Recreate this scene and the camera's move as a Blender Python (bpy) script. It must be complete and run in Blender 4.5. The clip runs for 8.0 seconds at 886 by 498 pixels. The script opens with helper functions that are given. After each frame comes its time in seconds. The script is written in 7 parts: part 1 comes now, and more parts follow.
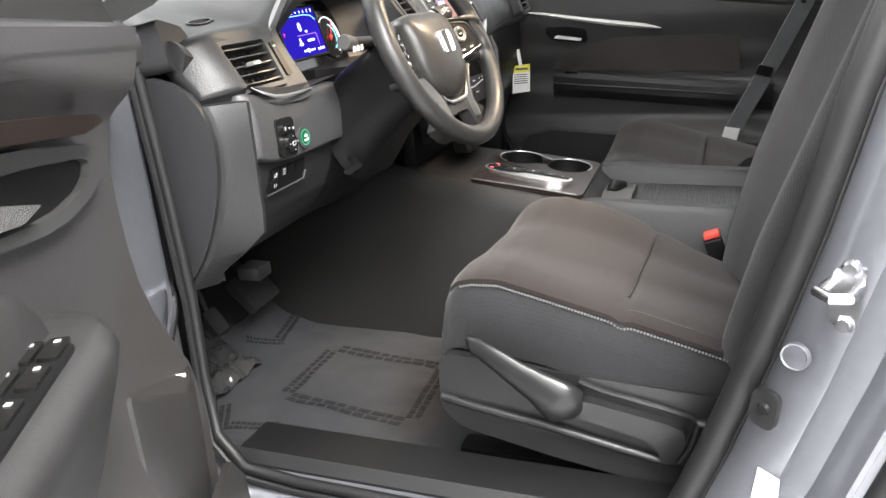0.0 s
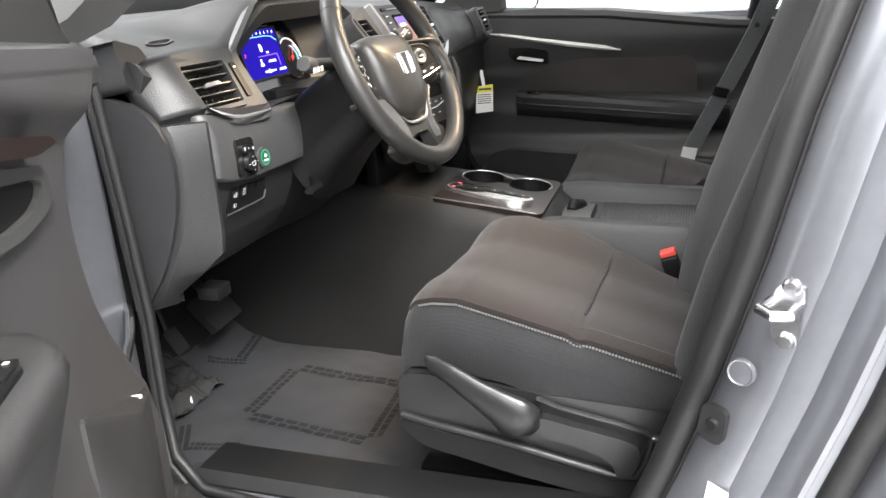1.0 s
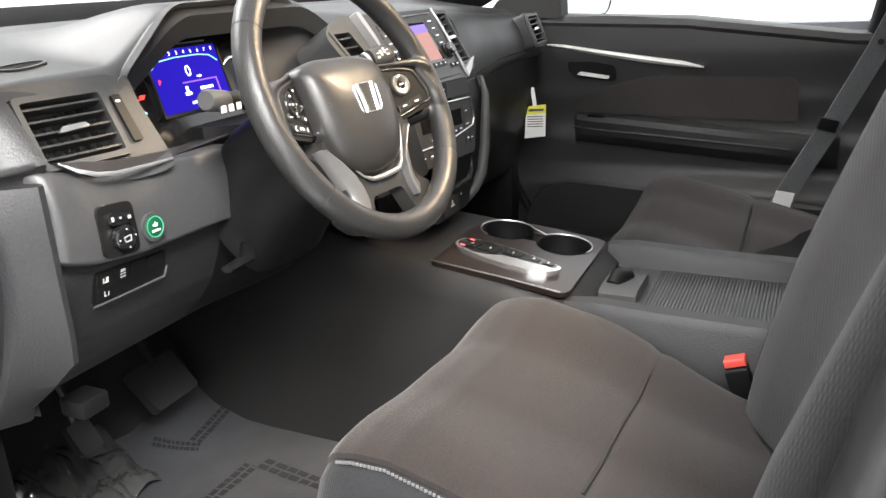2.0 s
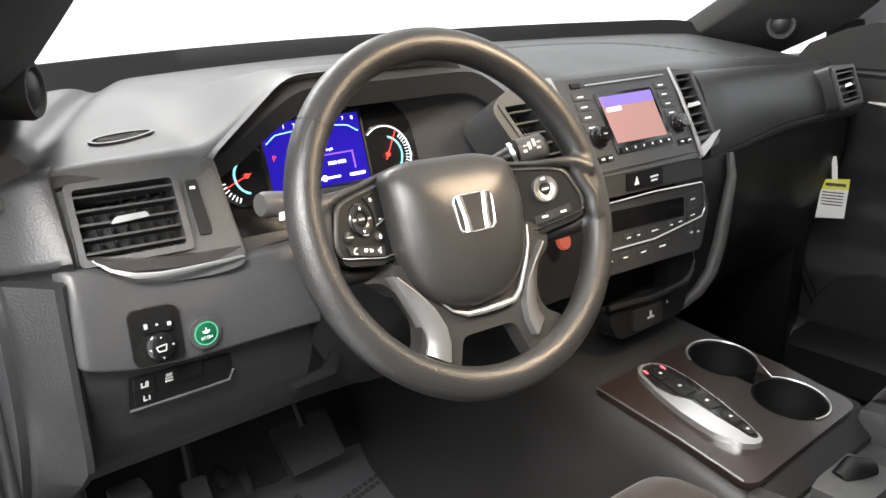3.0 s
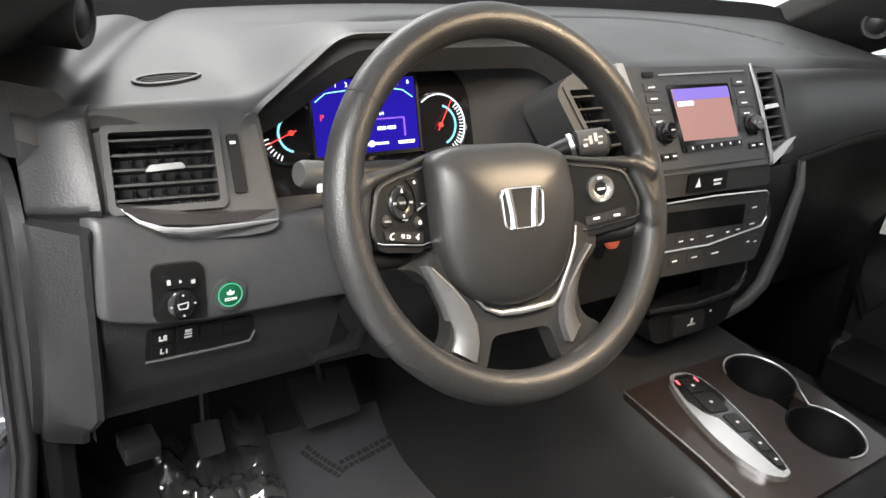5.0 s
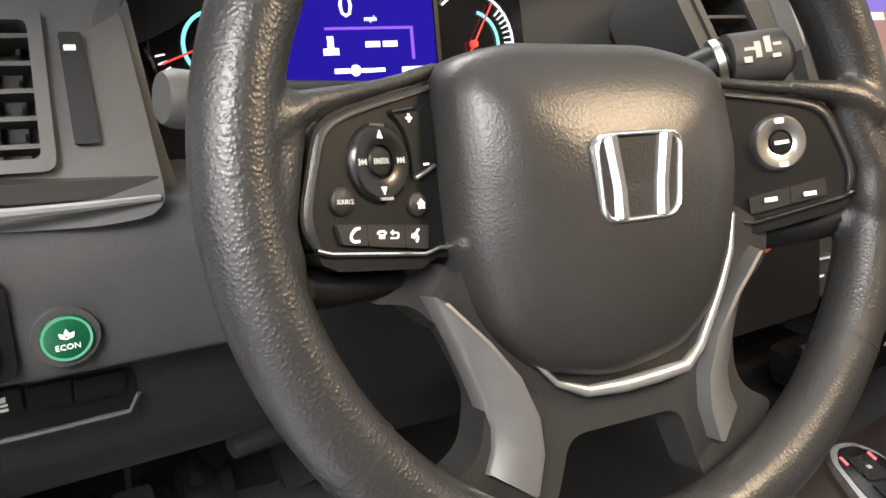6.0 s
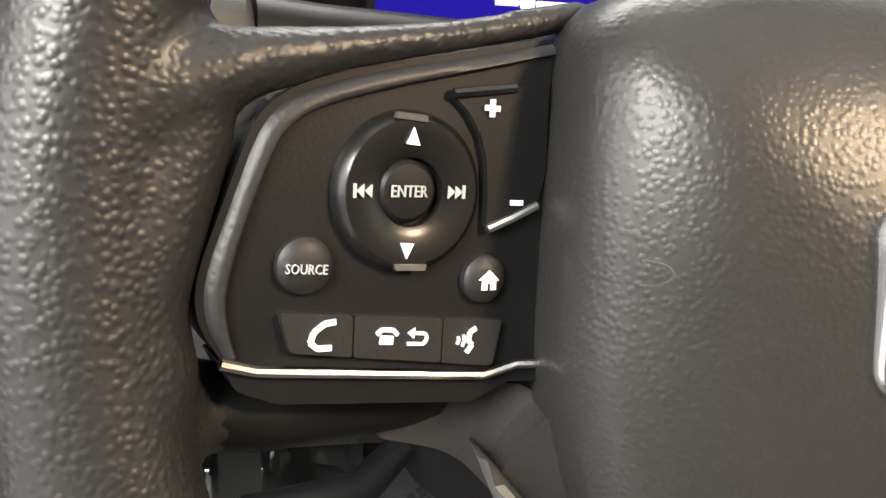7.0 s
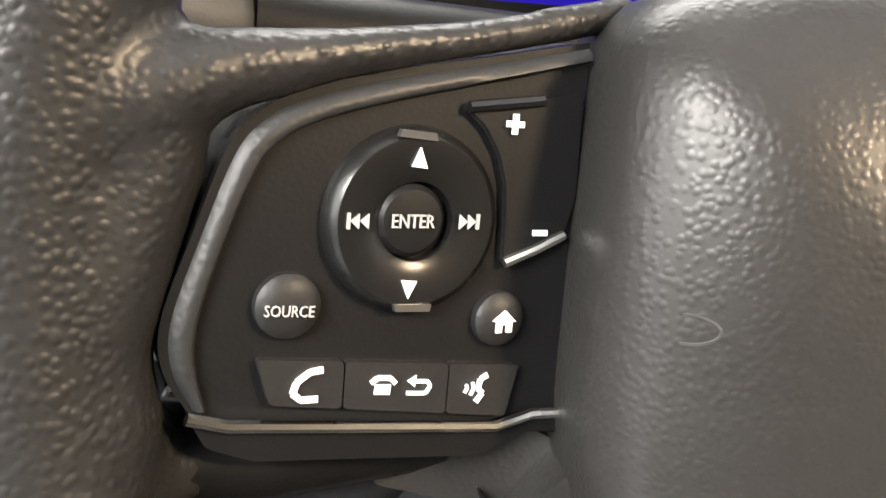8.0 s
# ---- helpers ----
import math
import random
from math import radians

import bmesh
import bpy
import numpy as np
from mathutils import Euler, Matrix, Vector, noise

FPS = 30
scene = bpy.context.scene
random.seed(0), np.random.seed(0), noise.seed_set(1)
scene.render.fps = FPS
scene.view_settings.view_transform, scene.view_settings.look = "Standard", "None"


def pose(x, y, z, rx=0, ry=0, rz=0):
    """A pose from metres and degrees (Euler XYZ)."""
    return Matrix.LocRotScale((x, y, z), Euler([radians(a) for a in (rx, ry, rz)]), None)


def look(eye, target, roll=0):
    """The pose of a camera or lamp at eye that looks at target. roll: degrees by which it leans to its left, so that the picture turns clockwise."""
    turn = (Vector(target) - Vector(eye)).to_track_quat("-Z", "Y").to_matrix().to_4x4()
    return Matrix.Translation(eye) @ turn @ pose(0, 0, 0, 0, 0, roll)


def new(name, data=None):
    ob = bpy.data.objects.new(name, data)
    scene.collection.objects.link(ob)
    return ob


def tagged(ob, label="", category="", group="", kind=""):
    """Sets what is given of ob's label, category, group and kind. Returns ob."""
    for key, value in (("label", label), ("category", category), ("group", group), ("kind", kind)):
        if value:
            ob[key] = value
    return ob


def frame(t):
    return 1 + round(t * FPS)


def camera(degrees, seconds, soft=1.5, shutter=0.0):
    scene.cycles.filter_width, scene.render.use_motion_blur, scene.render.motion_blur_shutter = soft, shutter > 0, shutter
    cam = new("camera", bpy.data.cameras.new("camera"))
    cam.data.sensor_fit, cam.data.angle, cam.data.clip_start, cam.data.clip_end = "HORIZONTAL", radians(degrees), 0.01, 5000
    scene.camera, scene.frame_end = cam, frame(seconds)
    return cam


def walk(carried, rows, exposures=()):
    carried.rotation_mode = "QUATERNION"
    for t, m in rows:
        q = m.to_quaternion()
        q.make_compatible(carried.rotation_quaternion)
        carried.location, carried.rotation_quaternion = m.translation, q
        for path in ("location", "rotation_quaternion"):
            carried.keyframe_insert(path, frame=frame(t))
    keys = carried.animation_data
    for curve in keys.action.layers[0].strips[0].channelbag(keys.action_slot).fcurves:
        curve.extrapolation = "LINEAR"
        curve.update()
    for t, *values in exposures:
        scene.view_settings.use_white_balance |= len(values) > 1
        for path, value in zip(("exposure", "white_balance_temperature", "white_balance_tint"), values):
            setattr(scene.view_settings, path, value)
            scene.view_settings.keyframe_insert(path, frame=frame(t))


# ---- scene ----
cam = camera(58.3, 8.0)
PATH = [
    (0, (-1.5523, -0.4652, 1.2066), (-1.0793, -0.2819, 1.0214), -3.93),
    (0.5, (-1.5766, -0.4655, 1.2221), (-1.0918, -0.3045, 1.0472), -3.05),
    (1, (-1.5572, -0.4814, 1.2118), (-1.0735, -0.3173, 1.0365), -3.29),
    (1.2, (-1.5334, -0.4882, 1.2031), (-1.0529, -0.3182, 1.0248), -3.60),
    (2.3, (-1.0091, -0.5141, 1.2214), (-0.5770, -0.2355, 1.0563), -2.10),
    (2.5, (-0.9337, -0.5310, 1.2443), (-0.5352, -0.2035, 1.0844), -1.68),
    (3, (-0.8377, -0.5438, 1.2776), (-0.5130, -0.1472, 1.1077), -1.39),
    (3.5, (-0.8142, -0.5487, 1.3068), (-0.5128, -0.1354, 1.1337), 0.73),
    (4, (-0.8110, -0.5454, 1.3165), (-0.5184, -0.1342, 1.1242), 2.87),
    (4.5, (-0.8126, -0.5442, 1.3216), (-0.5189, -0.1377, 1.1213), 3.82),
    (5, (-0.8083, -0.5053, 1.3030), (-0.5128, -0.1035, 1.0962), 5.07),
    (5.2, (-0.7918, -0.4530, 1.2752), (-0.4851, -0.0587, 1.0700), 5.77),
    (6.3, (-0.5564, -0.1966, 1.1657), (-0.3446, 0.2395, 0.9280), 2.18),
    (6.5, (-0.5316, -0.1695, 1.1601), (-0.3853, 0.2842, 0.9063), 3.87),
    (7, (-0.5155, -0.1336, 1.1573), (-0.3884, 0.3153, 0.8854), 7.22),
    (7.5, (-0.5105, -0.1190, 1.1564), (-0.3996, 0.3265, 0.8721), 7.10),
    (8, (-0.5067, -0.1124, 1.1571), (-0.4038, 0.3296, 0.8644), 7.88),
]
walk(cam, [(t, look(eye, target, roll)) for t, eye, target, roll in PATH],
     [(0, 0.75, 6500, 10), (1.2, 0.7, 6500, 10), (2.5, 0.85, 6500, 10), (3.5, 0.3, 6500, 10), (5.2, 0.3, 6500, 10), (6.3, 0.1, 6700, 10), (8, 0.4, 6700, 10)])

# ---------------------------------------------------------------- light
world = bpy.data.worlds.new("studio_air")
world.use_nodes = True
world.node_tree.nodes["Background"].inputs["Color"].default_value = (1, 1, 1, 1)
world.node_tree.nodes["Background"].inputs["Strength"].default_value = 0.05
scene.world = world


def area(name, eye, target, size, energy, color=(1, 1, 1)):
    la = bpy.data.lights.new(name, "AREA")
    la.shape, la.size, la.size_y, la.energy, la.color = "RECTANGLE", size[0], size[1], energy, color
    ob = new(name, la)
    ob.matrix_world = look(eye, target)
    return ob


area("side_softbox", (-2.6, -0.75, 2.0), (-0.5, -0.1, 1.0), (1.6, 1.4), 40, (1.0, 0.985, 0.975))
area("overhead_softbox", (-1.75, -1.30, 2.80), (-0.5, -0.1, 1.0), (0.9, 0.8), 125, (1.0, 0.98, 0.95))
area("front_softbox", (-0.5, 2.5, 3.4), (-0.4, 0.2, 1.1), (2.6, 1.0), 95, (1.0, 0.985, 0.965))
# the driver's map lamp overhead, lit and warm
ml = bpy.data.lights.new("map_light", "SPOT")
ml.energy, ml.color, ml.spot_size, ml.spot_blend, ml.shadow_soft_size = 26, (1.0, 0.76, 0.50), radians(66), 0.5, 0.06
ml_ob = new("map_light", ml)
ml_ob.matrix_world = look((-0.05, -0.34, 1.512), (-0.33, -0.04, 1.02))

# ---------------------------------------------------------------- materials
def mat(name, color, rough=0.5, metal=0.0, grain=0.0, scale=600.0, vary=0.12, spec=0.5, emit=0.0, coat=0.0, stain=9.0, pebble=False):
    """Procedural surface: base colour with two scales of variation and a fine relief."""
    m = bpy.data.materials.new(name)
    m.use_nodes = True
    nt = m.node_tree
    b = nt.nodes["Principled BSDF"]
    b.inputs["Roughness"].default_value = rough
    b.inputs["Metallic"].default_value = metal
    b.inputs["Specular IOR Level"].default_value = spec
    b.inputs["Coat Weight"].default_value = coat
    b.inputs["Coat Roughness"].default_value = 0.08
    b.inputs["Base Color"].default_value = (*color, 1)
    if emit:
        b.inputs["Emission Color"].default_value = (*color, 1)
        if emit > 0.3:
            b.inputs["Base Color"].default_value = (*(0.15 * c for c in color), 1)
        b.inputs["Emission Strength"].default_value = emit
    co = nt.nodes.new("ShaderNodeTexCoord")
    if vary:
        big, fine, mixn, ramp = (nt.nodes.new(k) for k in ("ShaderNodeTexNoise", "ShaderNodeTexNoise", "ShaderNodeMath", "ShaderNodeValToRGB"))
        big.inputs["Scale"].default_value, fine.inputs["Scale"].default_value = stain, stain * 22
        big.inputs["Detail"].default_value = 4
        mixn.operation = "ADD"
        nt.links.new(co.outputs["Object"], big.inputs["Vector"])
        nt.links.new(co.outputs["Object"], fine.inputs["Vector"])
        nt.links.new(big.outputs["Fac"], mixn.inputs[0])
        nt.links.new(fine.outputs["Fac"], mixn.inputs[1])
        half = nt.nodes.new("ShaderNodeMath")
        half.operation, half.inputs[1].default_value = "MULTIPLY", 0.5
        nt.links.new(mixn.outputs[0], half.inputs[0])
        nt.links.new(half.outputs[0], ramp.inputs["Fac"])
        ramp.color_ramp.elements[0].position, ramp.color_ramp.elements[1].position = 0.3, 0.7
        ramp.color_ramp.elements[0].color = (*(c * (1 - vary) for c in color), 1)
        ramp.color_ramp.elements[1].color = (*(min(1, c * (1 + vary)) for c in color), 1)
        nt.links.new(ramp.outputs["Color"], b.inputs["Base Color"])
        rr = nt.nodes.new("ShaderNodeMapRange")
        rr.inputs["To Min"].default_value, rr.inputs["To Max"].default_value = max(0.02, rough - 0.06), min(1, rough + 0.06)
        nt.links.new(big.outputs["Fac"], rr.inputs["Value"])
        nt.links.new(rr.outputs["Result"], b.inputs["Roughness"])
    if grain:
        tex, bump = nt.nodes.new("ShaderNodeTexVoronoi"), nt.nodes.new("ShaderNodeBump")
        tex.inputs["Scale"].default_value = scale
        tex.feature = "SMOOTH_F1"
        bump.inputs["Strength"].default_value, bump.inputs["Distance"].default_value = grain, 0.3 / scale
        nt.links.new(co.outputs["Object"], tex.inputs["Vector"])
        if pebble:
            tex.inputs["Smoothness"].default_value = 0.45
            tex.inputs["Randomness"].default_value = 0.9
            warp, push = nt.nodes.new("ShaderNodeTexNoise"), nt.nodes.new("ShaderNodeVectorMath")
            warp.inputs["Scale"].default_value = scale * 0.45
            push.operation = "MULTIPLY_ADD"
            push.inputs[1].default_value = (0.3 / scale,) * 3
            nt.links.new(co.outputs["Object"], warp.inputs["Vector"])
            nt.links.new(warp.outputs["Color"], push.inputs[0])
            nt.links.new(co.outputs["Object"], push.inputs[2])
            nt.links.new(push.outputs[0], tex.inputs["Vector"])
            soft = nt.nodes.new("ShaderNodeMapRange")
            soft.interpolation_type = "SMOOTHSTEP"
            soft.inputs["From Min"].default_value, soft.inputs["From Max"].default_value = 0.1, 0.65
            soft.inputs["To Min"].default_value, soft.inputs["To Max"].default_value = 1.0, 0.0
            nt.links.new(tex.outputs["Distance"], soft.inputs["Value"])
            nt.links.new(soft.outputs["Result"], bump.inputs["Height"])
        else:
            nt.links.new(tex.outputs["Distance"], bump.inputs["Height"])
        nt.links.new(bump.outputs["Normal"], b.inputs["Normal"])
    return m


def weave(name, color, scale=900.0, rough=0.95):
    """Woven cloth: crossed waves as relief, threads slightly mottled."""
    m = mat(name, color, rough, vary=0.25, stain=14, spec=0.2)
    nt = m.node_tree
    b = nt.nodes["Principled BSDF"]
    b.inputs["Sheen Weight"].default_value = 0.12
    co = nt.nodes.new("ShaderNodeTexCoord")
    a, c, add, bump = nt.nodes.new("ShaderNodeTexWave"), nt.nodes.new("ShaderNodeTexWave"), nt.nodes.new("ShaderNodeMath"), nt.nodes.new("ShaderNodeBump")
    a.bands_direction, c.bands_direction = "X", "Y"
    for w in (a, c):
        w.inputs["Scale"].default_value, w.inputs["Distortion"].default_value = scale / 6, 1.5
        nt.links.new(co.outputs["Object"], w.inputs["Vector"])
    nt.links.new(a.outputs["Fac"], add.inputs[0])
    nt.links.new(c.outputs["Fac"], add.inputs[1])
    bump.inputs["Strength"].default_value, bump.inputs["Distance"].default_value = 0.35, 0.0004
    nt.links.new(add.outputs[0], bump.inputs["Height"])
    nt.links.new(bump.outputs["Normal"], b.inputs["Normal"])
    return m


M = dict(
    dash=mat("dash_vinyl", (0.0205, 0.0208, 0.0212), 0.45, grain=0.35, scale=900),
    dash_low=mat("dash_plastic", (0.052, 0.0515, 0.0525), 0.42, grain=0.3, scale=1000),
    trim=mat("grey_trim_plastic", (0.054, 0.0535, 0.053), 0.52, grain=0.2, scale=1200),
    pillar=mat("pillar_cover", (0.020, 0.0195, 0.019), 0.75, grain=0.3, scale=700),
    accent=mat("brown_grey_inlay", (0.050, 0.045, 0.0435), 0.35, grain=0.1, scale=900, coat=0.15),
    slat=mat("vent_slat", (0.036, 0.0355, 0.035), 0.4, vary=0.08),
    semi=mat("semi_gloss_black", (0.010, 0.0098, 0.0095), 0.26, vary=0.1, stain=40),
    well=mat("cup_well", (0.006, 0.006, 0.0065), 0.6, vary=0.1, spec=0.15),
    dimwhite=mat("grey_print", (0.42, 0.42, 0.41), 0.6, vary=0.0, emit=0.05),
    black=mat("black_plastic", (0.0075, 0.0075, 0.0078), 0.44, grain=0.15, scale=1200, spec=0.28),
    gloss=mat("gloss_black", (0.01, 0.01, 0.011), 0.08, vary=0.0, coat=0.4),
    leather=mat("wheel_leather", (0.0225, 0.0220, 0.0215), 0.38, grain=0.26, scale=640, pebble=True, vary=0.1, stain=30),
    pad=mat("airbag_cover", (0.0260, 0.0250, 0.0238), 0.38, grain=0.16, scale=720, pebble=True, vary=0.12, stain=16),
    rubber=mat("rubber", (0.016, 0.016, 0.0163), 0.6, grain=0.2, scale=500),
    chrome=mat("chrome", (0.9, 0.9, 0.9), 0.12, 1.0, vary=0.0),
    satin=mat("satin_silver", (0.80, 0.79, 0.77), 0.30, 1.0, vary=0.05),
    bright=mat("bright_silver", (0.82, 0.82, 0.82), 0.24, 0.9, vary=0.04),
    silver=mat("painted_silver", (0.48, 0.475, 0.47), 0.36, 0.75, vary=0.05),
    inlay=mat("spoke_silver", (0.20, 0.196, 0.192), 0.38, 0.6, vary=0.04),
    lightsilver=mat("light_silver", (0.80, 0.78, 0.75), 0.45, 0.3, vary=0.04),
    band=mat("windscreen_frit", (0.004, 0.004, 0.0045), 0.85, vary=0.1, spec=0.15),
    seal=mat("seal_rubber", (0.009, 0.009, 0.0095), 0.5, grain=0.1, scale=700),
    cover=mat("seat_cover_plastic", (0.018, 0.018, 0.0185), 0.33, grain=0.25, scale=900),
    console_side=mat("console_side_plastic", (0.0135, 0.013, 0.0128), 0.5, grain=0.25, scale=900),
    steel=mat("zinc_steel", (0.7, 0.7, 0.72), 0.25, 1.0, vary=0.1, stain=40),
    paint=mat("silver_blue_paint", (0.20, 0.205, 0.228), 0.32, 0.55, vary=0.06, coat=1.0, stain=4),
    cloth=weave("seat_cloth", (0.0215, 0.0172, 0.0162)),
    cloth_side=weave("bolster_cloth", (0.030, 0.0295, 0.0305), 700),
    # soft rails, and lower dash trim darkened where less light falls
    vinyl=mat("vinyl_and_shaded_trim", (0.020, 0.020, 0.0212), 0.45, grain=0.5, scale=500),
    stitch=mat("light_thread", (0.13, 0.13, 0.13), 0.8, vary=0.1),
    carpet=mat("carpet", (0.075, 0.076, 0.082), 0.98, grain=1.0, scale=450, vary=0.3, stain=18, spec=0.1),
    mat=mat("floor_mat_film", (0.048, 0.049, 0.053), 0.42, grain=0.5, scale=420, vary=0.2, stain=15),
    # the floor carpet again, darkened for the shade deep in the footwell
    carpet_shaded=mat("shaded_carpet", (0.026, 0.026, 0.028), 0.98, grain=1.0, scale=450, vary=0.3, stain=18, spec=0.1),
    ink=mat("black_print", (0.014, 0.014, 0.016), 0.7, vary=0.1),
    door=mat("door_plastic", (0.030, 0.029, 0.029), 0.42, grain=0.35, scale=800),
    # door plastic lightened for the light on the open driver's door
    door_lit=mat("door_plastic_lit", (0.052, 0.050, 0.050), 0.48, grain=0.35, scale=800),
    doorcloth=weave("door_cloth", (0.036, 0.032, 0.031)),
    seatside=weave("seat_side_cloth", (0.0165, 0.0167, 0.018), 700, 0.8),
    console=mat("console_gloss", (0.016, 0.0098, 0.0078), 0.30, vary=0.05, coat=0.25, stain=12),
    headliner=mat("headliner_cloth", (0.30, 0.29, 0.27), 0.95, grain=0.4, scale=500),
    dark_pane=mat("opaque_dark_pane", (0.012, 0.013, 0.014), 0.06, vary=0.0),
    startred=mat("start_button_red", (0.55, 0.10, 0.05), 0.3, vary=0.0, emit=0.5),
    film=mat("crumpled_clear_film", (0.05, 0.05, 0.05), 0.05, vary=0.0, spec=1.0),
    lamplens=mat("lamp_lens", (1.0, 0.84, 0.64), 0.4, vary=0.0, emit=18.0),
    white=mat("white_print", (0.85, 0.85, 0.85), 0.6, vary=0.0, emit=0.25),
    paper=mat("white_paper", (0.8, 0.8, 0.78), 0.8, vary=0.04),
    yellow=mat("yellow_label", (0.75, 0.72, 0.08), 0.6, vary=0.04),
    red=mat("red_plastic", (0.75, 0.09, 0.07), 0.4, vary=0.05),
    belt=weave("belt_webbing", (0.12, 0.125, 0.13), 1500),
    glassm=mat("mirror_glass", (0.8, 0.84, 0.86), 0.03, 1.0, vary=0.0),
    blue=mat("display_blue", (0.022, 0.012, 0.40), 0.3, vary=0.0, spec=0.0, emit=0.75),
    lavender=mat("display_lavender", (0.36, 0.26, 0.86), 0.5, vary=0.0, spec=0.0, emit=0.7),
    violet=mat("display_violet", (0.3, 0.12, 0.9), 0.3, vary=0.0, spec=0.0, emit=1.0),
    pink=mat("display_pink", (0.72, 0.40, 0.36), 0.3, vary=0.0, spec=0.0, emit=0.52),
    glow=mat("display_white", (0.9, 0.95, 1.0), 0.4, vary=0.0, spec=0.0, emit=1.6),
    cyan=mat("display_cyan", (0.25, 0.75, 0.85), 0.4, vary=0.0, emit=1.2),
    needle=mat("needle_red", (0.9, 0.05, 0.04), 0.4, vary=0.0, emit=1.3),
    redled=mat("indicator_red", (1.0, 0.1, 0.12), 0.4, vary=0.0, emit=3.0),
    green=mat("button_green", (0.004, 0.07, 0.03), 0.35, vary=0.0, emit=0.3),
    greenring=mat("ring_green", (0.12, 0.5, 0.3), 0.3, vary=0.0, emit=0.8),
    # wall glow stands in for studio lighting, weaker behind, above and at left
    studio=mat("white_studio_full_glow", (0.9, 0.92, 0.93), 0.9, vary=0.0, emit=1.1),
    studio_dim=mat("white_studio_faint_glow", (0.8, 0.81, 0.82), 0.9, vary=0.02, emit=0.22),
    studio_side=mat("white_studio_half_glow", (0.8, 0.81, 0.82), 0.9, vary=0.02, emit=0.6),
    studio_floor=mat("white_studio_floor", (0.85, 0.85, 0.85), 0.6, vary=0.03),
)


# ---------------------------------------------------------------- mesh helpers
V3 = Vector
HOME = {}


def thing(name, at, label, category, group="", kind=""):
    ob = new(name)
    ob.location = at
    ob.empty_display_size = 0.05
    HOME[ob] = V3(at)
    return tagged(ob, label, category, group, kind)


def part(name, bm, material, parent=None, label="", angle=40):
    """One mesh object from a bmesh in world metres, under its thing or part."""
    me = bpy.data.meshes.new(name)
    bmesh.ops.recalc_face_normals(bm, faces=bm.faces)
    base = HOME[parent] if parent else V3((0, 0, 0))
    bmesh.ops.translate(bm, verts=bm.verts, vec=-base)
    bm.to_mesh(me)
    bm.free()
    for p in me.polygons:
        p.use_smooth = True
    me.set_sharp_from_angle(angle=radians(angle))
    for one in material if isinstance(material, (list, tuple)) else [material]:
        me.materials.append(one)
    ob = new(name, me)
    HOME[ob] = base
    if parent:
        ob.parent = parent
    if label:
        ob["label"] = label
    return ob


def join(*bms):
    out = bmesh.new()
    for b in bms:
        me = bpy.data.meshes.new("t")
        b.to_mesh(me)
        out.from_mesh(me)
        bpy.data.meshes.remove(me)
        b.free()
    return out


def box(x0, x1, y0, y1, z0, z1, bev=0.003, m=None, seg=2):
    bm = bmesh.new()
    bmesh.ops.create_cube(bm, size=1)
    bmesh.ops.scale(bm, vec=(x1 - x0, y1 - y0, z1 - z0), verts=bm.verts)
    bmesh.ops.translate(bm, vec=((x0 + x1) / 2, (y0 + y1) / 2, (z0 + z1) / 2), verts=bm.verts)
    if bev:
        bmesh.ops.bevel(bm, geom=bm.edges[:], offset=min(bev, 0.45 * min(x1 - x0, y1 - y0, z1 - z0)), segments=seg, affect="EDGES", profile=0.6)
    if m is not None:
        bm.transform(m)
    return bm


def frame_of(origin, u, v):
    """A matrix whose x, y and z run along u, v and their normal."""
    u = V3(u).normalized()
    n = u.cross(V3(v)).normalized()
    v = n.cross(u)
    return Matrix(((u.x, v.x, n.x, origin[0]), (u.y, v.y, n.y, origin[1]), (u.z, v.z, n.z, origin[2]), (0, 0, 0, 1)))


def rounded(poly, r, seg=4):
    """Rounds the corners of a plane outline."""
    out, k = [], len(poly)
    for i in range(k):
        p, q, s = V3((*poly[i - 1], 0)), V3((*poly[i], 0)), V3((*poly[(i + 1) % k], 0))
        a, b = p - q, s - q
        t = min(r, 0.45 * a.length, 0.45 * b.length)
        a, b = q + a.normalized() * t, q + b.normalized() * t
        for j in range(seg + 1):
            f = j / seg
            c = a * (1 - f) ** 2 + q * 2 * f * (1 - f) + b * f * f
            out.append((c.x, c.y))
    return out


def prism(poly, w0, w1, m, bev=0.0015, r=0.0, top=None):
    """A plate from an outline in a frame, from w0 to w1 along its normal, its front edge bevelled. top: height as a function of the outline's plane."""
    if r:
        poly = rounded(poly, r)
    bm = bmesh.new()
    bev = min(bev, 0.8 * abs(w1 - w0))
    low = [bm.verts.new((x, y, w0)) for x, y in poly]
    high = [bm.verts.new((x, y, w1 - (bev if w1 > w0 else -bev))) for x, y in poly]
    k = len(poly)
    bm.faces.new(low[::-1])
    cap = bm.faces.new(high)
    for i in range(k):
        bm.faces.new((low[i], low[(i + 1) % k], high[(i + 1) % k], high[i]))
    if bev:
        inner = bmesh.ops.inset_region(bm, faces=[cap], thickness=bev, use_even_offset=True)
        bmesh.ops.translate(bm, verts=cap.verts, vec=(0, 0, bev * (1 if w1 > w0 else -1)))
    bm.transform(m)
    return bm


def ringplate(outer, inner, w0, w1, m):
    """A frame: the band between two outlines with the same number of points."""
    bm = bmesh.new()
    k = len(outer)
    rows = [[bm.verts.new((x, y, w)) for x, y in pl] for pl, w in ((outer, w0), (outer, w1), (inner, w1), (inner, w0))]
    for a in range(4):
        for i in range(k):
            bm.faces.new((rows[a][i], rows[a][(i + 1) % k], rows[(a + 1) % 4][(i + 1) % k], rows[(a + 1) % 4][i]))
    bm.transform(m)
    return bm


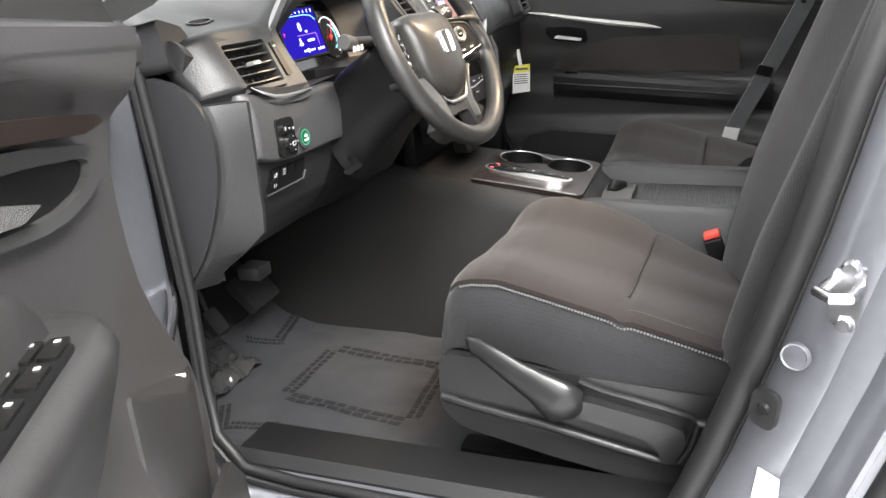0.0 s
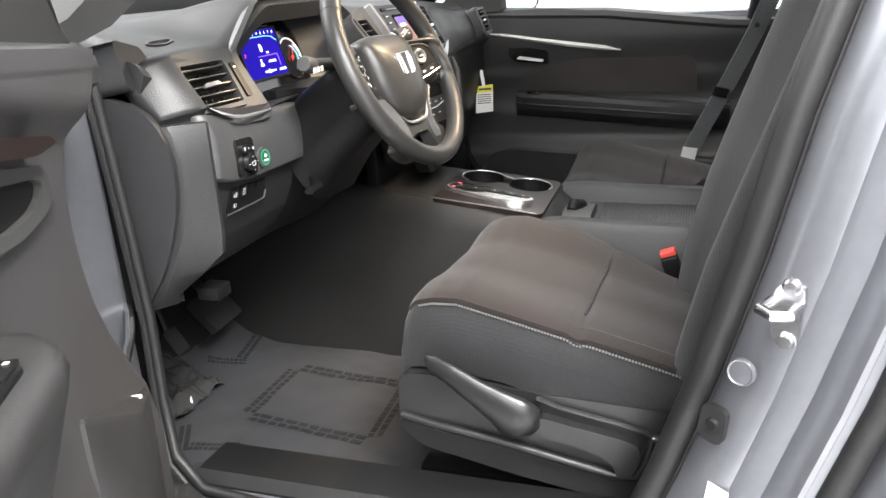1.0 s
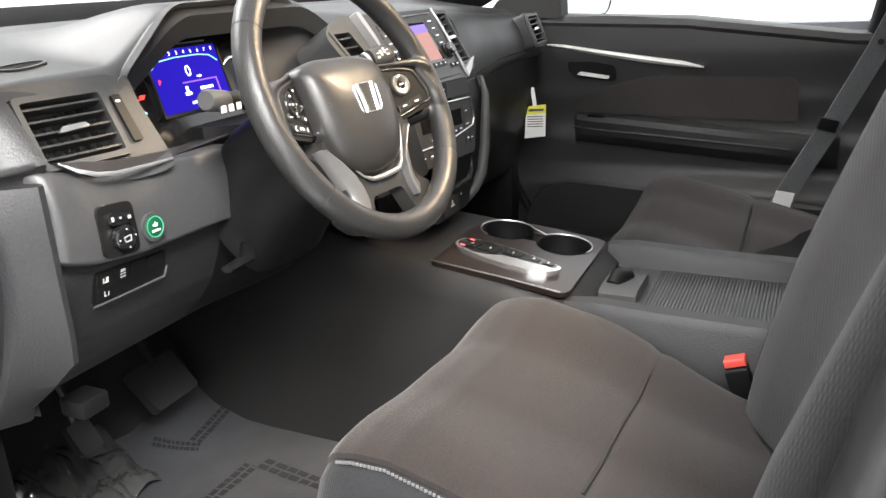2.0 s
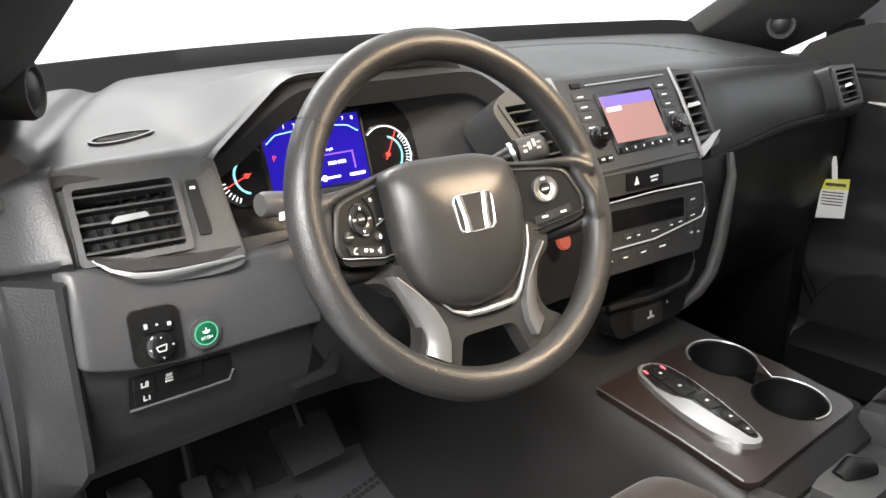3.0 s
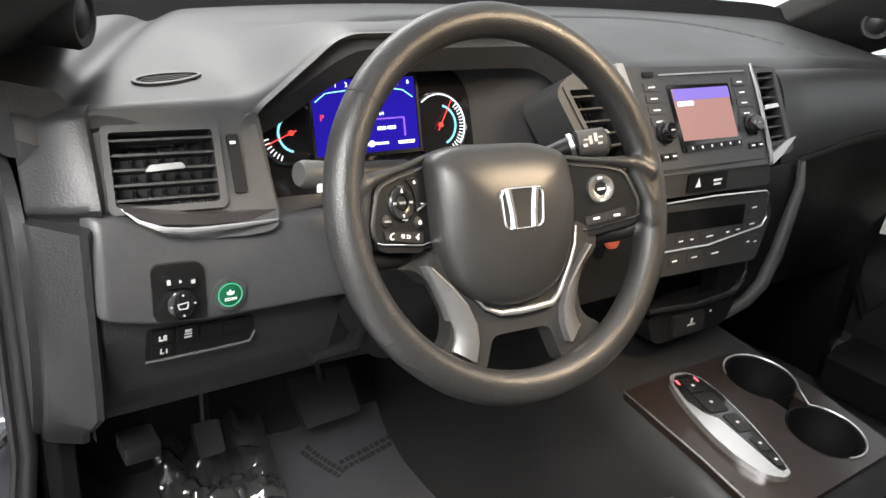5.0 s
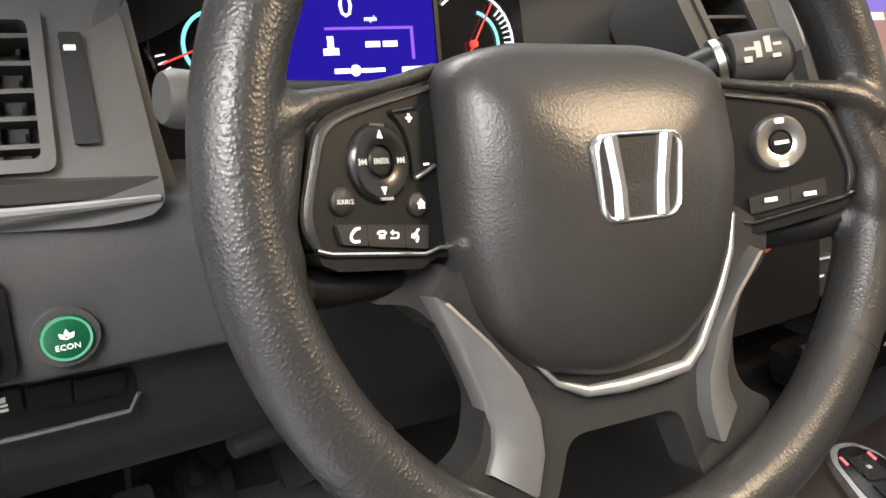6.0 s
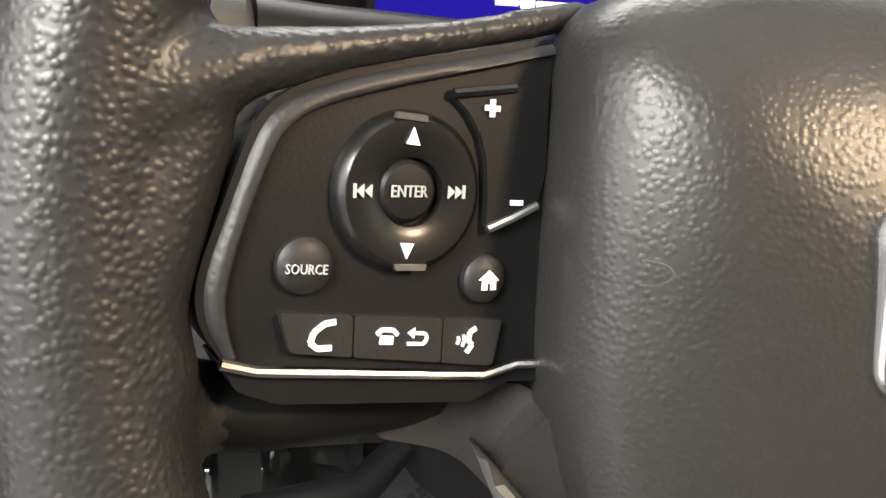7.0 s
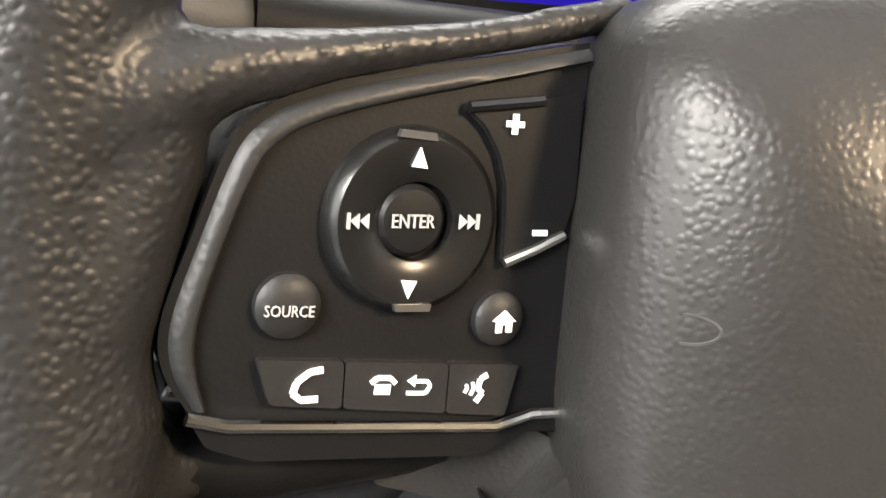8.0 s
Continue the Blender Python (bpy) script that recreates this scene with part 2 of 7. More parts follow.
def loft(rings, closed=True, caps=True):
    bm = bmesh.new()
    vs = [[bm.verts.new(p) for p in r] for r in rings]
    k = len(rings[0])
    for a, b in zip(vs, vs[1:]):
        for i in range(k if closed else k - 1):
            bm.faces.new((a[i], a[(i + 1) % k], b[(i + 1) % k], b[i]))
    if caps and closed:
        bm.faces.new(vs[0][::-1])
        bm.faces.new(vs[-1])
    return bm


def sheet(fn, nu, nv, back):
    """A solid sheet: points fn(u, v) with u, v in 0..1, and a rear side moved by back."""
    bm = bmesh.new()
    g = [[bm.verts.new(fn(i / nu, j / nv)) for j in range(nv + 1)] for i in range(nu + 1)]
    h = [[bm.verts.new(V3(v.co) + V3(back)) for v in row] for row in g]
    for i in range(nu):
        for j in range(nv):
            bm.faces.new((g[i][j], g[i + 1][j], g[i + 1][j + 1], g[i][j + 1]))
            bm.faces.new((h[i][j], h[i][j + 1], h[i + 1][j + 1], h[i + 1][j]))
    edge = [(i, 0) for i in range(nu)] + [(nu, j) for j in range(nv)] + [(i, nv) for i in range(nu, 0, -1)] + [(0, j) for j in range(nv, 0, -1)]
    for a, b in zip(edge, edge[1:] + edge[:1]):
        bm.faces.new((g[a[0]][a[1]], h[a[0]][a[1]], h[b[0]][b[1]], g[b[0]][b[1]]))
    return bm


def tube(pts, rad, closed=False, n=10, flat=1.0, up=(0, 0, 1)):
    """A round or flattened bar along points; rad: one radius or one a point."""
    pts = [V3(p) for p in pts]
    k = len(pts)
    rings = []
    for i, p in enumerate(pts):
        if closed:
            t = pts[(i + 1) % k] - pts[i - 1]
        else:
            t = pts[min(i + 1, k - 1)] - pts[max(i - 1, 0)]
        t.normalize()
        s = t.cross(V3(up))
        s = s.normalized() if s.length > 1e-4 else V3((1, 0, 0))
        w = s.cross(t)
        r = rad[i] if isinstance(rad, (list, tuple)) else rad
        rings.append([p + s * (r * math.cos(a)) + w * (r * flat * math.sin(a)) for a in (2 * math.pi * j / n for j in range(n))])
    if closed:
        rings.append(rings[0])
        bm = loft(rings, True, False)
        bmesh.ops.remove_doubles(bm, verts=bm.verts, dist=1e-6)
        return bm
    return loft(rings)


def lathe(profile, m, n=32):
    """Turns a profile of (radius, height) round the frame's normal."""
    rings = [[(r * math.cos(a), r * math.sin(a), h) for a in (2 * math.pi * j / n for j in range(n))] for r, h in profile]
    hollow = len(profile) > 2 and profile[0][0] > 0.001 and profile[-1][0] > 0.001
    bm = loft(rings + [rings[0]], True, False) if hollow else loft(rings)
    if hollow:
        bmesh.ops.remove_doubles(bm, verts=bm.verts, dist=1e-7)
    bm.transform(m)
    return bm


def arc(cx, cy, r, a0, a1, n=12, ry=None):
    return [(cx + r * math.cos(radians(a0 + (a1 - a0) * i / n)), cy + (ry or r) * math.sin(radians(a0 + (a1 - a0) * i / n))) for i in range(n + 1)]


def chaikin(pts, times=2):
    """Rounds an open line by cutting its corners; the ends stay."""
    for _ in range(times):
        cutl = [pts[0]]
        for (x0, y0), (x1, y1) in zip(pts, pts[1:]):
            cutl += [(0.75 * x0 + 0.25 * x1, 0.75 * y0 + 0.25 * y1), (0.25 * x0 + 0.75 * x1, 0.25 * y0 + 0.75 * y1)]
        pts = cutl + [pts[-1]]
    return pts


def bars(cells, w, m, material_depth=0.0006):
    """Small raised marks: (x0, x1, y0, y1) in a frame."""
    return join(*[box(x0, x1, y0, y1, w, w + material_depth, 0, m) for x0, x1, y0, y1 in cells])


def stroke(pts, width, w, m, depth=0.0006):
    """A line of marks along points in a frame."""
    bms = []
    for (x0, y0), (x1, y1) in zip(pts, pts[1:]):
        d = V3((x1 - x0, y1 - y0, 0))
        s = V3((-d.y, d.x, 0)).normalized() * width / 2
        q = [(x0 - s.x, y0 - s.y), (x1 - s.x, y1 - s.y), (x1 + s.x, y1 + s.y), (x0 + s.x, y0 + s.y)]
        bms.append(prism(q, w, w + depth, m, 0))
    return join(*bms)


def lettering(text, size, w, m, at=(0, 0), squeeze=1.0):
    """Words in Blender's own font as a thin mesh."""
    cu = bpy.data.curves.new("t", "FONT")
    cu.body, cu.size, cu.align_x, cu.align_y, cu.extrude, cu.resolution_u = text, size, "CENTER", "CENTER", 0.0002, 2
    ob = bpy.data.objects.new("t", cu)
    me = bpy.data.meshes.new_from_object(ob)
    bm = bmesh.new()
    bm.from_mesh(me)
    bpy.data.objects.remove(ob)
    bpy.data.meshes.remove(me)
    bm.transform(m @ Matrix.Translation((*at, w)) @ Matrix.Diagonal((squeeze, 1, 1, 1)))
    return bm


def blend(ob, voxel, times):
    """Melts the pieces of a mesh into one skin and smooths it, for good."""
    mod = ob.modifiers.new("skin", "REMESH")
    mod.mode, mod.voxel_size, mod.use_smooth_shade = "VOXEL", voxel, True
    sm = ob.modifiers.new("even", "SMOOTH")
    sm.factor, sm.iterations = 0.5, times
    bpy.context.view_layer.update()
    done = bpy.data.meshes.new_from_object(ob.evaluated_get(bpy.context.evaluated_depsgraph_get()))
    ob.modifiers.clear()
    ob.data = done
    return ob


def smooth(a, b, x):
    t = max(0.0, min(1.0, (x - a) / (b - a)))
    return t * t * (3 - 2 * t)


def cut(ob, bm):
    """Takes the shape bm (world metres) out of the mesh of ob, for good."""
    me = bpy.data.meshes.new("cutter")
    bmesh.ops.recalc_face_normals(bm, faces=bm.faces)
    bmesh.ops.translate(bm, verts=bm.verts, vec=-HOME[ob])
    bm.to_mesh(me)
    bm.free()
    tool = new("cutter", me)
    tool.location = HOME[ob]
    mod = ob.modifiers.new("cut", "BOOLEAN")
    mod.object, mod.operation, mod.solver = tool, "DIFFERENCE", "EXACT"
    bpy.context.view_layer.update()
    done = bpy.data.meshes.new_from_object(ob.evaluated_get(bpy.context.evaluated_depsgraph_get()))
    ob.modifiers.remove(mod)
    ob.data = done
    bpy.data.objects.remove(tool)

# ---------------------------------------------------------------- studio
def studio():
    f = part("studio_floor", box(-6, 6, -6, 6, -0.1, 0.0, 0), M["studio_floor"])
    tagged(f, "bright white seamless studio floor", "floor", kind="structure")
    # unseen sides glow less, which leaves the cabin more contrast
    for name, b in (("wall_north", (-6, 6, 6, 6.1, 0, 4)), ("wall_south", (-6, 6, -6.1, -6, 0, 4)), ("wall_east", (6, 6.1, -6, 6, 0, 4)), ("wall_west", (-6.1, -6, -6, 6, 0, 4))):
        tagged(part(name, box(*b, 0), M["studio" if name in ("wall_north", "wall_east") else "studio_side" if name == "wall_west" else "studio_dim"]), "plain white studio backdrop wall, its glow set to light the cabin", "wall", kind="structure")
    tagged(part("ceiling", box(-6.1, 6.1, -6.1, 6.1, 4, 4.1, 0), M["studio_dim"]), "plain white studio ceiling with a faint added glow", "ceiling", kind="structure")


studio()


# ---------------------------------------------------------------- car body
WIND = lambda x: 0.60 - 0.22 * (abs(x) / 0.72) ** 2.2      # line of the windscreen's foot


def car_body():
    car = thing("car", (0, 0, 0), "silver-blue car body with open driver's doorway", "car")
    part("floor_pan", box(-0.78, 0.78, -1.9, 0.75, 0.44, 0.47, 0.004), M["carpet"], car, "dark carpeted floor")
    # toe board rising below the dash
    # footwell shade is put into this carpet's colour
    part("toe_board", sheet(lambda u, v: (-0.74 + 1.48 * u, 0.40 + 0.30 * v, 0.47 + 0.42 * v ** 1.3), 8, 10, (0, 0.03, -0.02)), M["carpet_shaded"], car, "carpet on the sloping toe board, darkened for the footwell's shade")
    part("firewall", box(-0.78, 0.78, 0.70, 0.73, 0.47, 1.14, 0.004), M["black"], car)
    # sills with seal
    for s in (-1, 1):
        prof = [(0.74, 0.42), (0.74, 0.545), (0.755, 0.56), (0.80, 0.562), (0.835, 0.545), (0.86, 0.50), (0.87, 0.40), (0.85, 0.30), (0.78, 0.28)]
        rings = [[(s * x, y, z) for x, z in prof] for y in (-1.8, -0.6, 0.1, 0.28, 0.42, 0.80)]
        part("sill", loft(rings), M["paint"], car, "painted door sill")
        part("sill_trim", loft([[(s * x, y, z) for x, z in ((0.66, 0.49), (0.665, 0.555), (0.69, 0.575), (0.76, 0.577), (0.775, 0.565), (0.775, 0.49))] for y in (-1.2, -0.4, 0.0, 0.17)]), M["seal"], car, "dark plastic kick plate")
        part("kick_panel", box(*sorted((s * (0.70 if s < 0 else 0.715), s * (0.735 if s < 0 else 0.775))), 0.25 if s < 0 else 0.20, 0.70, 0.47, 0.84 if s < 0 else 1.06, 0.015), M["black"], car, "dark footwell side trim")
        seal_line = ((0.745, 0.238, 1.12), (0.745, 0.226, 0.95), (0.748, 0.216, 0.80), (0.765, 0.205, 0.69), (0.79, 0.180, 0.615), (0.80, 0.135, 0.575), (0.80, 0.05, 0.566), (0.80, -0.2, 0.564), (0.80, -0.36, 0.566))
        os_ = part("opening_seal", tube([(s * x, y, z) for x, y, z in seal_line], 0.0085, n=12, up=(1, 0, 0)), M["seal"], car, "black rubber opening seal")
        part("seal_lip", tube([(s * (x + 0.012), y + 0.002, z - 0.006) for x, y, z in seal_line], 0.0045, n=8, up=(1, 0, 0)), M["seal"], os_)
        # A pillar with its cover, from the dash end up to the roof
        inner = ((0.66, 0.47, 1.155), (0.66, 0.345, 1.232), (0.652, 0.242, 1.280), (0.63, 0.10, 1.345), (0.60, -0.05, 1.415), (0.55, -0.30, 1.51)) if s > 0 else ((0.645, 0.44, 1.160), (0.640, 0.33, 1.211), (0.637, 0.212, 1.256), (0.634, 0.123, 1.292), (0.60, -0.05, 1.39), (0.55, -0.30, 1.51))
        wide = ((0.14, 0.13, 0.035), (0.145, 0.17, 0.032), (0.145, 0.15, 0.01), (0.13, 0.12, 0.0), (0.11, 0.10, 0.0), (0.07, 0.06, 0.0))
        board = []
        for (x, y, z), (dx, dy, dz) in zip(inner, wide):
            a, b = V3((s * x, y, z)), V3((s * (x + dx), y - dy, z - dz))
            n = V3((-s * 0.55, -0.75, 0.25)).normalized()
            board.append([a + V3((s * 0.01, 0.045, 0.012)), a, a * 0.92 + b * 0.08 + n * 0.010, a * 0.6 + b * 0.4 + n * 0.020, a * 0.2 + b * 0.8 + n * 0.012, b, b + V3((s * 0.01, 0.05, 0.01))])
        part("a_pillar", loft(board), M["pillar"], car, "dark cloth-look windscreen pillar cover", 60)
        part("hinge_pillar", box(*sorted((s * 0.742, s * 0.85)), 0.245, 0.70, 0.30, 1.10, 0.02), M["paint"], car, "painted hinge pillar")
    # roof and rear closure; unseen dark panes are added to block studio light
    part("roof", sheet(lambda u, v: (-0.62 + 1.24 * u, -0.28 - 1.7 * v, 1.52 + 0.07 * math.sin(math.pi * u) + 0.04 * math.sin(math.pi * v)), 12, 10, (0, 0, 0.04)), M["paint"], car)
    part("headliner", sheet(lambda u, v: (-0.62 + 1.24 * u, -0.28 - 1.7 * v, 1.505 + 0.07 * math.sin(math.pi * u) + 0.04 * math.sin(math.pi * v)), 12, 10, (0, 0, 0.01)), M["headliner"], car, "grey cloth headliner")
    lamp = part("map_lamp", box(-0.09, 0.09, -0.40, -0.28, 1.525, 1.565, 0.01), M["headliner"], car, "grey overhead console with lit map lamp")
    part("lamp_lens", box(-0.05, 0.05, -0.37, -0.31, 1.518, 1.526, 0.003), M["lamplens"], lamp, "lit warm lamp lens")
    part("rear_panel", box(-0.78, 0.78, -1.95, -1.90, 0.44, 1.15, 0.01), M["dash_low"], car)
    part("rear_glass", sheet(lambda u, v: (-0.78 + 1.56 * u, -1.93 - 0.04 * math.sin(math.pi * u), 1.12 + 0.42 * v), 8, 4, (0, -0.008, 0)), M["dark_pane"], car, "unseen rear glass, an opaque dark pane added to block light")
    for s in (-1, 1):
        part("rear_window", box(*sorted((s * 0.805, s * 0.815)), -1.92, -0.93, 1.07, 1.53, 0.001), M["dark_pane"], car, "unseen rear side glass, an opaque dark pane added to block light")
        part("rear_side", box(*sorted((s * 0.80, s * 0.86)), -1.9, -0.93, 0.44, 1.09, 0.02), M["paint"], car, "rear door skin, closed")
        part("roof_rail", tube([(s * 0.58, -0.30, 1.51), (s * 0.63, -0.8, 1.53), (s * 0.63, -1.9, 1.48)], 0.04, n=10), M["pillar"], car)
    # front wings, nose and wheels, so that the car stands on the floor
    for s in (-1, 1):
        part("front_wing", loft([[(s * 0.80, y, 0.36 + a), (s * 0.86, y, 0.38 + a), (s * 0.87, y, 0.75), (s * 0.84, y, z), (s * 0.80, y, z - 0.01)] for y, z, a in ((0.80, 1.03, 0.0), (0.98, 1.03, 0.0), (1.02, 1.02, 0.32), (1.20, 1.0, 0.36), (1.40, 0.97, 0.30), (1.60, 0.92, 0.0))]), M["paint"], car)
        part("rear_wing", loft([[(s * 0.80, y, 0.36 + a), (s * 0.86, y, 0.38 + a), (s * 0.87, y, 0.75), (s * 0.86, y, 1.06), (s * 0.80, y, 1.06)] for y, a in ((-1.90, 0.0), (-1.98, 0.30), (-2.20, 0.36), (-2.40, 0.30), (-2.50, 0.0), (-2.70, 0.05))]), M["paint"], car)
        for y in (1.20, -2.20):
            ax = Matrix(((0, 0, s, s * 0.66), (1, 0, 0, y), (0, 1, 0, 0.345), (0, 0, 0, 1)))
            wh = part("road_wheel", lathe([(0.20, 0.0), (0.32, 0.0), (0.342, 0.02), (0.345, 0.05), (0.345, 0.15), (0.342, 0.18), (0.32, 0.20), (0.24, 0.20), (0.20, 0.17)], ax, 48), M["rubber"], car, "black tyre")
            part("rim", lathe([(0.0005, 0.16), (0.06, 0.17), (0.20, 0.155), (0.235, 0.19), (0.20, 0.19), (0.20, 0.10), (0.0005, 0.10)], ax, 40), M["satin"], wh, "silver wheel rim")
    part("nose", loft([[(-0.86, y, 0.32), (0.86, y, 0.32), (0.86, y, z), (0.4, y + 0.05, z + 0.05), (-0.4, y + 0.05, z + 0.05), (-0.86, y, z)] for y, z in ((1.58, 0.86), (1.66, 0.84))]), M["paint"], car)
    part("tail_floor", box(-0.80, 0.80, -2.72, -1.94, 0.40, 1.06, 0.03), M["paint"], car)
    part("bonnet", sheet(lambda u, v: (-0.80 + 1.6 * u, 0.66 + 0.95 * v, 1.10 - 0.05 * v - 0.14 * v * v - 0.05 * (2 * u - 1) ** 2), 10, 8, (0, 0, -0.02)), M["paint"], car, "silver-blue bonnet")
    # added sheet: closes the gap that let light in under the dash
    part("cowl_light_block", sheet(lambda u, v: (-0.80 + 1.6 * u, (WIND(-0.80 + 1.6 * u) - 0.004) * (1 - v) + 0.76 * v, 1.146 - 0.05 * v - 0.02 * smooth(0.62, 0.74, abs(-0.80 + 1.6 * u))), 40, 4, (0, 0, -0.02)), M["band"], car, "black sheet below the windscreen, added to stop light leaking in")
    return car


car = car_body()


def b_pillar():
    """The door pillar beside the driver's seat: seal, painted face, striker and catches."""
    p = thing("door_pillar", (-0.84, -0.6, 0.5), "silver-blue painted door pillar with black rubber seal", "car pillar")
    line = [(-0.800, -0.36, 0.52), (-0.800, -0.425, 0.60), (-0.800, -0.462, 0.70), (-0.800, -0.50, 0.82), (-0.80, -0.535, 0.95), (-0.795, -0.565, 1.08), (-0.785, -0.60, 1.20), (-0.74, -0.68, 1.38), (-0.66, -0.75, 1.50)]
    part("door_seal", tube([(x + 0.006, y + 0.004, z) for x, y, z in line], 0.015, n=14), M["seal"], p, "black rubber door seal")
    part("inner_trim", loft([[(x + 0.03, y - 0.01, z), (x + 0.005, y - 0.005, z), (x + 0.005, y - 0.20, z), (x + 0.08, y - 0.20, z)] for x, y, z in line]), M["pillar"], p)
    # painted faces stepping outwards
    off = ((0.0, -0.014), (-0.012, -0.020), (-0.027, -0.030), (-0.036, -0.044), (-0.039, -0.058), (-0.028, -0.068), (-0.024, -0.094), (-0.054, -0.106), (-0.062, -0.112), (-0.060, -0.118), (-0.042, -0.126), (-0.044, -0.138), (-0.030, -0.145), (0.0, -0.10))
    part("pillar_face", loft([[(x + a, y + b, z) for a, b in off] for x, y, z in line]), M["paint"], p, "glossy silver-blue painted door jamb")
    part("rear_seal", tube([(x - 0.048, y - 0.146, z) for x, y, z in line], 0.013, n=10), M["rubber"], p, "black rubber seal of the rear door")
    part("rear_door_edge", loft([[(x + a, y + b, z) for a, b in ((-0.040, -0.162), (-0.074, -0.166), (-0.082, -0.174), (-0.086, -0.34), (-0.040, -0.34))] for x, y, z in line]), M["paint"], p, "painted edge of the closed rear door")
    return p


b_pillar()

# steering wheel axis, shared by the column parts
WC = (-0.3876, -0.0302, 1.088)
WM = Matrix.Translation(WC) @ Matrix.Rotation(radians(-5.4), 4, "Z") @ Matrix.Rotation(radians(90 - 22.2), 4, "X")


# ---------------------------------------------------------------- dashboard


def hoodness(x):
    return smooth(-0.545, -0.425, x) * (1 - smooth(-0.225, -0.125, x))


def top_z(x, y):
    base = 1.135 + 0.040 * smooth(0.13, 0.5, y) + 0.028 * smooth(-0.16, -0.05, x) * (1 - smooth(0.12, 0.7, x)) * (1 - smooth(0.2, 0.5, y))
    hood = 0.060 * hoodness(x) * (1 - smooth(0.19, 0.44, y))
    # a shallow channel curves towards the driver's corner
    off = (0.47 * (y - 0.19) + 0.3 * (y - 0.19) ** 2 - (x + 0.68)) * 0.88
    step = 0.011 * math.exp(-((off - 0.018) / 0.016) ** 2) * smooth(-0.44, -0.55, x)
    line = 0.462 - 0.25 * min(1.0, max(0.0, abs(x) / 0.43)) ** 5
    step += 0.006 * math.exp(-((y - line) / 0.010) ** 2) * smooth(-0.40, -0.33, x) * (1 - smooth(0.42, 0.48, x))
    return base + hood - step - (0.015 if x > 0 else 0.004) * smooth(0.62, 0.73, abs(x))


def dash_front(x):
    """How far towards the seats the upper edge of the dash reaches."""
    return 0.172 - 0.050 * smooth(-0.25, -0.12, x) * (1 - smooth(0.16, 0.5, x)) + 0.0 * smooth(0.2, 0.6, x) - 0.012 * hoodness(x)


VENT = frame_of((-0.62, 0.150, 1.090), (1, -0.13, 0), (0, 0.55, 1))
KNEE = frame_of((-0.60, 0.110, 1.0), (1, 0.0, 0), (0, 0.06, 1))
BOLS = frame_of((-0.60, 0.1325, 0.932), (1, 0.0, 0), (0, -0.24, 1))
RADIO = frame_of((0, 0.0875, 1.114), (1, 0, 0), (0, 0.6, 1))
CLIM = frame_of((0, 0.048, 0.98), (1, 0, 0), (0, 0.08, 1))
CLUS = frame_of((-0.40, 0.193, 1.105), (1, 0, 0), (0, 0.30, 1))


def vent(parent, m, x0, x1, y0, y1, slats, skew=0.0, knob=0.5):
    """An air vent: box, slats, cross vanes and a satin tab."""
    w, h = x1 - x0, y1 - y0
    sk = lambda x, y: (x + skew * (y - y0), y)
    pl = [sk(x0, y0), sk(x1, y0), sk(x1, y1), sk(x0, y1)]
    v = part("air_vent", prism(pl, -0.040, -0.030, m, 0, 0.004), M["black"], parent, "black slatted air vent")
    o, i = rounded([sk(x0 - 0.006, y0 - 0.006), sk(x1 + 0.006, y0 - 0.006), sk(x1 + 0.006, y1 + 0.006), sk(x0 - 0.006, y1 + 0.006)], 0.006), rounded(pl, 0.004)
    part("vent_frame", ringplate(o, i, -0.035, 0.0045, m), M["trim"], v)
    for k in range(slats):
        y = y0 + h * (k + 0.5) / slats
        a, b = sk(x0, y), sk(x1, y)
        rings = []
        for px, py in (a, ((a[0] + b[0]) / 2, y), b):
            rings.append([m @ V3((px, py + dy, dz)) for dy, dz in ((-0.0012, -0.014), (-0.0002, -0.014), (0.0014, -0.001), (0.0011, 0.0012), (-0.0010, 0.0012), (-0.0013, -0.001))])
        part("slat", loft(rings), M["slat"], v)
    for k in range(7):
        x = x0 + w * (k + 0.5) / 7
        part("vane", prism([sk(x - 0.001, y0), sk(x + 0.001, y0), sk(x + 0.001, y1), sk(x - 0.001, y1)], -0.032, -0.021, m, 0), M["black"], v)
    kx, ky = x0 + w * knob, (y0 + y1) / 2
    part("vent_tab", prism([sk(kx - 0.017, ky - 0.003), sk(kx + 0.017, ky - 0.001), sk(kx + 0.014, ky + 0.004), sk(kx - 0.012, ky + 0.003)], 0.0, 0.004, m, 0.001, 0.002), M["satin"], v, "satin silver tab")
    return v


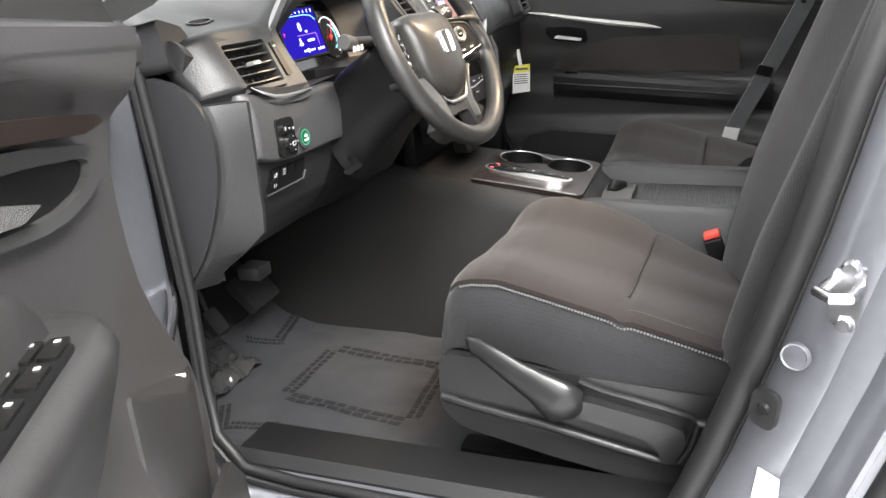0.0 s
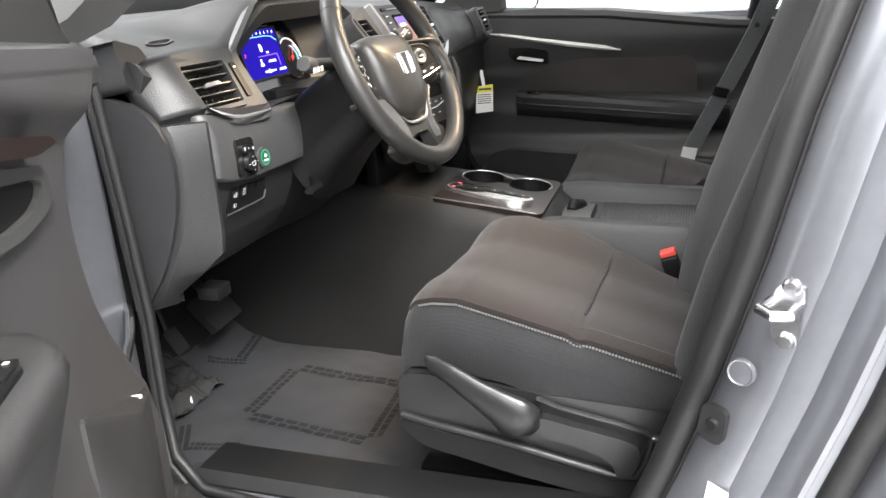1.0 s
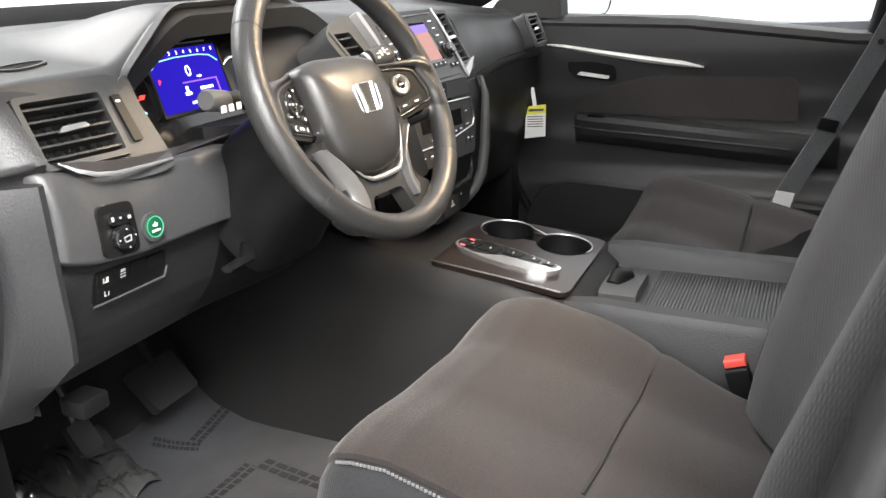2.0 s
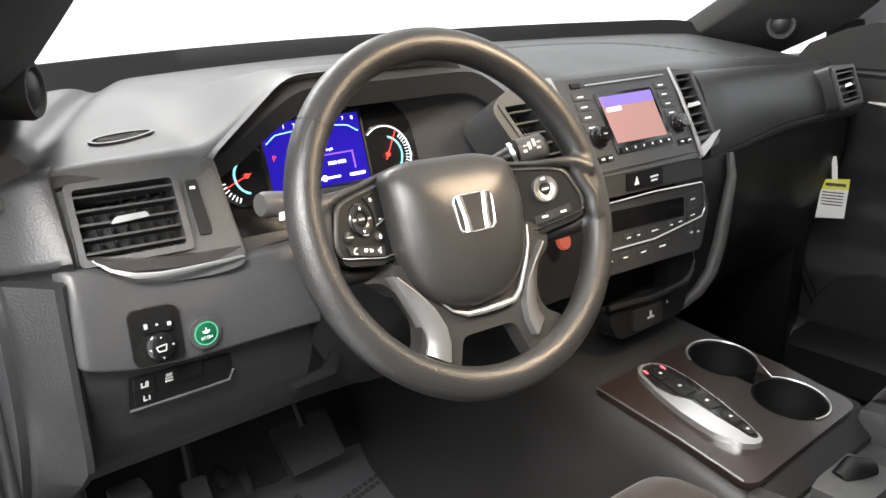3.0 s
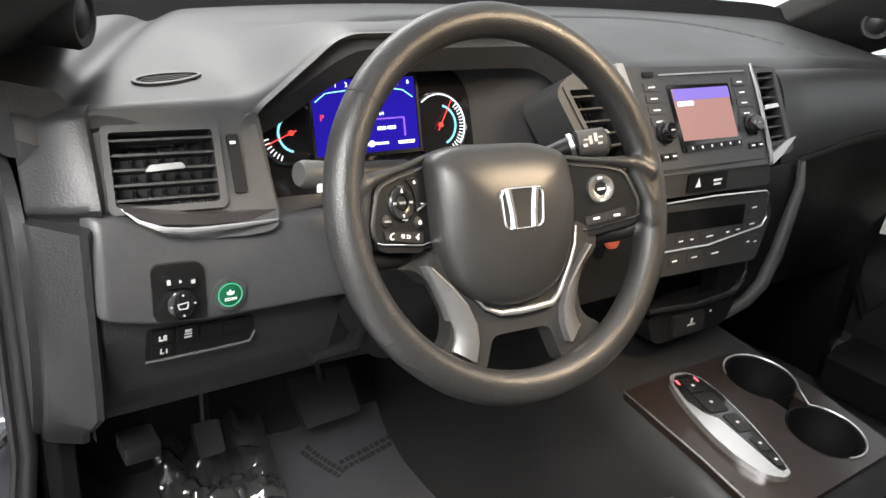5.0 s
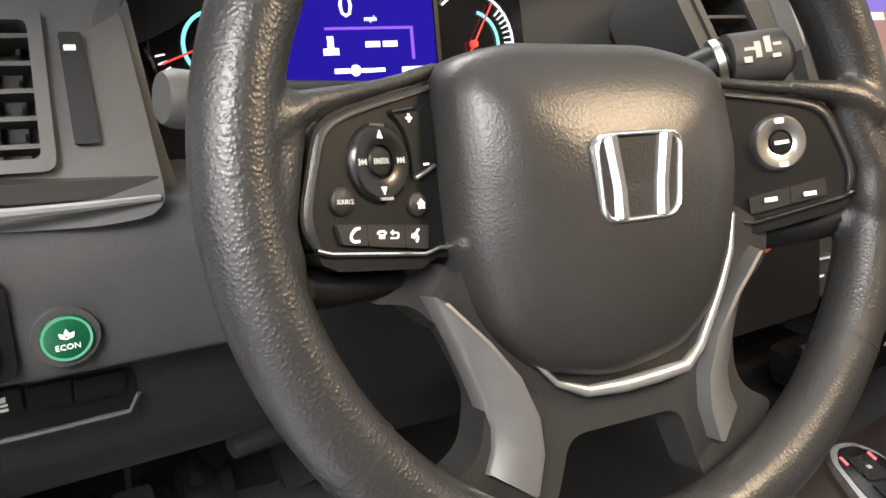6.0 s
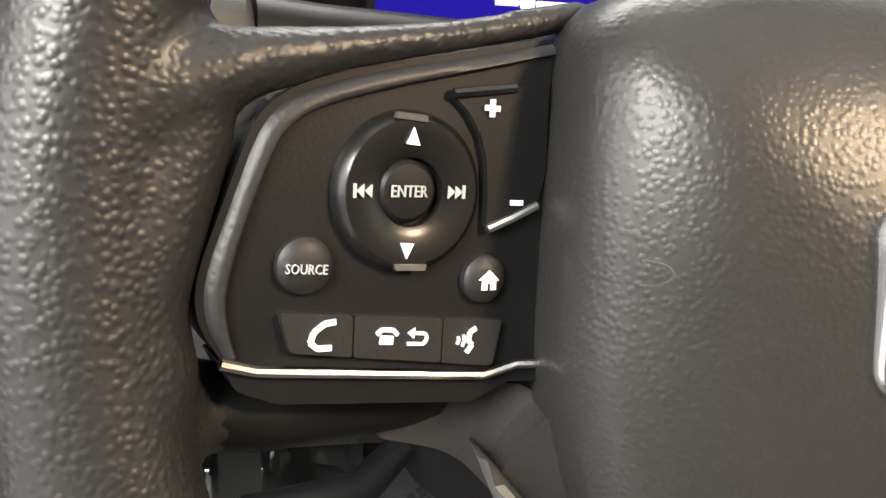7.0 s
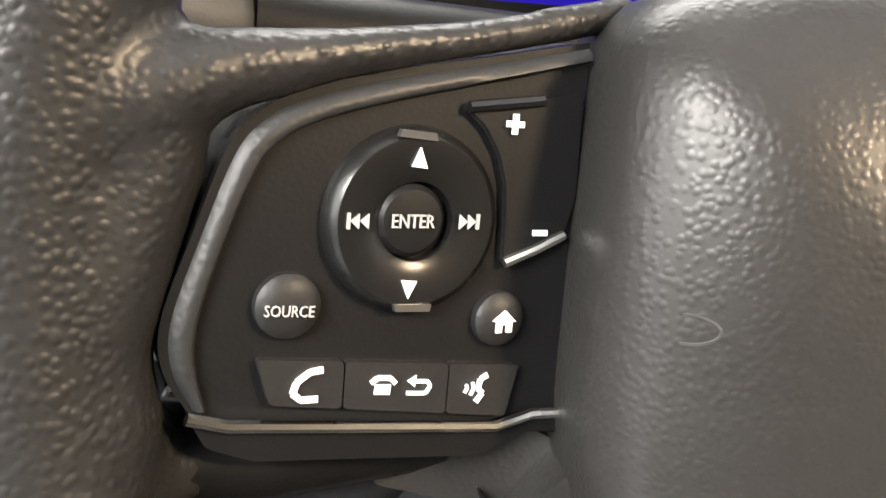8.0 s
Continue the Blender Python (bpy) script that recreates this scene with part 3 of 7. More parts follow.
def dashboard():
    d = thing("dashboard", (0, 0.3, 0.9), "dark grey moulded car dashboard with soft top", "dashboard")

    def top(u, v):
        x = -0.73 + 1.46 * u
        y0, y1 = dash_front(x), WIND(x)
        y = y0 + (y1 - y0) * v
        z = top_z(x, y)
        if v < 0.08:
            z -= 0.012 * (1 - v / 0.08) ** 2
        return x, y, z
    part("top_pad", sheet(top, 140, 120, (0, 0.01, -0.025)), M["dash"], d, "soft grained grey dash top")
    part("screen_band", sheet(lambda u, v: (-0.71 + 1.42 * u, WIND(-0.71 + 1.42 * u) - 0.010 + 0.05 * v, 1.160 + 0.040 * v - 0.015 * smooth(0.62, 0.73, abs(-0.71 + 1.42 * u))), 60, 2, (0, 0.012, 0)), M["band"], d, "black band at the windscreen's foot")
    # raised swell along the screen side of the top, and the dull film crease on it
    # small demister outlet
    ty = (top_z(-0.592, 0.253) - top_z(-0.592, 0.233)) / 0.02
    dm = frame_of((-0.590, 0.246, top_z(-0.590, 0.246) + 0.0008), (1, 0.22, 0.22 * ty), (-0.22, 1, ty))
    o = [(0.035 * math.cos(a) + 0.10 * 0.013 * math.sin(a), 0.013 * math.sin(a) * (1.0 - 0.25 * math.cos(a))) for a in (2 * math.pi * k / 32 for k in range(32))]
    i = [(x * 0.88, y * 0.75) for x, y in o]
    dv = part("demister", ringplate(o, i, -0.006, 0.0016, dm), M["slat"], d, "small slotted demister outlet")
    part("demister_well", prism(i, -0.008, -0.002, dm, 0), M["black"], dv)
    for k in range(4):
        y = -0.0065 + 0.0043 * k
        part("slot_bar", prism([(-0.025, y), (0.025, y - 0.003), (0.025, y - 0.0017), (-0.025, y + 0.0013)], -0.005, 0.0006, dm, 0), M["black"], dv)

    # passenger side: upper roll, crease, glove box face
    def roll(u, v):
        x = 0.172 + 0.566 * u
        y0 = dash_front(x)
        a = v * 1.45
        crease = 1.016 + 0.026 * smooth(0.0, 0.085, u) + 0.006 * smooth(0.15, 0.8, u)
        z0 = top_z(x, y0) - 0.010
        return x, y0 + 0.004 - 0.062 * math.sin(a) * (0.8 + 0.2 * u), z0 + (crease - z0) * (1 - math.cos(a)) / (1 - math.cos(1.45))
    part("passenger_roll", sheet(roll, 40, 18, (0, 0.02, 0)), M["dash"], d, "rounded soft dash face")

    def lip(u, v):
        x = 0.172 + 0.560 * u
        crease = 1.016 + 0.026 * smooth(0.0, 0.085, u) + 0.006 * smooth(0.15, 0.8, u)
        y = dash_front(x) + 0.004 - 0.062 * (0.8 + 0.2 * u)
        return x, y + 0.016 * v * v, crease - 0.002 - 0.022 * v
    part("lower_lip", sheet(lip, 40, 6, (0, 0.02, 0)), M["trim"], d, "dull band below the rounded face")

    def glove(u, v):
        x = 0.120 + 0.61 * u
        y = dash_front(x) - 0.045 + 0.02 * math.sin(math.pi * min(1, v * 1.2)) * -0.4 + 0.07 * v * v
        return x, y + 0.012, 1.024 + 0.010 * smooth(0, 0.5, u) - (0.28 + 0.02 * u) * v
    part("glove_box", sheet(glove, 24, 16, (0, 0.03, 0)), M["black"], d, "dark glove box lid")

    # driver side: vent surround, switch panel, knee bolster
    vs = part("vent_surround", prism([(-0.064, 0.051), (-0.080, -0.046), (-0.050, -0.061), (0.060, -0.064), (0.090, -0.060), (0.078, 0.038), (0.062, 0.051)], -0.05, -0.001, VENT, 0.010, 0.014), M["trim"], d, "grey vent surround")
    cut(vs, prism([(-0.046, -0.032), (0.038, -0.032), (0.038, 0.031), (-0.046, 0.031)], -0.038, 0.03, VENT, 0))
    vent(d, VENT, -0.046, 0.038, -0.032, 0.031, 5)
    tw = part("vent_wheel", prism([(0.052, -0.026), (0.063, -0.026), (0.060, 0.026), (0.050, 0.026)], -0.001, 0.003, VENT, 0.001, 0.002), M["black"], d, "ribbed thumb wheel")
    part("wheel_mark", bars([(0.052, 0.057, 0.017, 0.0195)], 0.0036, VENT), M["white"], tw)
    upper = ((-0.096, 0.066), (-0.062, 0.058), (-0.035, 0.048), (0.0, 0.044), (0.118, 0.041), (0.165, 0.039))
    under = ((-0.100, -0.018), (-0.076, -0.029), (-0.050, -0.036), (0.0, -0.042), (0.110, -0.044), (0.165, -0.047))

    def along(line_, x):
        for (x0, y0), (x1, y1) in zip(line_, line_[1:]):
            if x <= x1 + 1e-9:
                return y0 + (y1 - y0) * max(0.0, x - x0) / (x1 - x0)

    def knee(u, v):
        x = -0.096 + 0.261 * u
        y = along(under, x) * (1 - v) + along(upper, x) * v
        w = -0.011 * max(0.0, 2 * v - 0.9) ** 2.2 - 0.007 * max(0.0, 0.75 - 2 * v) ** 2 - 0.012 * smooth(0.05, 0.0, u) ** 2 - 0.010 * smooth(0.04, 0.0, v) ** 2 - 0.006 * smooth(0.96, 1.0, v) ** 2
        return KNEE @ V3((x - 0.004 * (1 - v) * (1 - u), y, w))
    part("knee_panel", sheet(knee, 60, 40, (0, 0.045, 0)), M["dash_low"], d, "smooth dark switch panel", 50)
    bend = ((0.0, 0.986, 0.126), (0.2, 0.950, 0.127), (0.4, 0.918, 0.137), (0.6, 0.882, 0.152), (0.78, 0.850, 0.175), (0.92, 0.824, 0.203), (1.0, 0.810, 0.222))

    def bolster(u, v, x0=-0.699, x1=-0.462):
        x = x0 + (x1 - x0) * u
        for (v0, z0, y0), (v1, z1, y1) in zip(bend, bend[1:]):
            if v <= v1 + 1e-9:
                f = (v - v0) / (v1 - v0)
                z, y = z0 + (z1 - z0) * f, y0 + (y1 - y0) * f
                break
        z -= 0.075 * smooth(-0.49, -0.41, x) * (1 - v) ** 1.5 + 0.012 * smooth(-0.45, -0.22, x)
        return x, y + 0.010 * smooth(-0.690, -0.699, x) + 0.03 * smooth(-0.49, -0.40, x) * (1 - v), z
    # darker than the dash plastic: the shade of the underside is coloured in
    part("knee_bolster", sheet(bolster, 36, 30, (0, 0.03, 0.006)), M["vinyl"], d, "lower knee bolster curving under, darkened for light from above", 60)
    # the bolster carried on, black in place of the shade under the column
    part("column_panel", sheet(lambda u, v: bolster(u, v, -0.4615, -0.22), 24, 30, (0, 0.03, 0.006)), M["black"], d, "panel below the steering column, blackened for the shade there", 60)
    part("silver_line", tube([KNEE @ V3(p) for p in ((-0.066, 0.067, -0.014), (-0.056, 0.058, -0.004), (-0.038, 0.0500, 0.001), (-0.018, 0.0465, 0.002), (0.0, 0.0455, 0.002), (0.03, 0.0445, 0.001), (0.062, 0.0440, -0.001))], [0.0008, 0.0018, 0.0026, 0.0028, 0.0026, 0.0022, 0.0016], n=8), M["silver"], d, "satin silver accent line")
    part("accent_panel", prism([(-0.066, 0.067), (-0.042, 0.053), (0.0, 0.047), (0.062, 0.044), (0.063, 0.053), (0.0, 0.056), (-0.040, 0.063)], -0.04, -0.006, KNEE, 0.001), M["accent"], d, "brown-grey inlay above the line")
    # mirror switch
    ms = part("mirror_switch", prism([(-0.052, 0.021), (-0.052, -0.031), (-0.008, -0.034), (-0.008, 0.018)], -0.014, 0.003, KNEE, 0.003, 0.009), M["semi"], d, "black mirror adjuster with white symbols")
    part("selector", prism([(-0.043, 0.012), (-0.043, 0.000), (-0.016, -0.003), (-0.016, 0.009)], 0.003, 0.007, KNEE, 0.001, 0.005), M["gloss"], ms)
    part("adjuster", lathe([(0.0005, 0.0), (0.0125, 0.0), (0.0125, 0.006), (0.010, 0.008), (0.0005, 0.008)], KNEE @ Matrix.Translation((-0.0295, -0.0145, 0.004)), 24), M["gloss"], ms)
    part("symbols", join(bars([(-0.041, -0.038, 0.004, 0.0085), (-0.021, -0.0175, 0.002, 0.0055), (-0.031, -0.029, 0.0045, 0.0065)], 0.0082, KNEE), stroke([(-0.0330, -0.0180), (-0.0265, -0.0180), (-0.0255, -0.0125), (-0.0345, -0.0135), (-0.0330, -0.0180)], 0.0010, 0.0122, KNEE), bars([(-0.0405, -0.0390, -0.0155, -0.0140), (-0.0205, -0.0190, -0.0150, -0.0135), (-0.0302, -0.0288, -0.0065, -0.0050), (-0.0302, -0.0288, -0.0250, -0.0235)], 0.0122, KNEE)), M["dimwhite"], ms)
    # green economy button
    g = KNEE @ Matrix.Translation((0.0135, -0.0165, 0.0))
    eb = part("econ_button", lathe([(0.0005, 0), (0.0115, 0), (0.0115, 0.004), (0.010, 0.005), (0.0005, 0.005)], g, 32), M["green"], d, "round green illuminated button")
    part("button_ring", join(lathe([(0.0100, 0.005), (0.0112, 0.0054), (0.0112, 0.0050), (0.0100, 0.0048)], g, 32)), M["greenring"], eb)
    part("button_bezel", ringplate(arc(0, 0, 0.0150, 0, 345, 23), arc(0, 0, 0.0118, 0, 345, 23), -0.002, 0.0035, g), M["dash_low"], eb)
    part("leaf_mark", join(prism([(-0.0002, 0.0), (0.003, 0.001), (0.0035, 0.0035), (0.0012, 0.0026)], 0.0054, 0.006, g, 0), prism([(-0.0002, 0.0), (-0.003, 0.001), (-0.0035, 0.0035), (-0.0012, 0.0026)], 0.0054, 0.006, g, 0), prism([(-0.0012, 0.003), (0, 0.0015), (0.0012, 0.003), (0, 0.0055)], 0.0054, 0.006, g, 0), lettering("ECON", 0.0040, 0.0056, g, (0, -0.004))), M["white"], eb)
    # lower switch tray
    tray = [(-0.054, 0.022), (-0.055, -0.014), (0.042, -0.015), (0.046, -0.004), (0.044, 0.016)]
    tr = part("switch_tray", prism(tray, -0.006, 0.0012, BOLS, 0.001, 0.004), M["black"], d, "recessed black switch tray")
    for x0, x1, y0, y1 in ((-0.050, -0.031, 0.004, 0.020), (-0.050, -0.031, -0.012, 0.003), (-0.028, -0.008, 0.002, 0.020), (-0.006, 0.014, 0.001, 0.018), (0.016, 0.040, 0.000, 0.016)):
        part("tray_button", prism([(x0, y0), (x1, y0), (x1, y1), (x0, y1)], 0.0010, 0.0032, BOLS, 0.0008, 0.002), M["black"], tr)
    part("tray_marks", join(bars([(-0.0440, -0.0370, 0.0085, 0.0100), (-0.0440, -0.0425, 0.0100, 0.0140), (-0.0400, -0.0370, 0.0105, 0.0145), (-0.0425, -0.0412, -0.0070, -0.0010), (-0.0412, -0.0390, -0.0070, -0.0058), (-0.0375, -0.0362, -0.0070, -0.0020), (-0.0215, -0.0145, 0.0100, 0.0112), (-0.0210, -0.0150, 0.0128, 0.0160), (-0.0215, -0.0145, 0.0065, 0.0082)], 0.0036, BOLS)), M["dimwhite"], tr)
    part("tray_edge", tube([BOLS @ V3(p) for p in ((-0.055, -0.0150, 0.0025), (0.0, -0.0158, 0.0030), (0.042, -0.0160, 0.0028), (0.047, -0.0045, 0.002))], 0.0015, n=6), M["trim"], tr)
    # end cap towards the door
    crest = ((0.800, 0.226), (0.816, 0.210), (0.851, 0.184), (0.880, 0.168), (0.908, 0.156), (0.940, 0.145), (0.971, 0.138), (1.008, 0.136), (1.035, 0.141), (1.054, 0.151), (1.070, 0.164), (1.083, 0.187), (1.090, 0.214))
    lip_y = lambda z: 0.113 + 0.09 * smooth(0.89, 0.80, z)
    wrap = [[(-0.690, 0.20, z), (-0.692, lip_y(z) + 0.008, z), (-0.696, lip_y(z) + 0.001, z), (-0.702, lip_y(z) + 0.001, z), (-0.727, y - 0.006, z), (-0.732, y - 0.001, z), (-0.735, y + 0.006, z), (-0.735, 0.27, z), (-0.690, 0.27, z)] for z, y in crest[:10]]
    part("end_panel", loft(wrap), M["vinyl"], d, "dash end panel wrapping towards the door", 22)
    side = Matrix(((0, 0, -1, -0.735), (1, 0, 0, 0), (0, 1, 0, 0), (0, 0, 0, 1)))

    def shoulder(u, v):
        p = V3((-0.680, 0.168, 1.136)).lerp(V3((-0.684, 0.109, 1.054)), v)
        q = V3((-0.729, 0.206, 1.118)).lerp(V3((-0.733, 0.146, 1.050)), v)
        return p.lerp(q, u) + V3((-0.3, -0.9, 0.3)).normalized() * (0.010 - 0.006 * v) * math.sin(math.pi * u) ** 0.8 + V3((0.004, 0.022, 0)) * smooth(0.78, 1.0, v)
    part("end_shoulder", sheet(shoulder, 16, 16, (0.01, 0.03, 0)), M["vinyl"], d, "smooth grey shoulder between vent and door", 60)
    moon = [(y + 0.006, z) for z, y in crest[1:]] + [(0.262, 1.088), (0.257, 1.03), (0.249, 0.94), (0.242, 0.85), (0.236, 0.815)]
    part("end_cap", prism(moon, -0.002, 0.008, side, 0.005), M["vinyl"], d, "smooth crescent side cover of the dash")
    cm = frame_of((-0.71, 0.195, 1.128), (1, 0.10, 0), (0, 0.18, 1))
    part("corner_trim", prism([(-0.034, 0.034), (0.018, 0.020), (0.031, -0.004), (0.020, -0.028), (-0.026, -0.030), (-0.034, -0.022)], -0.07, 0.0, cm, 0.004, 0.008), M["vinyl"], d, "flat grey corner trim below the pillar")
    # instrument cluster
    lipc = rounded([(-0.152, -0.080), (-0.144, 0.010), (-0.052, 0.080), (0.160, 0.082), (0.222, 0.030), (0.240, -0.060)], 0.02, 6)
    lipi = rounded([(-0.134, -0.072), (-0.130, 0.020), (-0.080, 0.060), (0.096, 0.060), (0.128, 0.030), (0.132, -0.058)], 0.02, 6)
    mixl = lambda f: [(x0 + (x1 - x0) * f, y0 + (y1 - y0) * f) for (x0, y0), (x1, y1) in zip(lipc, lipi)]
    rings = []
    for f, k, w in ((0.0, 1.03, 0.028), (0.0, 1.0, 0.036), (0.10, 1.0, 0.034), (0.4, 1.0, 0.020), (0.8, 1.0, 0.002), (1.0, 1.0, -0.008)):
        rings.append([CLUS @ V3((0.04 + (x - 0.04) * k, y * k, w + 0.25 * max(0, y) * (w > 0.025))) for x, y in mixl(f)])
    part("cluster_shroud", loft(rings, True, False), M["door"], d, "hooded dark grey cluster surround", 60)
    face = part("cluster_face", prism([(x * 1.01, y * 1.01) for x, y in lipi], -0.02, -0.006, CLUS, 0), M["gloss"], d, "glossy black instrument face")
    part("cluster_side", prism([(-0.150, 0.012), (-0.137, 0.016), (-0.130, -0.050), (-0.120, -0.105), (-0.170, -0.105), (-0.172, -0.060)], -0.01, 0.038, CLUS, 0.006, 0.008), M["trim"], d, "grey side wall between vent and cluster")
    dx0, dx1, dy0, dy1 = -0.066, 0.056, -0.032, 0.043
    ds = part("display", prism([(dx0, dy0), (dx1, dy0), (dx1, dy1), (dx0, dy1)], -0.006, -0.001, CLUS, 0.0004, 0.003), M["blue"], face, "bright blue lit display")
    part("display_frame", ringplate([(dx0 - 0.003, dy0 - 0.004), (dx1 + 0.003, dy0 - 0.004), (dx1 + 0.003, dy1 + 0.004), (dx0 - 0.003, dy1 + 0.004)], [(dx0, dy0), (dx1, dy0), (dx1, dy1), (dx0, dy1)], -0.006, 0.001, CLUS), M["black"], face)
    # silver bar in place of the highlight along the display's top edge
    part("top_glint", bars([(dx0 + 0.004, dx1 - 0.012, 0.0475, 0.0495)], -0.003, CLUS), M["satin"], face)
    part("tachometer_arc", stroke([(-0.062, 0.022), (-0.050, 0.030), (-0.020, 0.0325), (0.020, 0.0325), (0.040, 0.030), (0.052, 0.022)], 0.0012, -0.0005, CLUS), M["cyan"], ds)
    part("numerals", join(*[lettering(str(k), 0.0065, -0.0003, CLUS, (-0.050 + 0.0122 * k, 0.0375)) for k in range(9)]), M["glow"], ds)
    part("speed", join(lettering("0", 0.020, -0.0003, CLUS, (-0.005, 0.014)), lettering("mph", 0.005, -0.0003, CLUS, (0.011, 0.007))), M["glow"], ds)
    part("message", join(bars([(-0.022, -0.012, -0.014, -0.010), (-0.019, -0.015, -0.010, -0.003), (0.006, 0.016, -0.010, -0.0065), (0.018, 0.028, -0.010, -0.0065), (-0.016, -0.006, -0.025, -0.022), (0.002, 0.018, -0.025, -0.0225), (0.030, 0.050, -0.026, -0.0225)], -0.0005, CLUS), lathe([(0.0003, -0.0005), (0.0035, -0.0005), (0.0035, 0.0), (0.0003, 0.0)], CLUS @ Matrix.Translation((-0.002, -0.0235, 0)), 12)), M["glow"], ds)
    part("gear_letter", lettering("P", 0.009, -0.0003, CLUS, (-0.056, 0.006)), M["needle"], ds)
    part("violet_glow", bars([(-0.02, 0.040, 0.0006, 0.0022), (0.038, 0.040, -0.018, 0.001)], -0.0005, CLUS), M["violet"], ds)
    for cx, cy, rr, side_ in ((-0.090, -0.006, 0.030, -1), (0.086, -0.010, 0.034, 1)):
        gm = CLUS @ Matrix.Translation((cx, cy, -0.004))
        gd = part("gauge", lathe([(0.0005, 0), (rr, 0), (rr + 0.002, 0.002), (rr + 0.002, -0.003), (0.0005, -0.003)], gm, 36), M["gloss"], face, "round lit gauge")
        a0, a1 = (115, 245) if side_ < 0 else (125, -80)
        part("gauge_arc", stroke(arc(0 if side_ > 0 else 0.006, 0, rr * 0.62, *((105, 255) if side_ < 0 else (-70, 75)), 16), 0.0022, 0.0008, gm), M["cyan"], gd)
        part("gauge_ring", stroke(arc(0, 0, rr * 0.98, *((70, 160) if side_ < 0 else (130, -40)), 16), 0.0014, 0.0008, gm), M["glow"], gd)
        ticks = [stroke([(math.cos(radians(a)) * rr * 0.78, math.sin(radians(a)) * rr * 0.78), (math.cos(radians(a)) * rr * 0.95, math.sin(radians(a)) * rr * 0.95)], 0.0009, 0.0008, gm) for a in (range(190, 252, 9) if side_ < 0 else range(-55, 50, 7))]
        part("gauge_ticks", join(*ticks), M["glow"], gd)
        na = 200 if side_ < 0 else 58
        part("needle", join(stroke([(-0.2 * rr * math.cos(radians(na)), -0.2 * rr * math.sin(radians(na))), (rr * 0.9 * math.cos(radians(na)), rr * 0.9 * math.sin(radians(na)))], 0.0011, 0.003, gm), lathe([(0.0003, 0.002), (0.0028, 0.002), (0.0024, 0.005), (0.0003, 0.005)], gm, 14)), M["needle"], gd)
    # column cover: grey in itself, drawn black for the shade behind the wheel
    col = [(-0.075, -0.03), (-0.065, 0.035), (0.065, 0.035), (0.075, -0.03), (0.05, -0.075), (-0.05, -0.075)]
    cover = [[WM @ V3((x * k, y * k - 0.0 + dy, w)) for x, y in rounded(col, 0.02)] for w, k, dy in ((-0.030, 0.85, 0.0), (-0.036, 1.0, 0.0), (-0.08, 1.08, -0.004), (-0.14, 1.2, -0.02), (-0.20, 1.3, -0.05))]
    part("column_cover", loft(cover), M["black"], d, "steering column cover")
    part("column_skirt", loft([[(x, y, z) for x, y in ((-0.43, 0.145 + a), (-0.43, 0.24), (-0.20, 0.24), (-0.20, 0.10 + a), (-0.26, 0.065 + a), (-0.38, 0.09 + a))] for z, a in ((1.055, 0.02), (1.0, 0.02), (0.955, 0.03), (0.93, 0.05))]), M["black"], d, "dark panel round the column")
    part("tilt_lever", tube([(-0.44, 0.115, 0.925), (-0.475, 0.085, 0.914), (-0.52, 0.078, 0.916)], [0.006, 0.009, 0.007], n=10, flat=0.6), M["black"], d, "black column tilt lever")
    # stalks
    st = part("light_stalk", tube([(-0.44, 0.062, 1.095), (-0.50, 0.055, 1.100), (-0.515, 0.053, 1.102)], 0.010, n=14), M["black"], d, "black light stalk")
    part("stalk_knob", tube([(-0.515, 0.053, 1.102), (-0.518, 0.0525, 1.102), (-0.545, 0.049, 1.107), (-0.549, 0.0485, 1.1075)], [0.0090, 0.0112, 0.0112, 0.0095], n=20), M["trim"], st, "rotary end knob")
    part("stalk_marks", join(*[box(-0.512 + 0.012 * k, -0.506 + 0.012 * k, 0.040, 0.0415, 1.093, 1.1, 0) for k in (-2, -1, 0)]), M["white"], st)
    st2 = part("wiper_stalk", tube([(-0.340, 0.070, 1.080), (-0.305, 0.026, 1.106), (-0.285, 0.012, 1.118)], [0.008, 0.009, 0.011], n=14), M["black"], d, "black wiper stalk")
    part("stalk_end", tube([(-0.285, 0.012, 1.118), (-0.262, 0.000, 1.123), (-0.259, -0.001, 1.124)], [0.0135, 0.0135, 0.010], n=16), M["trim"], st2)
    sm = frame_of((-0.273, 0.006, 1.1205), (0.023, -0.012, 0.005), (0.15, 0.5, 0.85))
    part("stalk_marks", join(*[box(x0, x1, y0, y1, 0.0128, 0.0138, 0, sm) for x0, x1, y0, y1 in ((-0.010, -0.006, -0.006, -0.003), (-0.009, -0.003, 0.0, 0.0015), (-0.004, -0.001, -0.004, 0.004), (0.001, 0.004, -0.002, 0.006), (0.005, 0.009, 0.001, 0.0025), (0.004, 0.008, -0.005, -0.003))]), M["dimwhite"], st2)
    part("stalk_collar", tube([(-0.290, 0.0152, 1.1155), (-0.287, 0.0133, 1.117)], 0.0128, n=16), M["satin"], st2)
    part("start_button", lathe([(0.0005, 0), (0.010, 0), (0.010, 0.004), (0.009, 0.005), (0.0005, 0.005)], frame_of((-0.192, 0.032, 1.000), (1, 0, 0), (0, 0.4, 1)), 24), M["startred"], d, "round red lit start button")
    part("start_surround", prism([(-0.07, -0.07), (0.09, -0.07), (0.09, 0.05), (-0.07, 0.05)], -0.03, -0.0, frame_of((-0.20, 0.045, 1.000), (1, 0, 0), (0, 0.3, 1)), 0.004, 0.012), M["black"], d)
    # centre face
    rf = part("radio_face", prism([(-0.122, 0.060), (-0.120, -0.068), (0.099, -0.074), (0.110, 0.056)], -0.06, 0, RADIO, 0.0025, 0.006), M["dash_low"], d, "dark radio panel with colour screen")
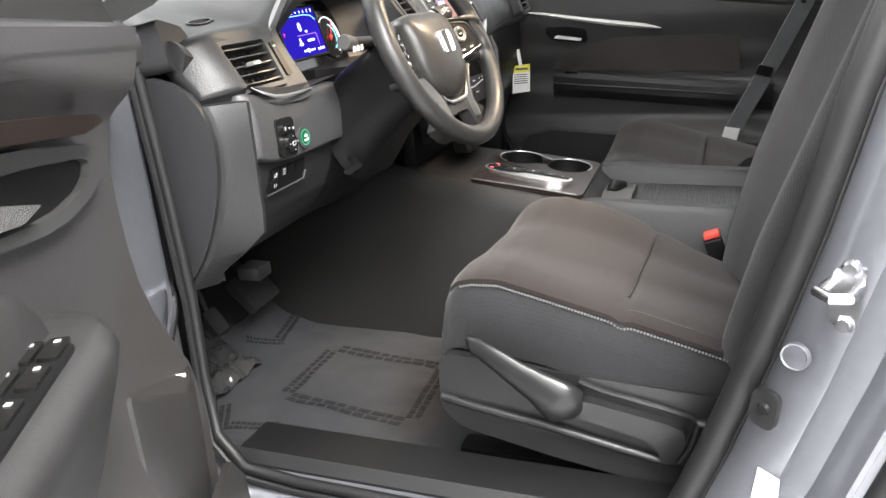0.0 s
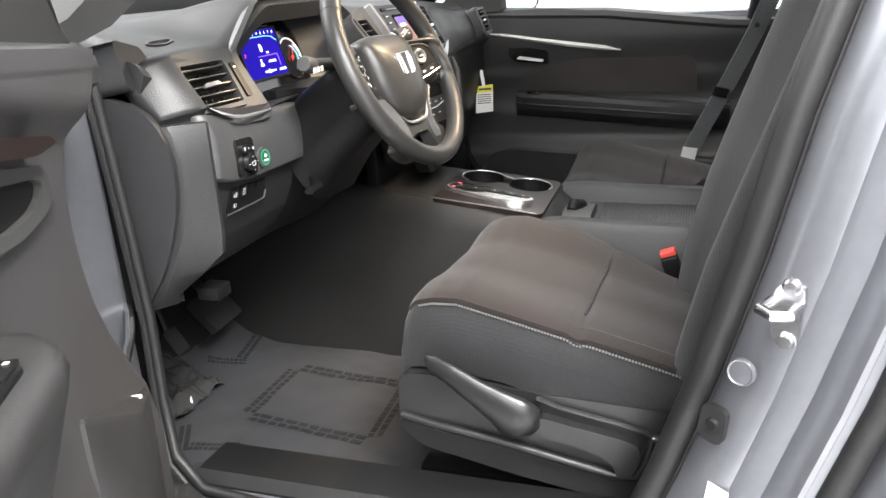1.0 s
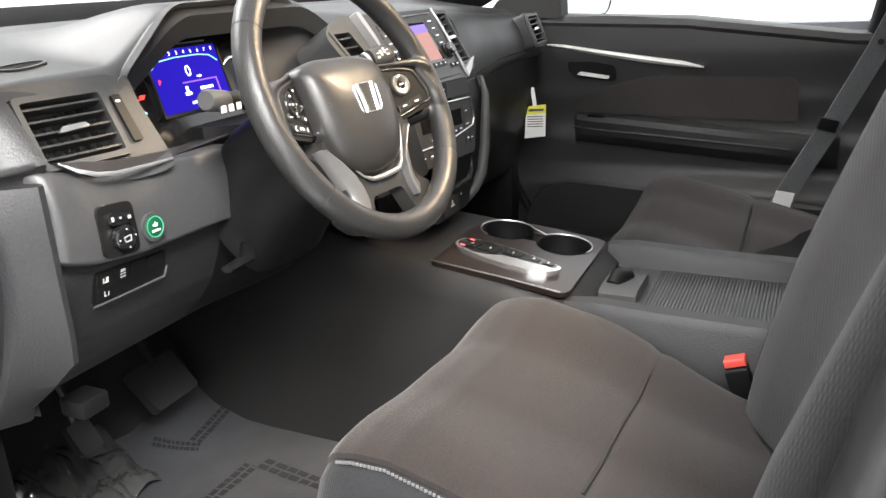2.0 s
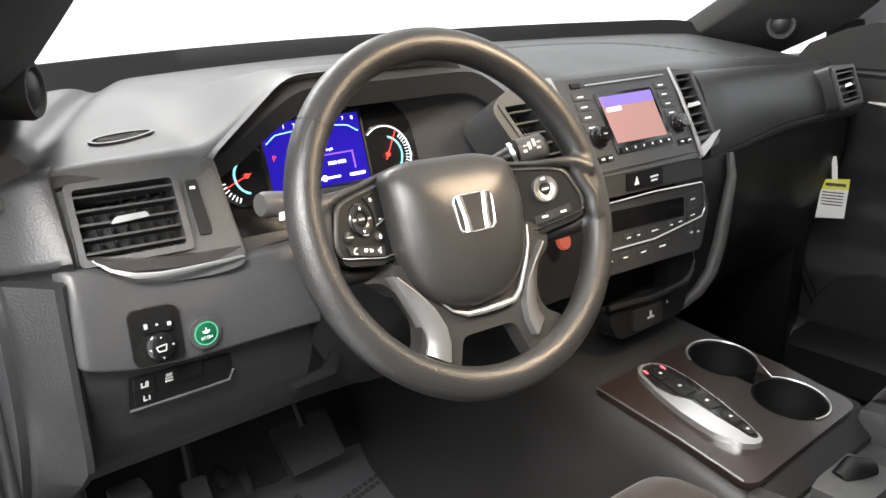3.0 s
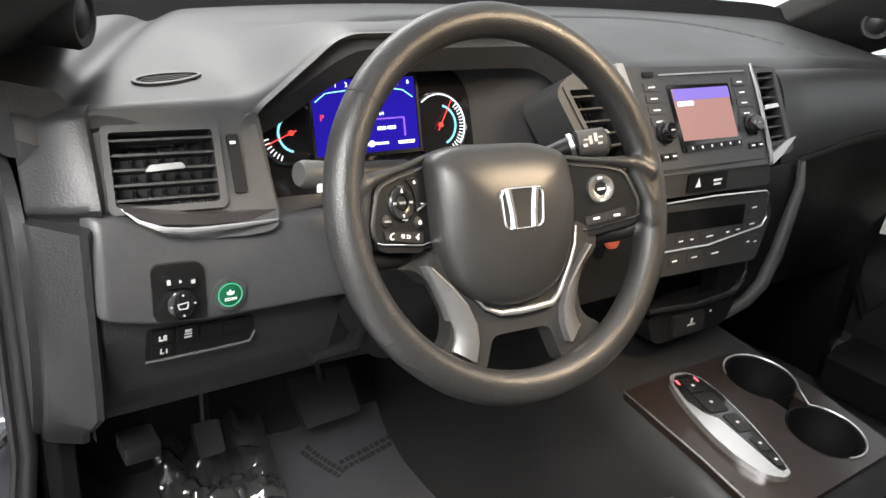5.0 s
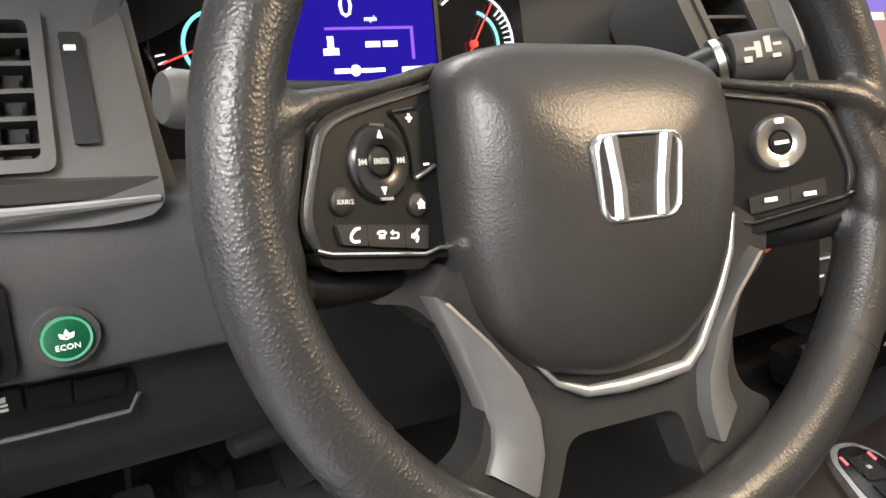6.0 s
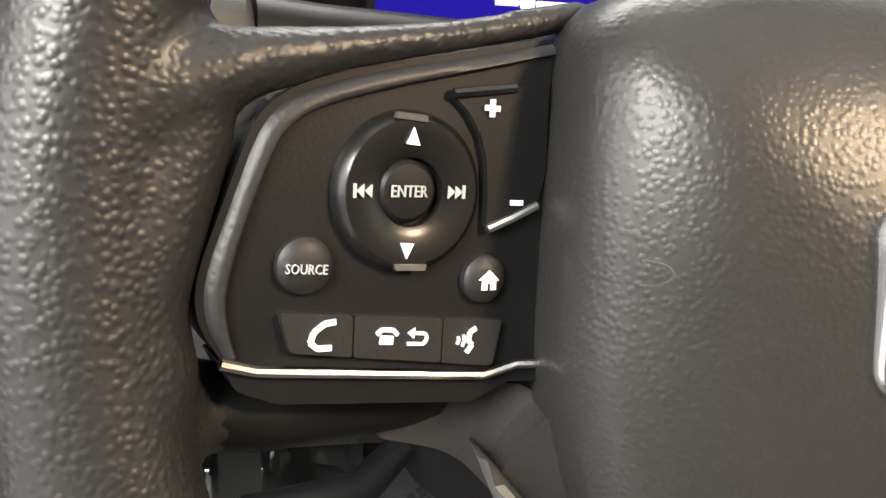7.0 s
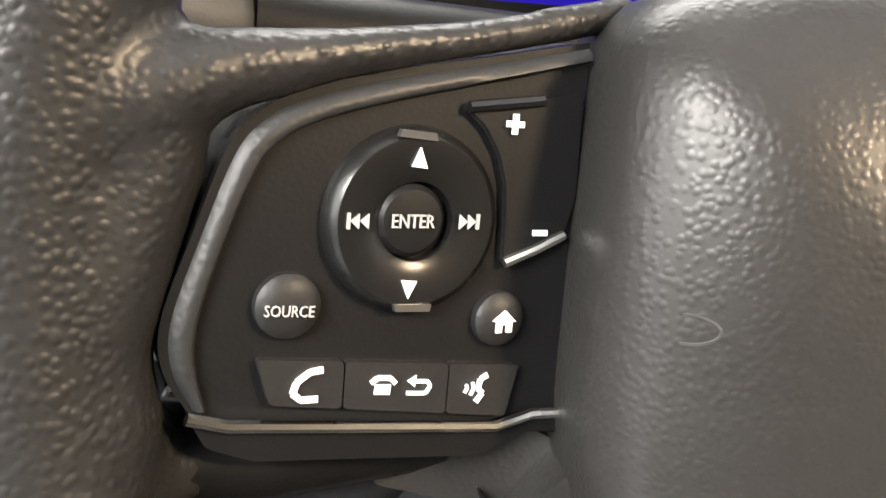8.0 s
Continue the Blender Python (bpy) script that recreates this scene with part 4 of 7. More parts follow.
    part("screen_bezel", prism([(-0.060, 0.036), (-0.058, -0.046), (0.056, -0.047), (0.054, 0.034)], 0, 0.0015, RADIO, 0.0006, 0.003), M["gloss"], rf)
    sc = part("screen", prism([(-0.054, 0.0305), (-0.052, -0.032), (0.048, -0.034), (0.050, 0.0295)], 0.0015, 0.0022, RADIO, 0), M["pink"], rf, "lit pinkish radio screen")
    part("screen_header", bars([(-0.053, 0.0495, 0.016, 0.0300)], 0.0024, RADIO), M["lavender"], sc)
    part("screen_text", bars([(-0.050, -0.022, 0.009, 0.0145)], 0.0032, RADIO), M["glow"], sc)
    for kx, ky in ((-0.082, -0.020), (0.079, -0.022)):
        km = RADIO @ Matrix.Translation((kx, ky, 0.001))
        kb = part("radio_knob", lathe([(0.0005, 0), (0.0135, 0), (0.0135, 0.003), (0.0108, 0.0045), (0.0100, 0.012), (0.0088, 0.0135), (0.0005, 0.0135)], km, 32), M["gloss"], rf, "glossy rotary knob")
        part("knob_mark", bars([(-0.003, 0.003, -0.0008, 0.0008)], 0.0136, km), M["dimwhite"], kb)
    for k in range(4):
        for s_, xa in ((-1, -0.098), (1, 0.064)):
            y0 = 0.040 - 0.0135 * k
            bt = part("radio_button", prism([(xa, y0 - 0.010), (xa + 0.028, y0 - 0.010), (xa + 0.028, y0), (xa, y0)], 0, 0.0014, RADIO, 0.0008, 0.001), M["dash_low"], rf)
            part("button_mark", bars([(xa + 0.007, xa + 0.018, y0 - 0.0065, y0 - 0.0048)], 0.0015, RADIO), M["white"], bt)
    for s_, xs in ((-1, (-0.096, -0.082)), (1, (0.066, 0.082))):
        for xa in xs:
            bt = part("radio_button", prism([(xa, -0.052), (xa + 0.012, -0.052), (xa + 0.012, -0.044), (xa, -0.044)], 0, 0.002, RADIO, 0.0006), M["black"], rf)
            part("button_mark", bars([(xa + 0.003, xa + 0.009, -0.049, -0.047)], 0.0028, RADIO), M["white"], bt)
    for k in range(6):
        bt = part("preset_button", prism([(-0.052 + 0.0175 * k, -0.0455), (-0.036 + 0.0175 * k, -0.0457), (-0.036 + 0.0175 * k, -0.0385), (-0.052 + 0.0175 * k, -0.0383)], 0.0015, 0.0035, RADIO, 0.0006), M["black"], rf)
        part("button_mark", bars([(-0.0445 + 0.0175 * k, -0.0425 + 0.0175 * k, -0.0435, -0.0405)], 0.0043, RADIO), M["white"], bt)
    part("disc_slot", bars([(-0.070, 0.090, 0.0475, 0.0492)], 0.0022, RADIO), M["satin"], rf)
    part("disc_button", prism([(-0.095, 0.0465), (-0.078, 0.0465), (-0.078, 0.0525), (-0.095, 0.0525)], 0, 0.0025, RADIO, 0.0006), M["black"], rf)
    part("silver_strip", tube([RADIO @ V3(p) for p in ((0.1085, 0.0575, 0.001), (0.1080, 0.02, 0.003), (0.1050, -0.04, 0.003), (0.1030, -0.072, 0.002))], [0.0020, 0.0024, 0.0026, 0.0030], n=8), M["silver"], d, "satin silver strip")
    part("silver_fin", prism([(0.102, -0.076), (0.105, -0.062), (0.146, -0.047), (0.168, -0.043), (0.132, -0.063)], -0.02, 0.003, RADIO, 0.0012, 0.003), M["silver"], d, "satin silver fin")
    part("silver_strip", prism([(-0.136, 0.064), (-0.124, 0.064), (-0.117, 0.020), (-0.121, -0.010)], -0.02, 0.003, RADIO, 0.001, 0.002), M["silver"], d, "satin silver strip")
    vl = part("vent_shell", prism([(-0.222, 0.040), (-0.200, 0.056), (-0.165, 0.066), (-0.125, 0.066), (-0.118, -0.072), (-0.186, -0.066), (-0.205, -0.010)], -0.07, -0.010, RADIO, 0.006, 0.016), M["trim"], d, "grey shell beside the cluster")
    vr = part("vent_shell", prism([(0.104, 0.058), (0.168, 0.052), (0.166, -0.060), (0.100, -0.072)], -0.05, -0.004, RADIO, 0.004, 0.010), M["dash"], d)
    cut(vr, prism([(0.116, -0.046), (0.152, -0.046), (0.1575, 0.046), (0.1215, 0.046)], -0.045, 0.03, RADIO, 0))
    cut(vl, prism([(-0.170, -0.060), (-0.128, -0.060), (-0.162, 0.040), (-0.204, 0.040)], -0.050, 0.03, RADIO, 0))
    vent(d, RADIO @ Matrix.Translation((0, 0, -0.006)), 0.116, 0.152, -0.046, 0.046, 7, 0.06)
    vent(d, RADIO @ Matrix.Translation((0, 0, -0.012)), -0.170, -0.128, -0.060, 0.040, 7, -0.34, 0.3)
    # hazard row and climate panel
    hz = part("hazard_panel", prism([(-0.122, 0.082), (-0.118, 0.048), (0.112, 0.042), (0.106, 0.078)], -0.05, 0.001, CLIM, 0.003, 0.006), M["dash_low"], d, "dark panel with hazard switch")
    part("hazard_switch", prism([(-0.055, 0.050), (0.018, 0.048), (0.018, 0.070), (-0.055, 0.072)], 0.001, 0.003, CLIM, 0.001, 0.002), M["black"], hz)
    part("hazard_mark", join(prism([(-0.042, 0.056), (-0.033, 0.056), (-0.0375, 0.0665)], 0.004, 0.0046, CLIM, 0), bars([(-0.010, 0.006, 0.060, 0.0625), (-0.008, 0.004, 0.055, 0.0575)], 0.004, CLIM)), M["white"], hz)
    cf = part("climate_face", prism([(-0.118, 0.040), (-0.106, -0.050), (0.108, -0.060), (0.128, 0.000), (0.112, 0.034)], -0.05, 0.001, CLIM, 0.003, 0.010), M["dash_low"], d, "dark climate control panel")
    part("climate_display", prism([(-0.085, 0.030), (-0.082, 0.004), (0.066, -0.004), (0.066, 0.022)], 0.001, 0.002, CLIM, 0.0005, 0.002), M["gloss"], cf, "unlit black climate display")
    part("climate_edge", tube([CLIM @ V3(p) for p in ((-0.112, 0.042, 0.003), (0.0, 0.041, 0.004), (0.104, 0.035, 0.003), (0.112, 0.030, 0.002), (0.116, -0.002, 0.002), (0.108, -0.013, 0.002), (0.0, -0.022, 0.003), (-0.105, -0.018, 0.002))], 0.0013, n=6), M["satin"], cf)
    for x0, x1, y0, y1 in ((0.073, 0.098, 0.006, 0.024), (0.073, 0.098, -0.016, 0.002), (0.076, 0.090, -0.040, -0.022), (0.092, 0.106, -0.042, -0.024), (-0.062, -0.044, -0.014, -0.005), (-0.040, -0.026, -0.015, -0.005), (-0.016, 0.018, -0.016, -0.006), (0.030, 0.044, -0.016, -0.006), (0.048, 0.066, -0.015, -0.006), (-0.098, -0.080, -0.039, -0.026), (-0.070, -0.050, -0.040, -0.027), (-0.036, -0.010, -0.041, -0.028), (0.000, 0.034, -0.042, -0.029)):
        bt = part("climate_button", prism([(x0, y0), (x1, y0), (x1, y1), (x0, y1)], 0.001, 0.0022, CLIM, 0.0008, 0.002), M["dash_low"], cf)
        xm, ym = (x0 + x1) / 2, (y0 + y1) / 2
        q = min(0.2 * (x1 - x0), 0.008)
        part("button_mark", bars([(xm - q, xm + q, ym - 0.0009, ym + 0.0009)], 0.0024, CLIM), M["white"], bt)
    # cubby and sockets
    part("cubby_floor", prism([(-0.100, -0.066), (0.100, -0.074), (0.098, -0.120), (-0.092, -0.114)], -0.09, -0.07, CLIM, 0), M["black"], d, "dark storage cubby")
    part("cubby_lip", tube([CLIM @ V3(p) for p in ((-0.094, -0.094, 0.0), (0.0, -0.102, 0.002), (0.075, -0.100, 0.0), (0.096, -0.088, -0.004))], 0.004, n=8), M["black"], d)
    part("cubby_corner", tube([CLIM @ V3(p) for p in ((0.098, -0.062, -0.004), (0.100, -0.078, -0.004), (0.092, -0.092, -0.004), (0.07, -0.098, -0.002))], 0.0016, n=6), M["trim"], d)
    so = part("socket_panel", prism([(-0.090, -0.104), (0.090, -0.108), (0.070, -0.146), (-0.070, -0.146)], -0.03, -0.004, CLIM, 0.003, 0.016), M["black"], d, "black socket panel")
    part("socket_cover", prism([(-0.042, -0.112), (0.018, -0.114), (0.018, -0.142), (-0.042, -0.140)], -0.004, 0.001, CLIM, 0.001, 0.004), M["console_side"], so)
    part("socket_mark", bars([(-0.016, -0.002, -0.129, -0.1265), (-0.011, -0.007, -0.129, -0.119), (0.026, 0.029, -0.118, -0.115)], 0.0022, CLIM), M["dimwhite"], so)
    edge = [(0.212, 0.070, 1.036), (0.192, 0.054, 1.008), (0.174, 0.048, 0.966), (0.162, 0.046, 0.918), (0.147, 0.047, 0.874), (0.122, 0.050, 0.850), (0.090, 0.054, 0.838), (0.05, 0.057, 0.831)]
    part("curved_edge", tube(edge, [0.004, 0.007, 0.009, 0.010, 0.010, 0.009, 0.008, 0.006], n=12, up=(0, -1, 0)), M["trim"], d, "curved grey edge of the centre stack")
    part("stack_face", loft([[(x, y + 0.006, z), (min(0.07, x - 0.02), 0.066, z), (min(0.07, x - 0.02), 0.09, z), (x, 0.09, z)] for x, y, z in edge]), M["black"], d, "black face of the centre stack")
    part("stack_flank", loft([[(x, y, z), (x + 0.008, y + 0.02, z), (x + 0.010, 0.16, z), (x - 0.03, 0.16, z)] for x, y, z in edge]), M["dash_low"], d)
    part("rear_plate", box(-0.12, 0.12, 0.135, 0.16, 0.80, 1.10, 0.003), M["black"], d)
    # passenger end vent
    rvm = frame_of((0.650, 0.110, 1.090), (1, 0.06, 0), (0, 0.40, 1))
    vent(d, rvm, -0.045, 0.035, -0.030, 0.030, 5)
    re = part("vent_surround", prism([(-0.058, 0.042), (-0.056, -0.040), (0.046, -0.040), (0.046, 0.036)], -0.05, -0.001, rvm, 0.006, 0.012), M["dash"], d)
    cut(re, prism([(-0.045, -0.030), (0.035, -0.030), (0.035, 0.030), (-0.045, 0.030)], -0.038, 0.03, rvm, 0))
    # tweeters on the pillar feet
    for sx, p_ in ((1, (0.725, 0.288, 1.188)), (-1, (-0.652, 0.300, 1.192))):
        tm = frame_of(p_, (0.55, -sx * 0.83, 0), (0, 0, 1))
        t_ = part("tweeter", lathe([(0.0005, 0.002), (0.019, 0.002), (0.022, 0.006), (0.026, 0.006), (0.029, 0.0), (0.027, -0.03), (0.020, -0.06), (0.0005, -0.06)], tm, 32), M["pillar"], d, "round tweeter grille")
        part("grille", lathe([(0.0005, 0.005), (0.016, 0.004), (0.0185, 0.002), (0.0005, 0.002)], tm, 28), M["black"], t_)
    return d


dash = dashboard()

# ---------------------------------------------------------------- steering wheel
def steering_wheel():
    w = thing("steering_wheel", WC, "dark grey leather-covered four-spoke steering wheel with buttons", "steering wheel")
    R, r = 0.1540, 0.0150
    # the rim leans a little more than the hub
    RM = Matrix.Translation(WM @ V3((-0.0016, 0.0011, 0.0))) @ Matrix.Rotation(radians(-4.1), 4, "Z") @ Matrix.Rotation(radians(90 - 25.4), 4, "X")
    nrm = WM.to_3x3() @ V3((0, 0, 1))
    ring = lambda a, rr=R: RM @ V3((rr * math.cos(a), rr * math.sin(a), 0))
    pts = [ring(2 * math.pi * i / 120) for i in range(120)]
    skin = [tube(pts, r, True, 24, 1.0, nrm)]
    hub = [(-0.0735, 0.046), (-0.045, 0.054), (0.03, 0.052), (0.064, 0.042), (0.067, 0.0), (0.061, -0.035), (0.047, -0.065), (0.027, -0.082), (-0.010, -0.087), (-0.043, -0.079), (-0.064, -0.059), (-0.0735, -0.028), (-0.0740, 0.01)]
    pl = rounded(hub, 0.012)
    rings = []
    for k, h in ((1.0, -0.035), (1.0, -0.016), (0.985, -0.007), (0.95, -0.001), (0.85, 0.005), (0.6, 0.010), (0.3, 0.0125), (0.02, 0.013)):
        rings.append([WM @ V3((x * k + (1 - k) * -0.005, y * k + (1 - k) * -0.01, h - 0.008 * smooth(0.0, 0.085, y * k) * (h > -0.03))) for x, y in pl])
    pad = part("airbag_cover", loft(rings), M["pad"], w, "grained dark grey airbag cover", 60)
    padh = lambda x: 0.005 + 0.29 * (x + 0.0627) if x > -0.0627 else 0.005 + 0.82 * (x + 0.0627)
    part("airbag_mark", tube([WM @ V3((-0.0621 + 0.0048 * math.cos(t), -0.0012 + 0.0022 * math.sin(t), padh(-0.0621 + 0.0048 * math.cos(t)) + 0.0001)) for t in (2 * math.pi * i / 24 for i in range(24))], 0.00032, True, 6, 1, nrm), M["trim"], pad)
    # emblem: a plain rounded chrome frame with two bars
    em = WM @ Matrix.Translation((-0.0020, -0.0040, 0.0118)) @ Matrix.Rotation(radians(2), 4, "X")
    o = rounded([(-0.0222, 0.0175), (0.0222, 0.0175), (0.0195, -0.0178), (-0.0195, -0.0178)], 0.008, 6)
    grow = lambda k: [(x * k, y * k) for x, y in o]
    ridge = loft([[em @ V3((p[0] * k, p[1] * k, h)) for k, h in ((1.0, -0.002), (1.0, 0.0014), (0.975, 0.0026), (0.94, 0.0030), (0.905, 0.0024), (0.89, 0.0010), (0.89, -0.002))] for p in o + o[:1]])
    e = part("emblem", ridge, M["bright"], pad, "chrome emblem on the wheel hub", 50)
    part("emblem_back", prism(grow(0.895), -0.002, 0.0012, em, 0), M["pad"], e)
    for sx in (-1, 1):
        bar = [[em @ V3((sx * (c + w_ * q), y, h)) for q, h in ((-1, 0.0), (-1, 0.0022), (-0.45, 0.0040), (0.35, 0.0040), (1, 0.0018), (1, 0.0))] for c, w_, y in ((0.0138, 0.0034, 0.0158), (0.0122, 0.0031, 0.0060), (0.0106, 0.0030, -0.0040), (0.0102, 0.0034, -0.0158))]
        part("emblem_bar", loft(bar if sx < 0 else bar[::-1]), M["bright"], e)
    # lower hub and spokes
    low = [(-0.066, -0.030), (-0.0745, -0.0370), (-0.0820, -0.0480), (-0.0745, -0.0630), (-0.0690, -0.0760), (-0.0655, -0.0870), (-0.070, -0.108), (-0.088, -0.118), (-0.068, -0.138), (-0.042, -0.147), (-0.034, -0.128), (-0.028, -0.109), (0.031, -0.109), (0.037, -0.128), (0.044, -0.147), (0.070, -0.136), (0.090, -0.118), (0.072, -0.108), (0.066, -0.098), (0.066, -0.080), (0.076, -0.060), (0.090, -0.050), (0.094, -0.034), (0.070, -0.020)]
    root = [(-0.070, -0.030), (-0.105, -0.033), (-0.106, -0.0425), (-0.0880, -0.0455), (-0.0780, -0.0560), (-0.068, -0.062)]
    part("spoke_shoulder", prism(root, -0.050, -0.0245, WM, 0.006, 0.008), M["pad"], w)
    part("lower_spokes", prism(low, -0.034, -0.0135, WM, 0.0065, 0.008), M["pad"], w, "dark twin lower spokes")
    outer_edge = ((-0.0850, -0.0420), (-0.0756, -0.0629), (-0.0680, -0.0842), (-0.0645, -0.0972), (-0.0652, -0.1060), (-0.0690, -0.1150))
    inner_edge = ((-0.0815, -0.0440), (-0.0650, -0.0620), (-0.0535, -0.0775), (-0.0466, -0.0952), (-0.0460, -0.1103), (-0.0502, -0.1260))
    for mirror in (1, -1):
        strip_ = [[WM @ V3(((x if mirror > 0 else -x - 0.004), y, h)) for x, y, h in ((*p, -0.024), (*p, -0.0125), (p[0] + 0.0015, p[1], -0.0108), (q[0] - 0.002, q[1], -0.0040), (*q, -0.0046), (*q, -0.0150))] for p, q in zip(outer_edge, inner_edge)]
        part("spoke_inlay", loft(strip_), M["inlay"], w, "satin silver spoke inlay", 50)
    vee = [(-0.0600, -0.0560), (-0.0580, -0.0580), (-0.0465, -0.0715), (-0.0345, -0.0845), (-0.0205, -0.0905), (-0.002, -0.0915), (0.0165, -0.0908), (0.0330, -0.0895), (0.0420, -0.0820), (0.0500, -0.0690), (0.0570, -0.0570), (0.0640, -0.0420), (0.0675, -0.0250)]
    thick = (0.0004, 0.0008, 0.0009, 0.0014, 0.0026, 0.0032, 0.0034, 0.0030, 0.0024, 0.0022, 0.0020, 0.0016, 0.0010)
    ledge = [WM @ V3((x, y, -0.009)) for x, y in vee]
    part("pad_trim", tube(ledge, list(thick), n=10, up=nrm), M["silver"], w, "satin silver line below the airbag cover", 70)
    # control panels either side
    out = [(0.0300, 0.0297), (0.0133, 0.0260), (-0.0053, 0.0222), (-0.0197, 0.0179), (-0.0257, 0.0138), (-0.0286, 0.0093), (-0.0325, -0.0024), (-0.0361, -0.0124), (-0.0369, -0.0178), (-0.0357, -0.0231), (-0.0324, -0.0280), (-0.0273, -0.0297), (0.0176, -0.0350), (0.0251, -0.0336), (0.0330, -0.0344)]
    for s, name, org, turn in ((-1, "control_panel", (-0.1023, 0.0099, -0.0085), 0), (1, "control_panel", (0.0985, 0.0045, -0.0085), 3)):
        pm = WM @ Matrix.Translation(org) @ Matrix.Rotation(radians(21.0 * (1 if s < 0 else -1)), 4, "Y") @ Matrix.Rotation(radians(turn), 4, "Z")
        sx = 1 if s < 0 else -1
        fx = lambda q: [(x * sx, y) for x, y in (q if s < 0 else q[::-1])]
        cp = part(name, prism(fx(chaikin(out[:11]) + out[11:]), -0.016, 0.0, pm, 0.0012), M["black"], w, "matt black control panel with white symbols")
        edge = [(0.030, 0.0297)] + out[1:11]
        inner = [(0.0298, 0.0264), (0.0133, 0.0222), (-0.0040, 0.0180), (-0.0168, 0.0140), (-0.0216, 0.0108), (-0.0243, 0.0074), (-0.0283, -0.0030), (-0.0314, -0.0130), (-0.0321, -0.0180), (-0.0316, -0.0228), (-0.0302, -0.0275)]
        edge, inner = chaikin(edge), chaikin(inner)
        band = loft([[pm @ V3((x * sx, y, h)) for x, y, h in ((a[0], a[1], -0.008), (a[0], a[1], -0.0022), (a[0] * 0.8 + b[0] * 0.2, a[1] * 0.8 + b[1] * 0.2, -0.0004), (a[0] * 0.45 + b[0] * 0.55, a[1] * 0.45 + b[1] * 0.55, 0.0012), (a[0] * 0.12 + b[0] * 0.88, a[1] * 0.12 + b[1] * 0.88, 0.0015), (b[0], b[1], 0.0010), (b[0], b[1], -0.004))] for a, b in zip(edge, inner)])
        part("panel_edge", band, M["dash"], cp, "smooth grey panel edge", 60)
        line = [(-0.0330, -0.0282), (-0.0273, -0.0300), (0.0176, -0.0353), (0.0251, -0.0338), (0.0335, -0.0345)]
        part("chrome_line", tube([pm @ V3((x * sx, y, 0.0018)) for x, y in line], 0.0010, n=8, up=nrm), M["chrome"], cp, "thin bright line")
        under = [(-0.0325, -0.0288), (-0.0273, -0.0306), (0.0176, -0.0359), (0.0251, -0.0344), (0.0335, -0.0351), (0.0335, -0.0385), (0.0245, -0.0375), (0.0160, -0.0408), (-0.0230, -0.0365), (-0.0300, -0.0335)]
        part("panel_underside", prism(fx(under), -0.014, 0.0008, pm, 0.0012, 0.001), M["black"], cp)
        arm = [(-0.052, 0.006, -0.006), (-0.041, 0.0150, -0.0035), (-0.029, 0.0200, -0.001), (-0.012, 0.0240, 0.0), (0.006, 0.0274, -0.001), (0.028, 0.0328, -0.003), (0.042, 0.0362, -0.006)]
        skin.append(tube([pm @ V3((x * sx, y, z)) for x, y, z in arm], [0.0100, 0.0088, 0.0060, 0.0038, 0.0033, 0.0032, 0.0032], n=14, up=nrm))
        web = [(-0.0370, 0.0120), (-0.0408, 0.0), (-0.0445, -0.012), (-0.0465, -0.0178), (-0.0462, -0.0240), (-0.0450, -0.0310), (-0.0460, -0.040)]
        skin.append(tube([pm @ V3((x * sx, y, -0.0050)) for x, y in web], [0.0085, 0.0090, 0.0096, 0.0100, 0.0102, 0.0105, 0.0105], n=14, up=nrm))
        skin.append(tube([pm @ V3((x * sx, y, z)) for x, y, z in ((-0.050, -0.034, -0.008), (-0.036, -0.0405, -0.012), (-0.022, -0.043, -0.0145))], [0.011, 0.0090, 0.006], n=12, up=nrm))
        part("spoke_root", tube([pm @ V3((x * sx, y, z)) for x, y, z in ((-0.042, -0.038, -0.012), (-0.02, -0.043, -0.015), (0.03, -0.044, -0.018))], [0.009, 0.008, 0.007], n=12, up=nrm), M["black"], w)
        if s < 0:
            rg = part("ring_button", lathe([(0.0060, 0.0006), (0.0062, 0.0020), (0.0080, 0.0028), (0.0128, 0.0028), (0.0142, 0.0016), (0.0146, 0.0), (0.0060, 0.0)], pm, 48), M["semi"], cp, "round glossy four-way button")
            part("enter_button", lathe([(0.0003, 0.0), (0.0057, 0.0), (0.0056, 0.0018), (0.0048, 0.0026), (0.0003, 0.0030)], pm @ Matrix.Translation((-0.0008, 0.0002, 0)), 32), M["black"], rg)
            part("arrow_mark", prism([(-0.0019, 0.0085), (0.0007, 0.0083), (-0.0006, 0.0114)], 0.0029, 0.0033, pm, 0), M["white"], rg)
            part("arrow_mark", prism([(-0.0022, -0.0088), (-0.0009, -0.0117), (0.0004, -0.0090)], 0.0029, 0.0033, pm, 0), M["white"], rg)
            for dx in (-1, 1):
                tri_ = [prism([(dx * (0.0104 - k * 0.0015) - 0.0006, 0.0003), (dx * (0.0090 - k * 0.0015) - 0.0006, 0.0014), (dx * (0.0090 - k * 0.0015) - 0.0006, -0.0009)], 0.0029, 0.0033, pm, 0) for k in (0, 1)]
                x0 = -0.0115 if dx < 0 else 0.0099
                part("skip_mark", join(*tri_, bars([(x0, x0 + 0.0005, -0.0009, 0.0015)], 0.0029, pm, 0.0004)), M["dimwhite"], rg)
            part("enter_word", lettering("ENTER", 0.0030, 0.0032, pm, (-0.0010, 0.0002), 0.80), M["dimwhite"], rg)
            part("upper_notch", prism([(-0.0042, 0.0128), (0.0022, 0.0124), (0.0018, 0.0136), (-0.0038, 0.0139)], 0.0020, 0.0032, pm, 0.0003), M["trim"], rg)
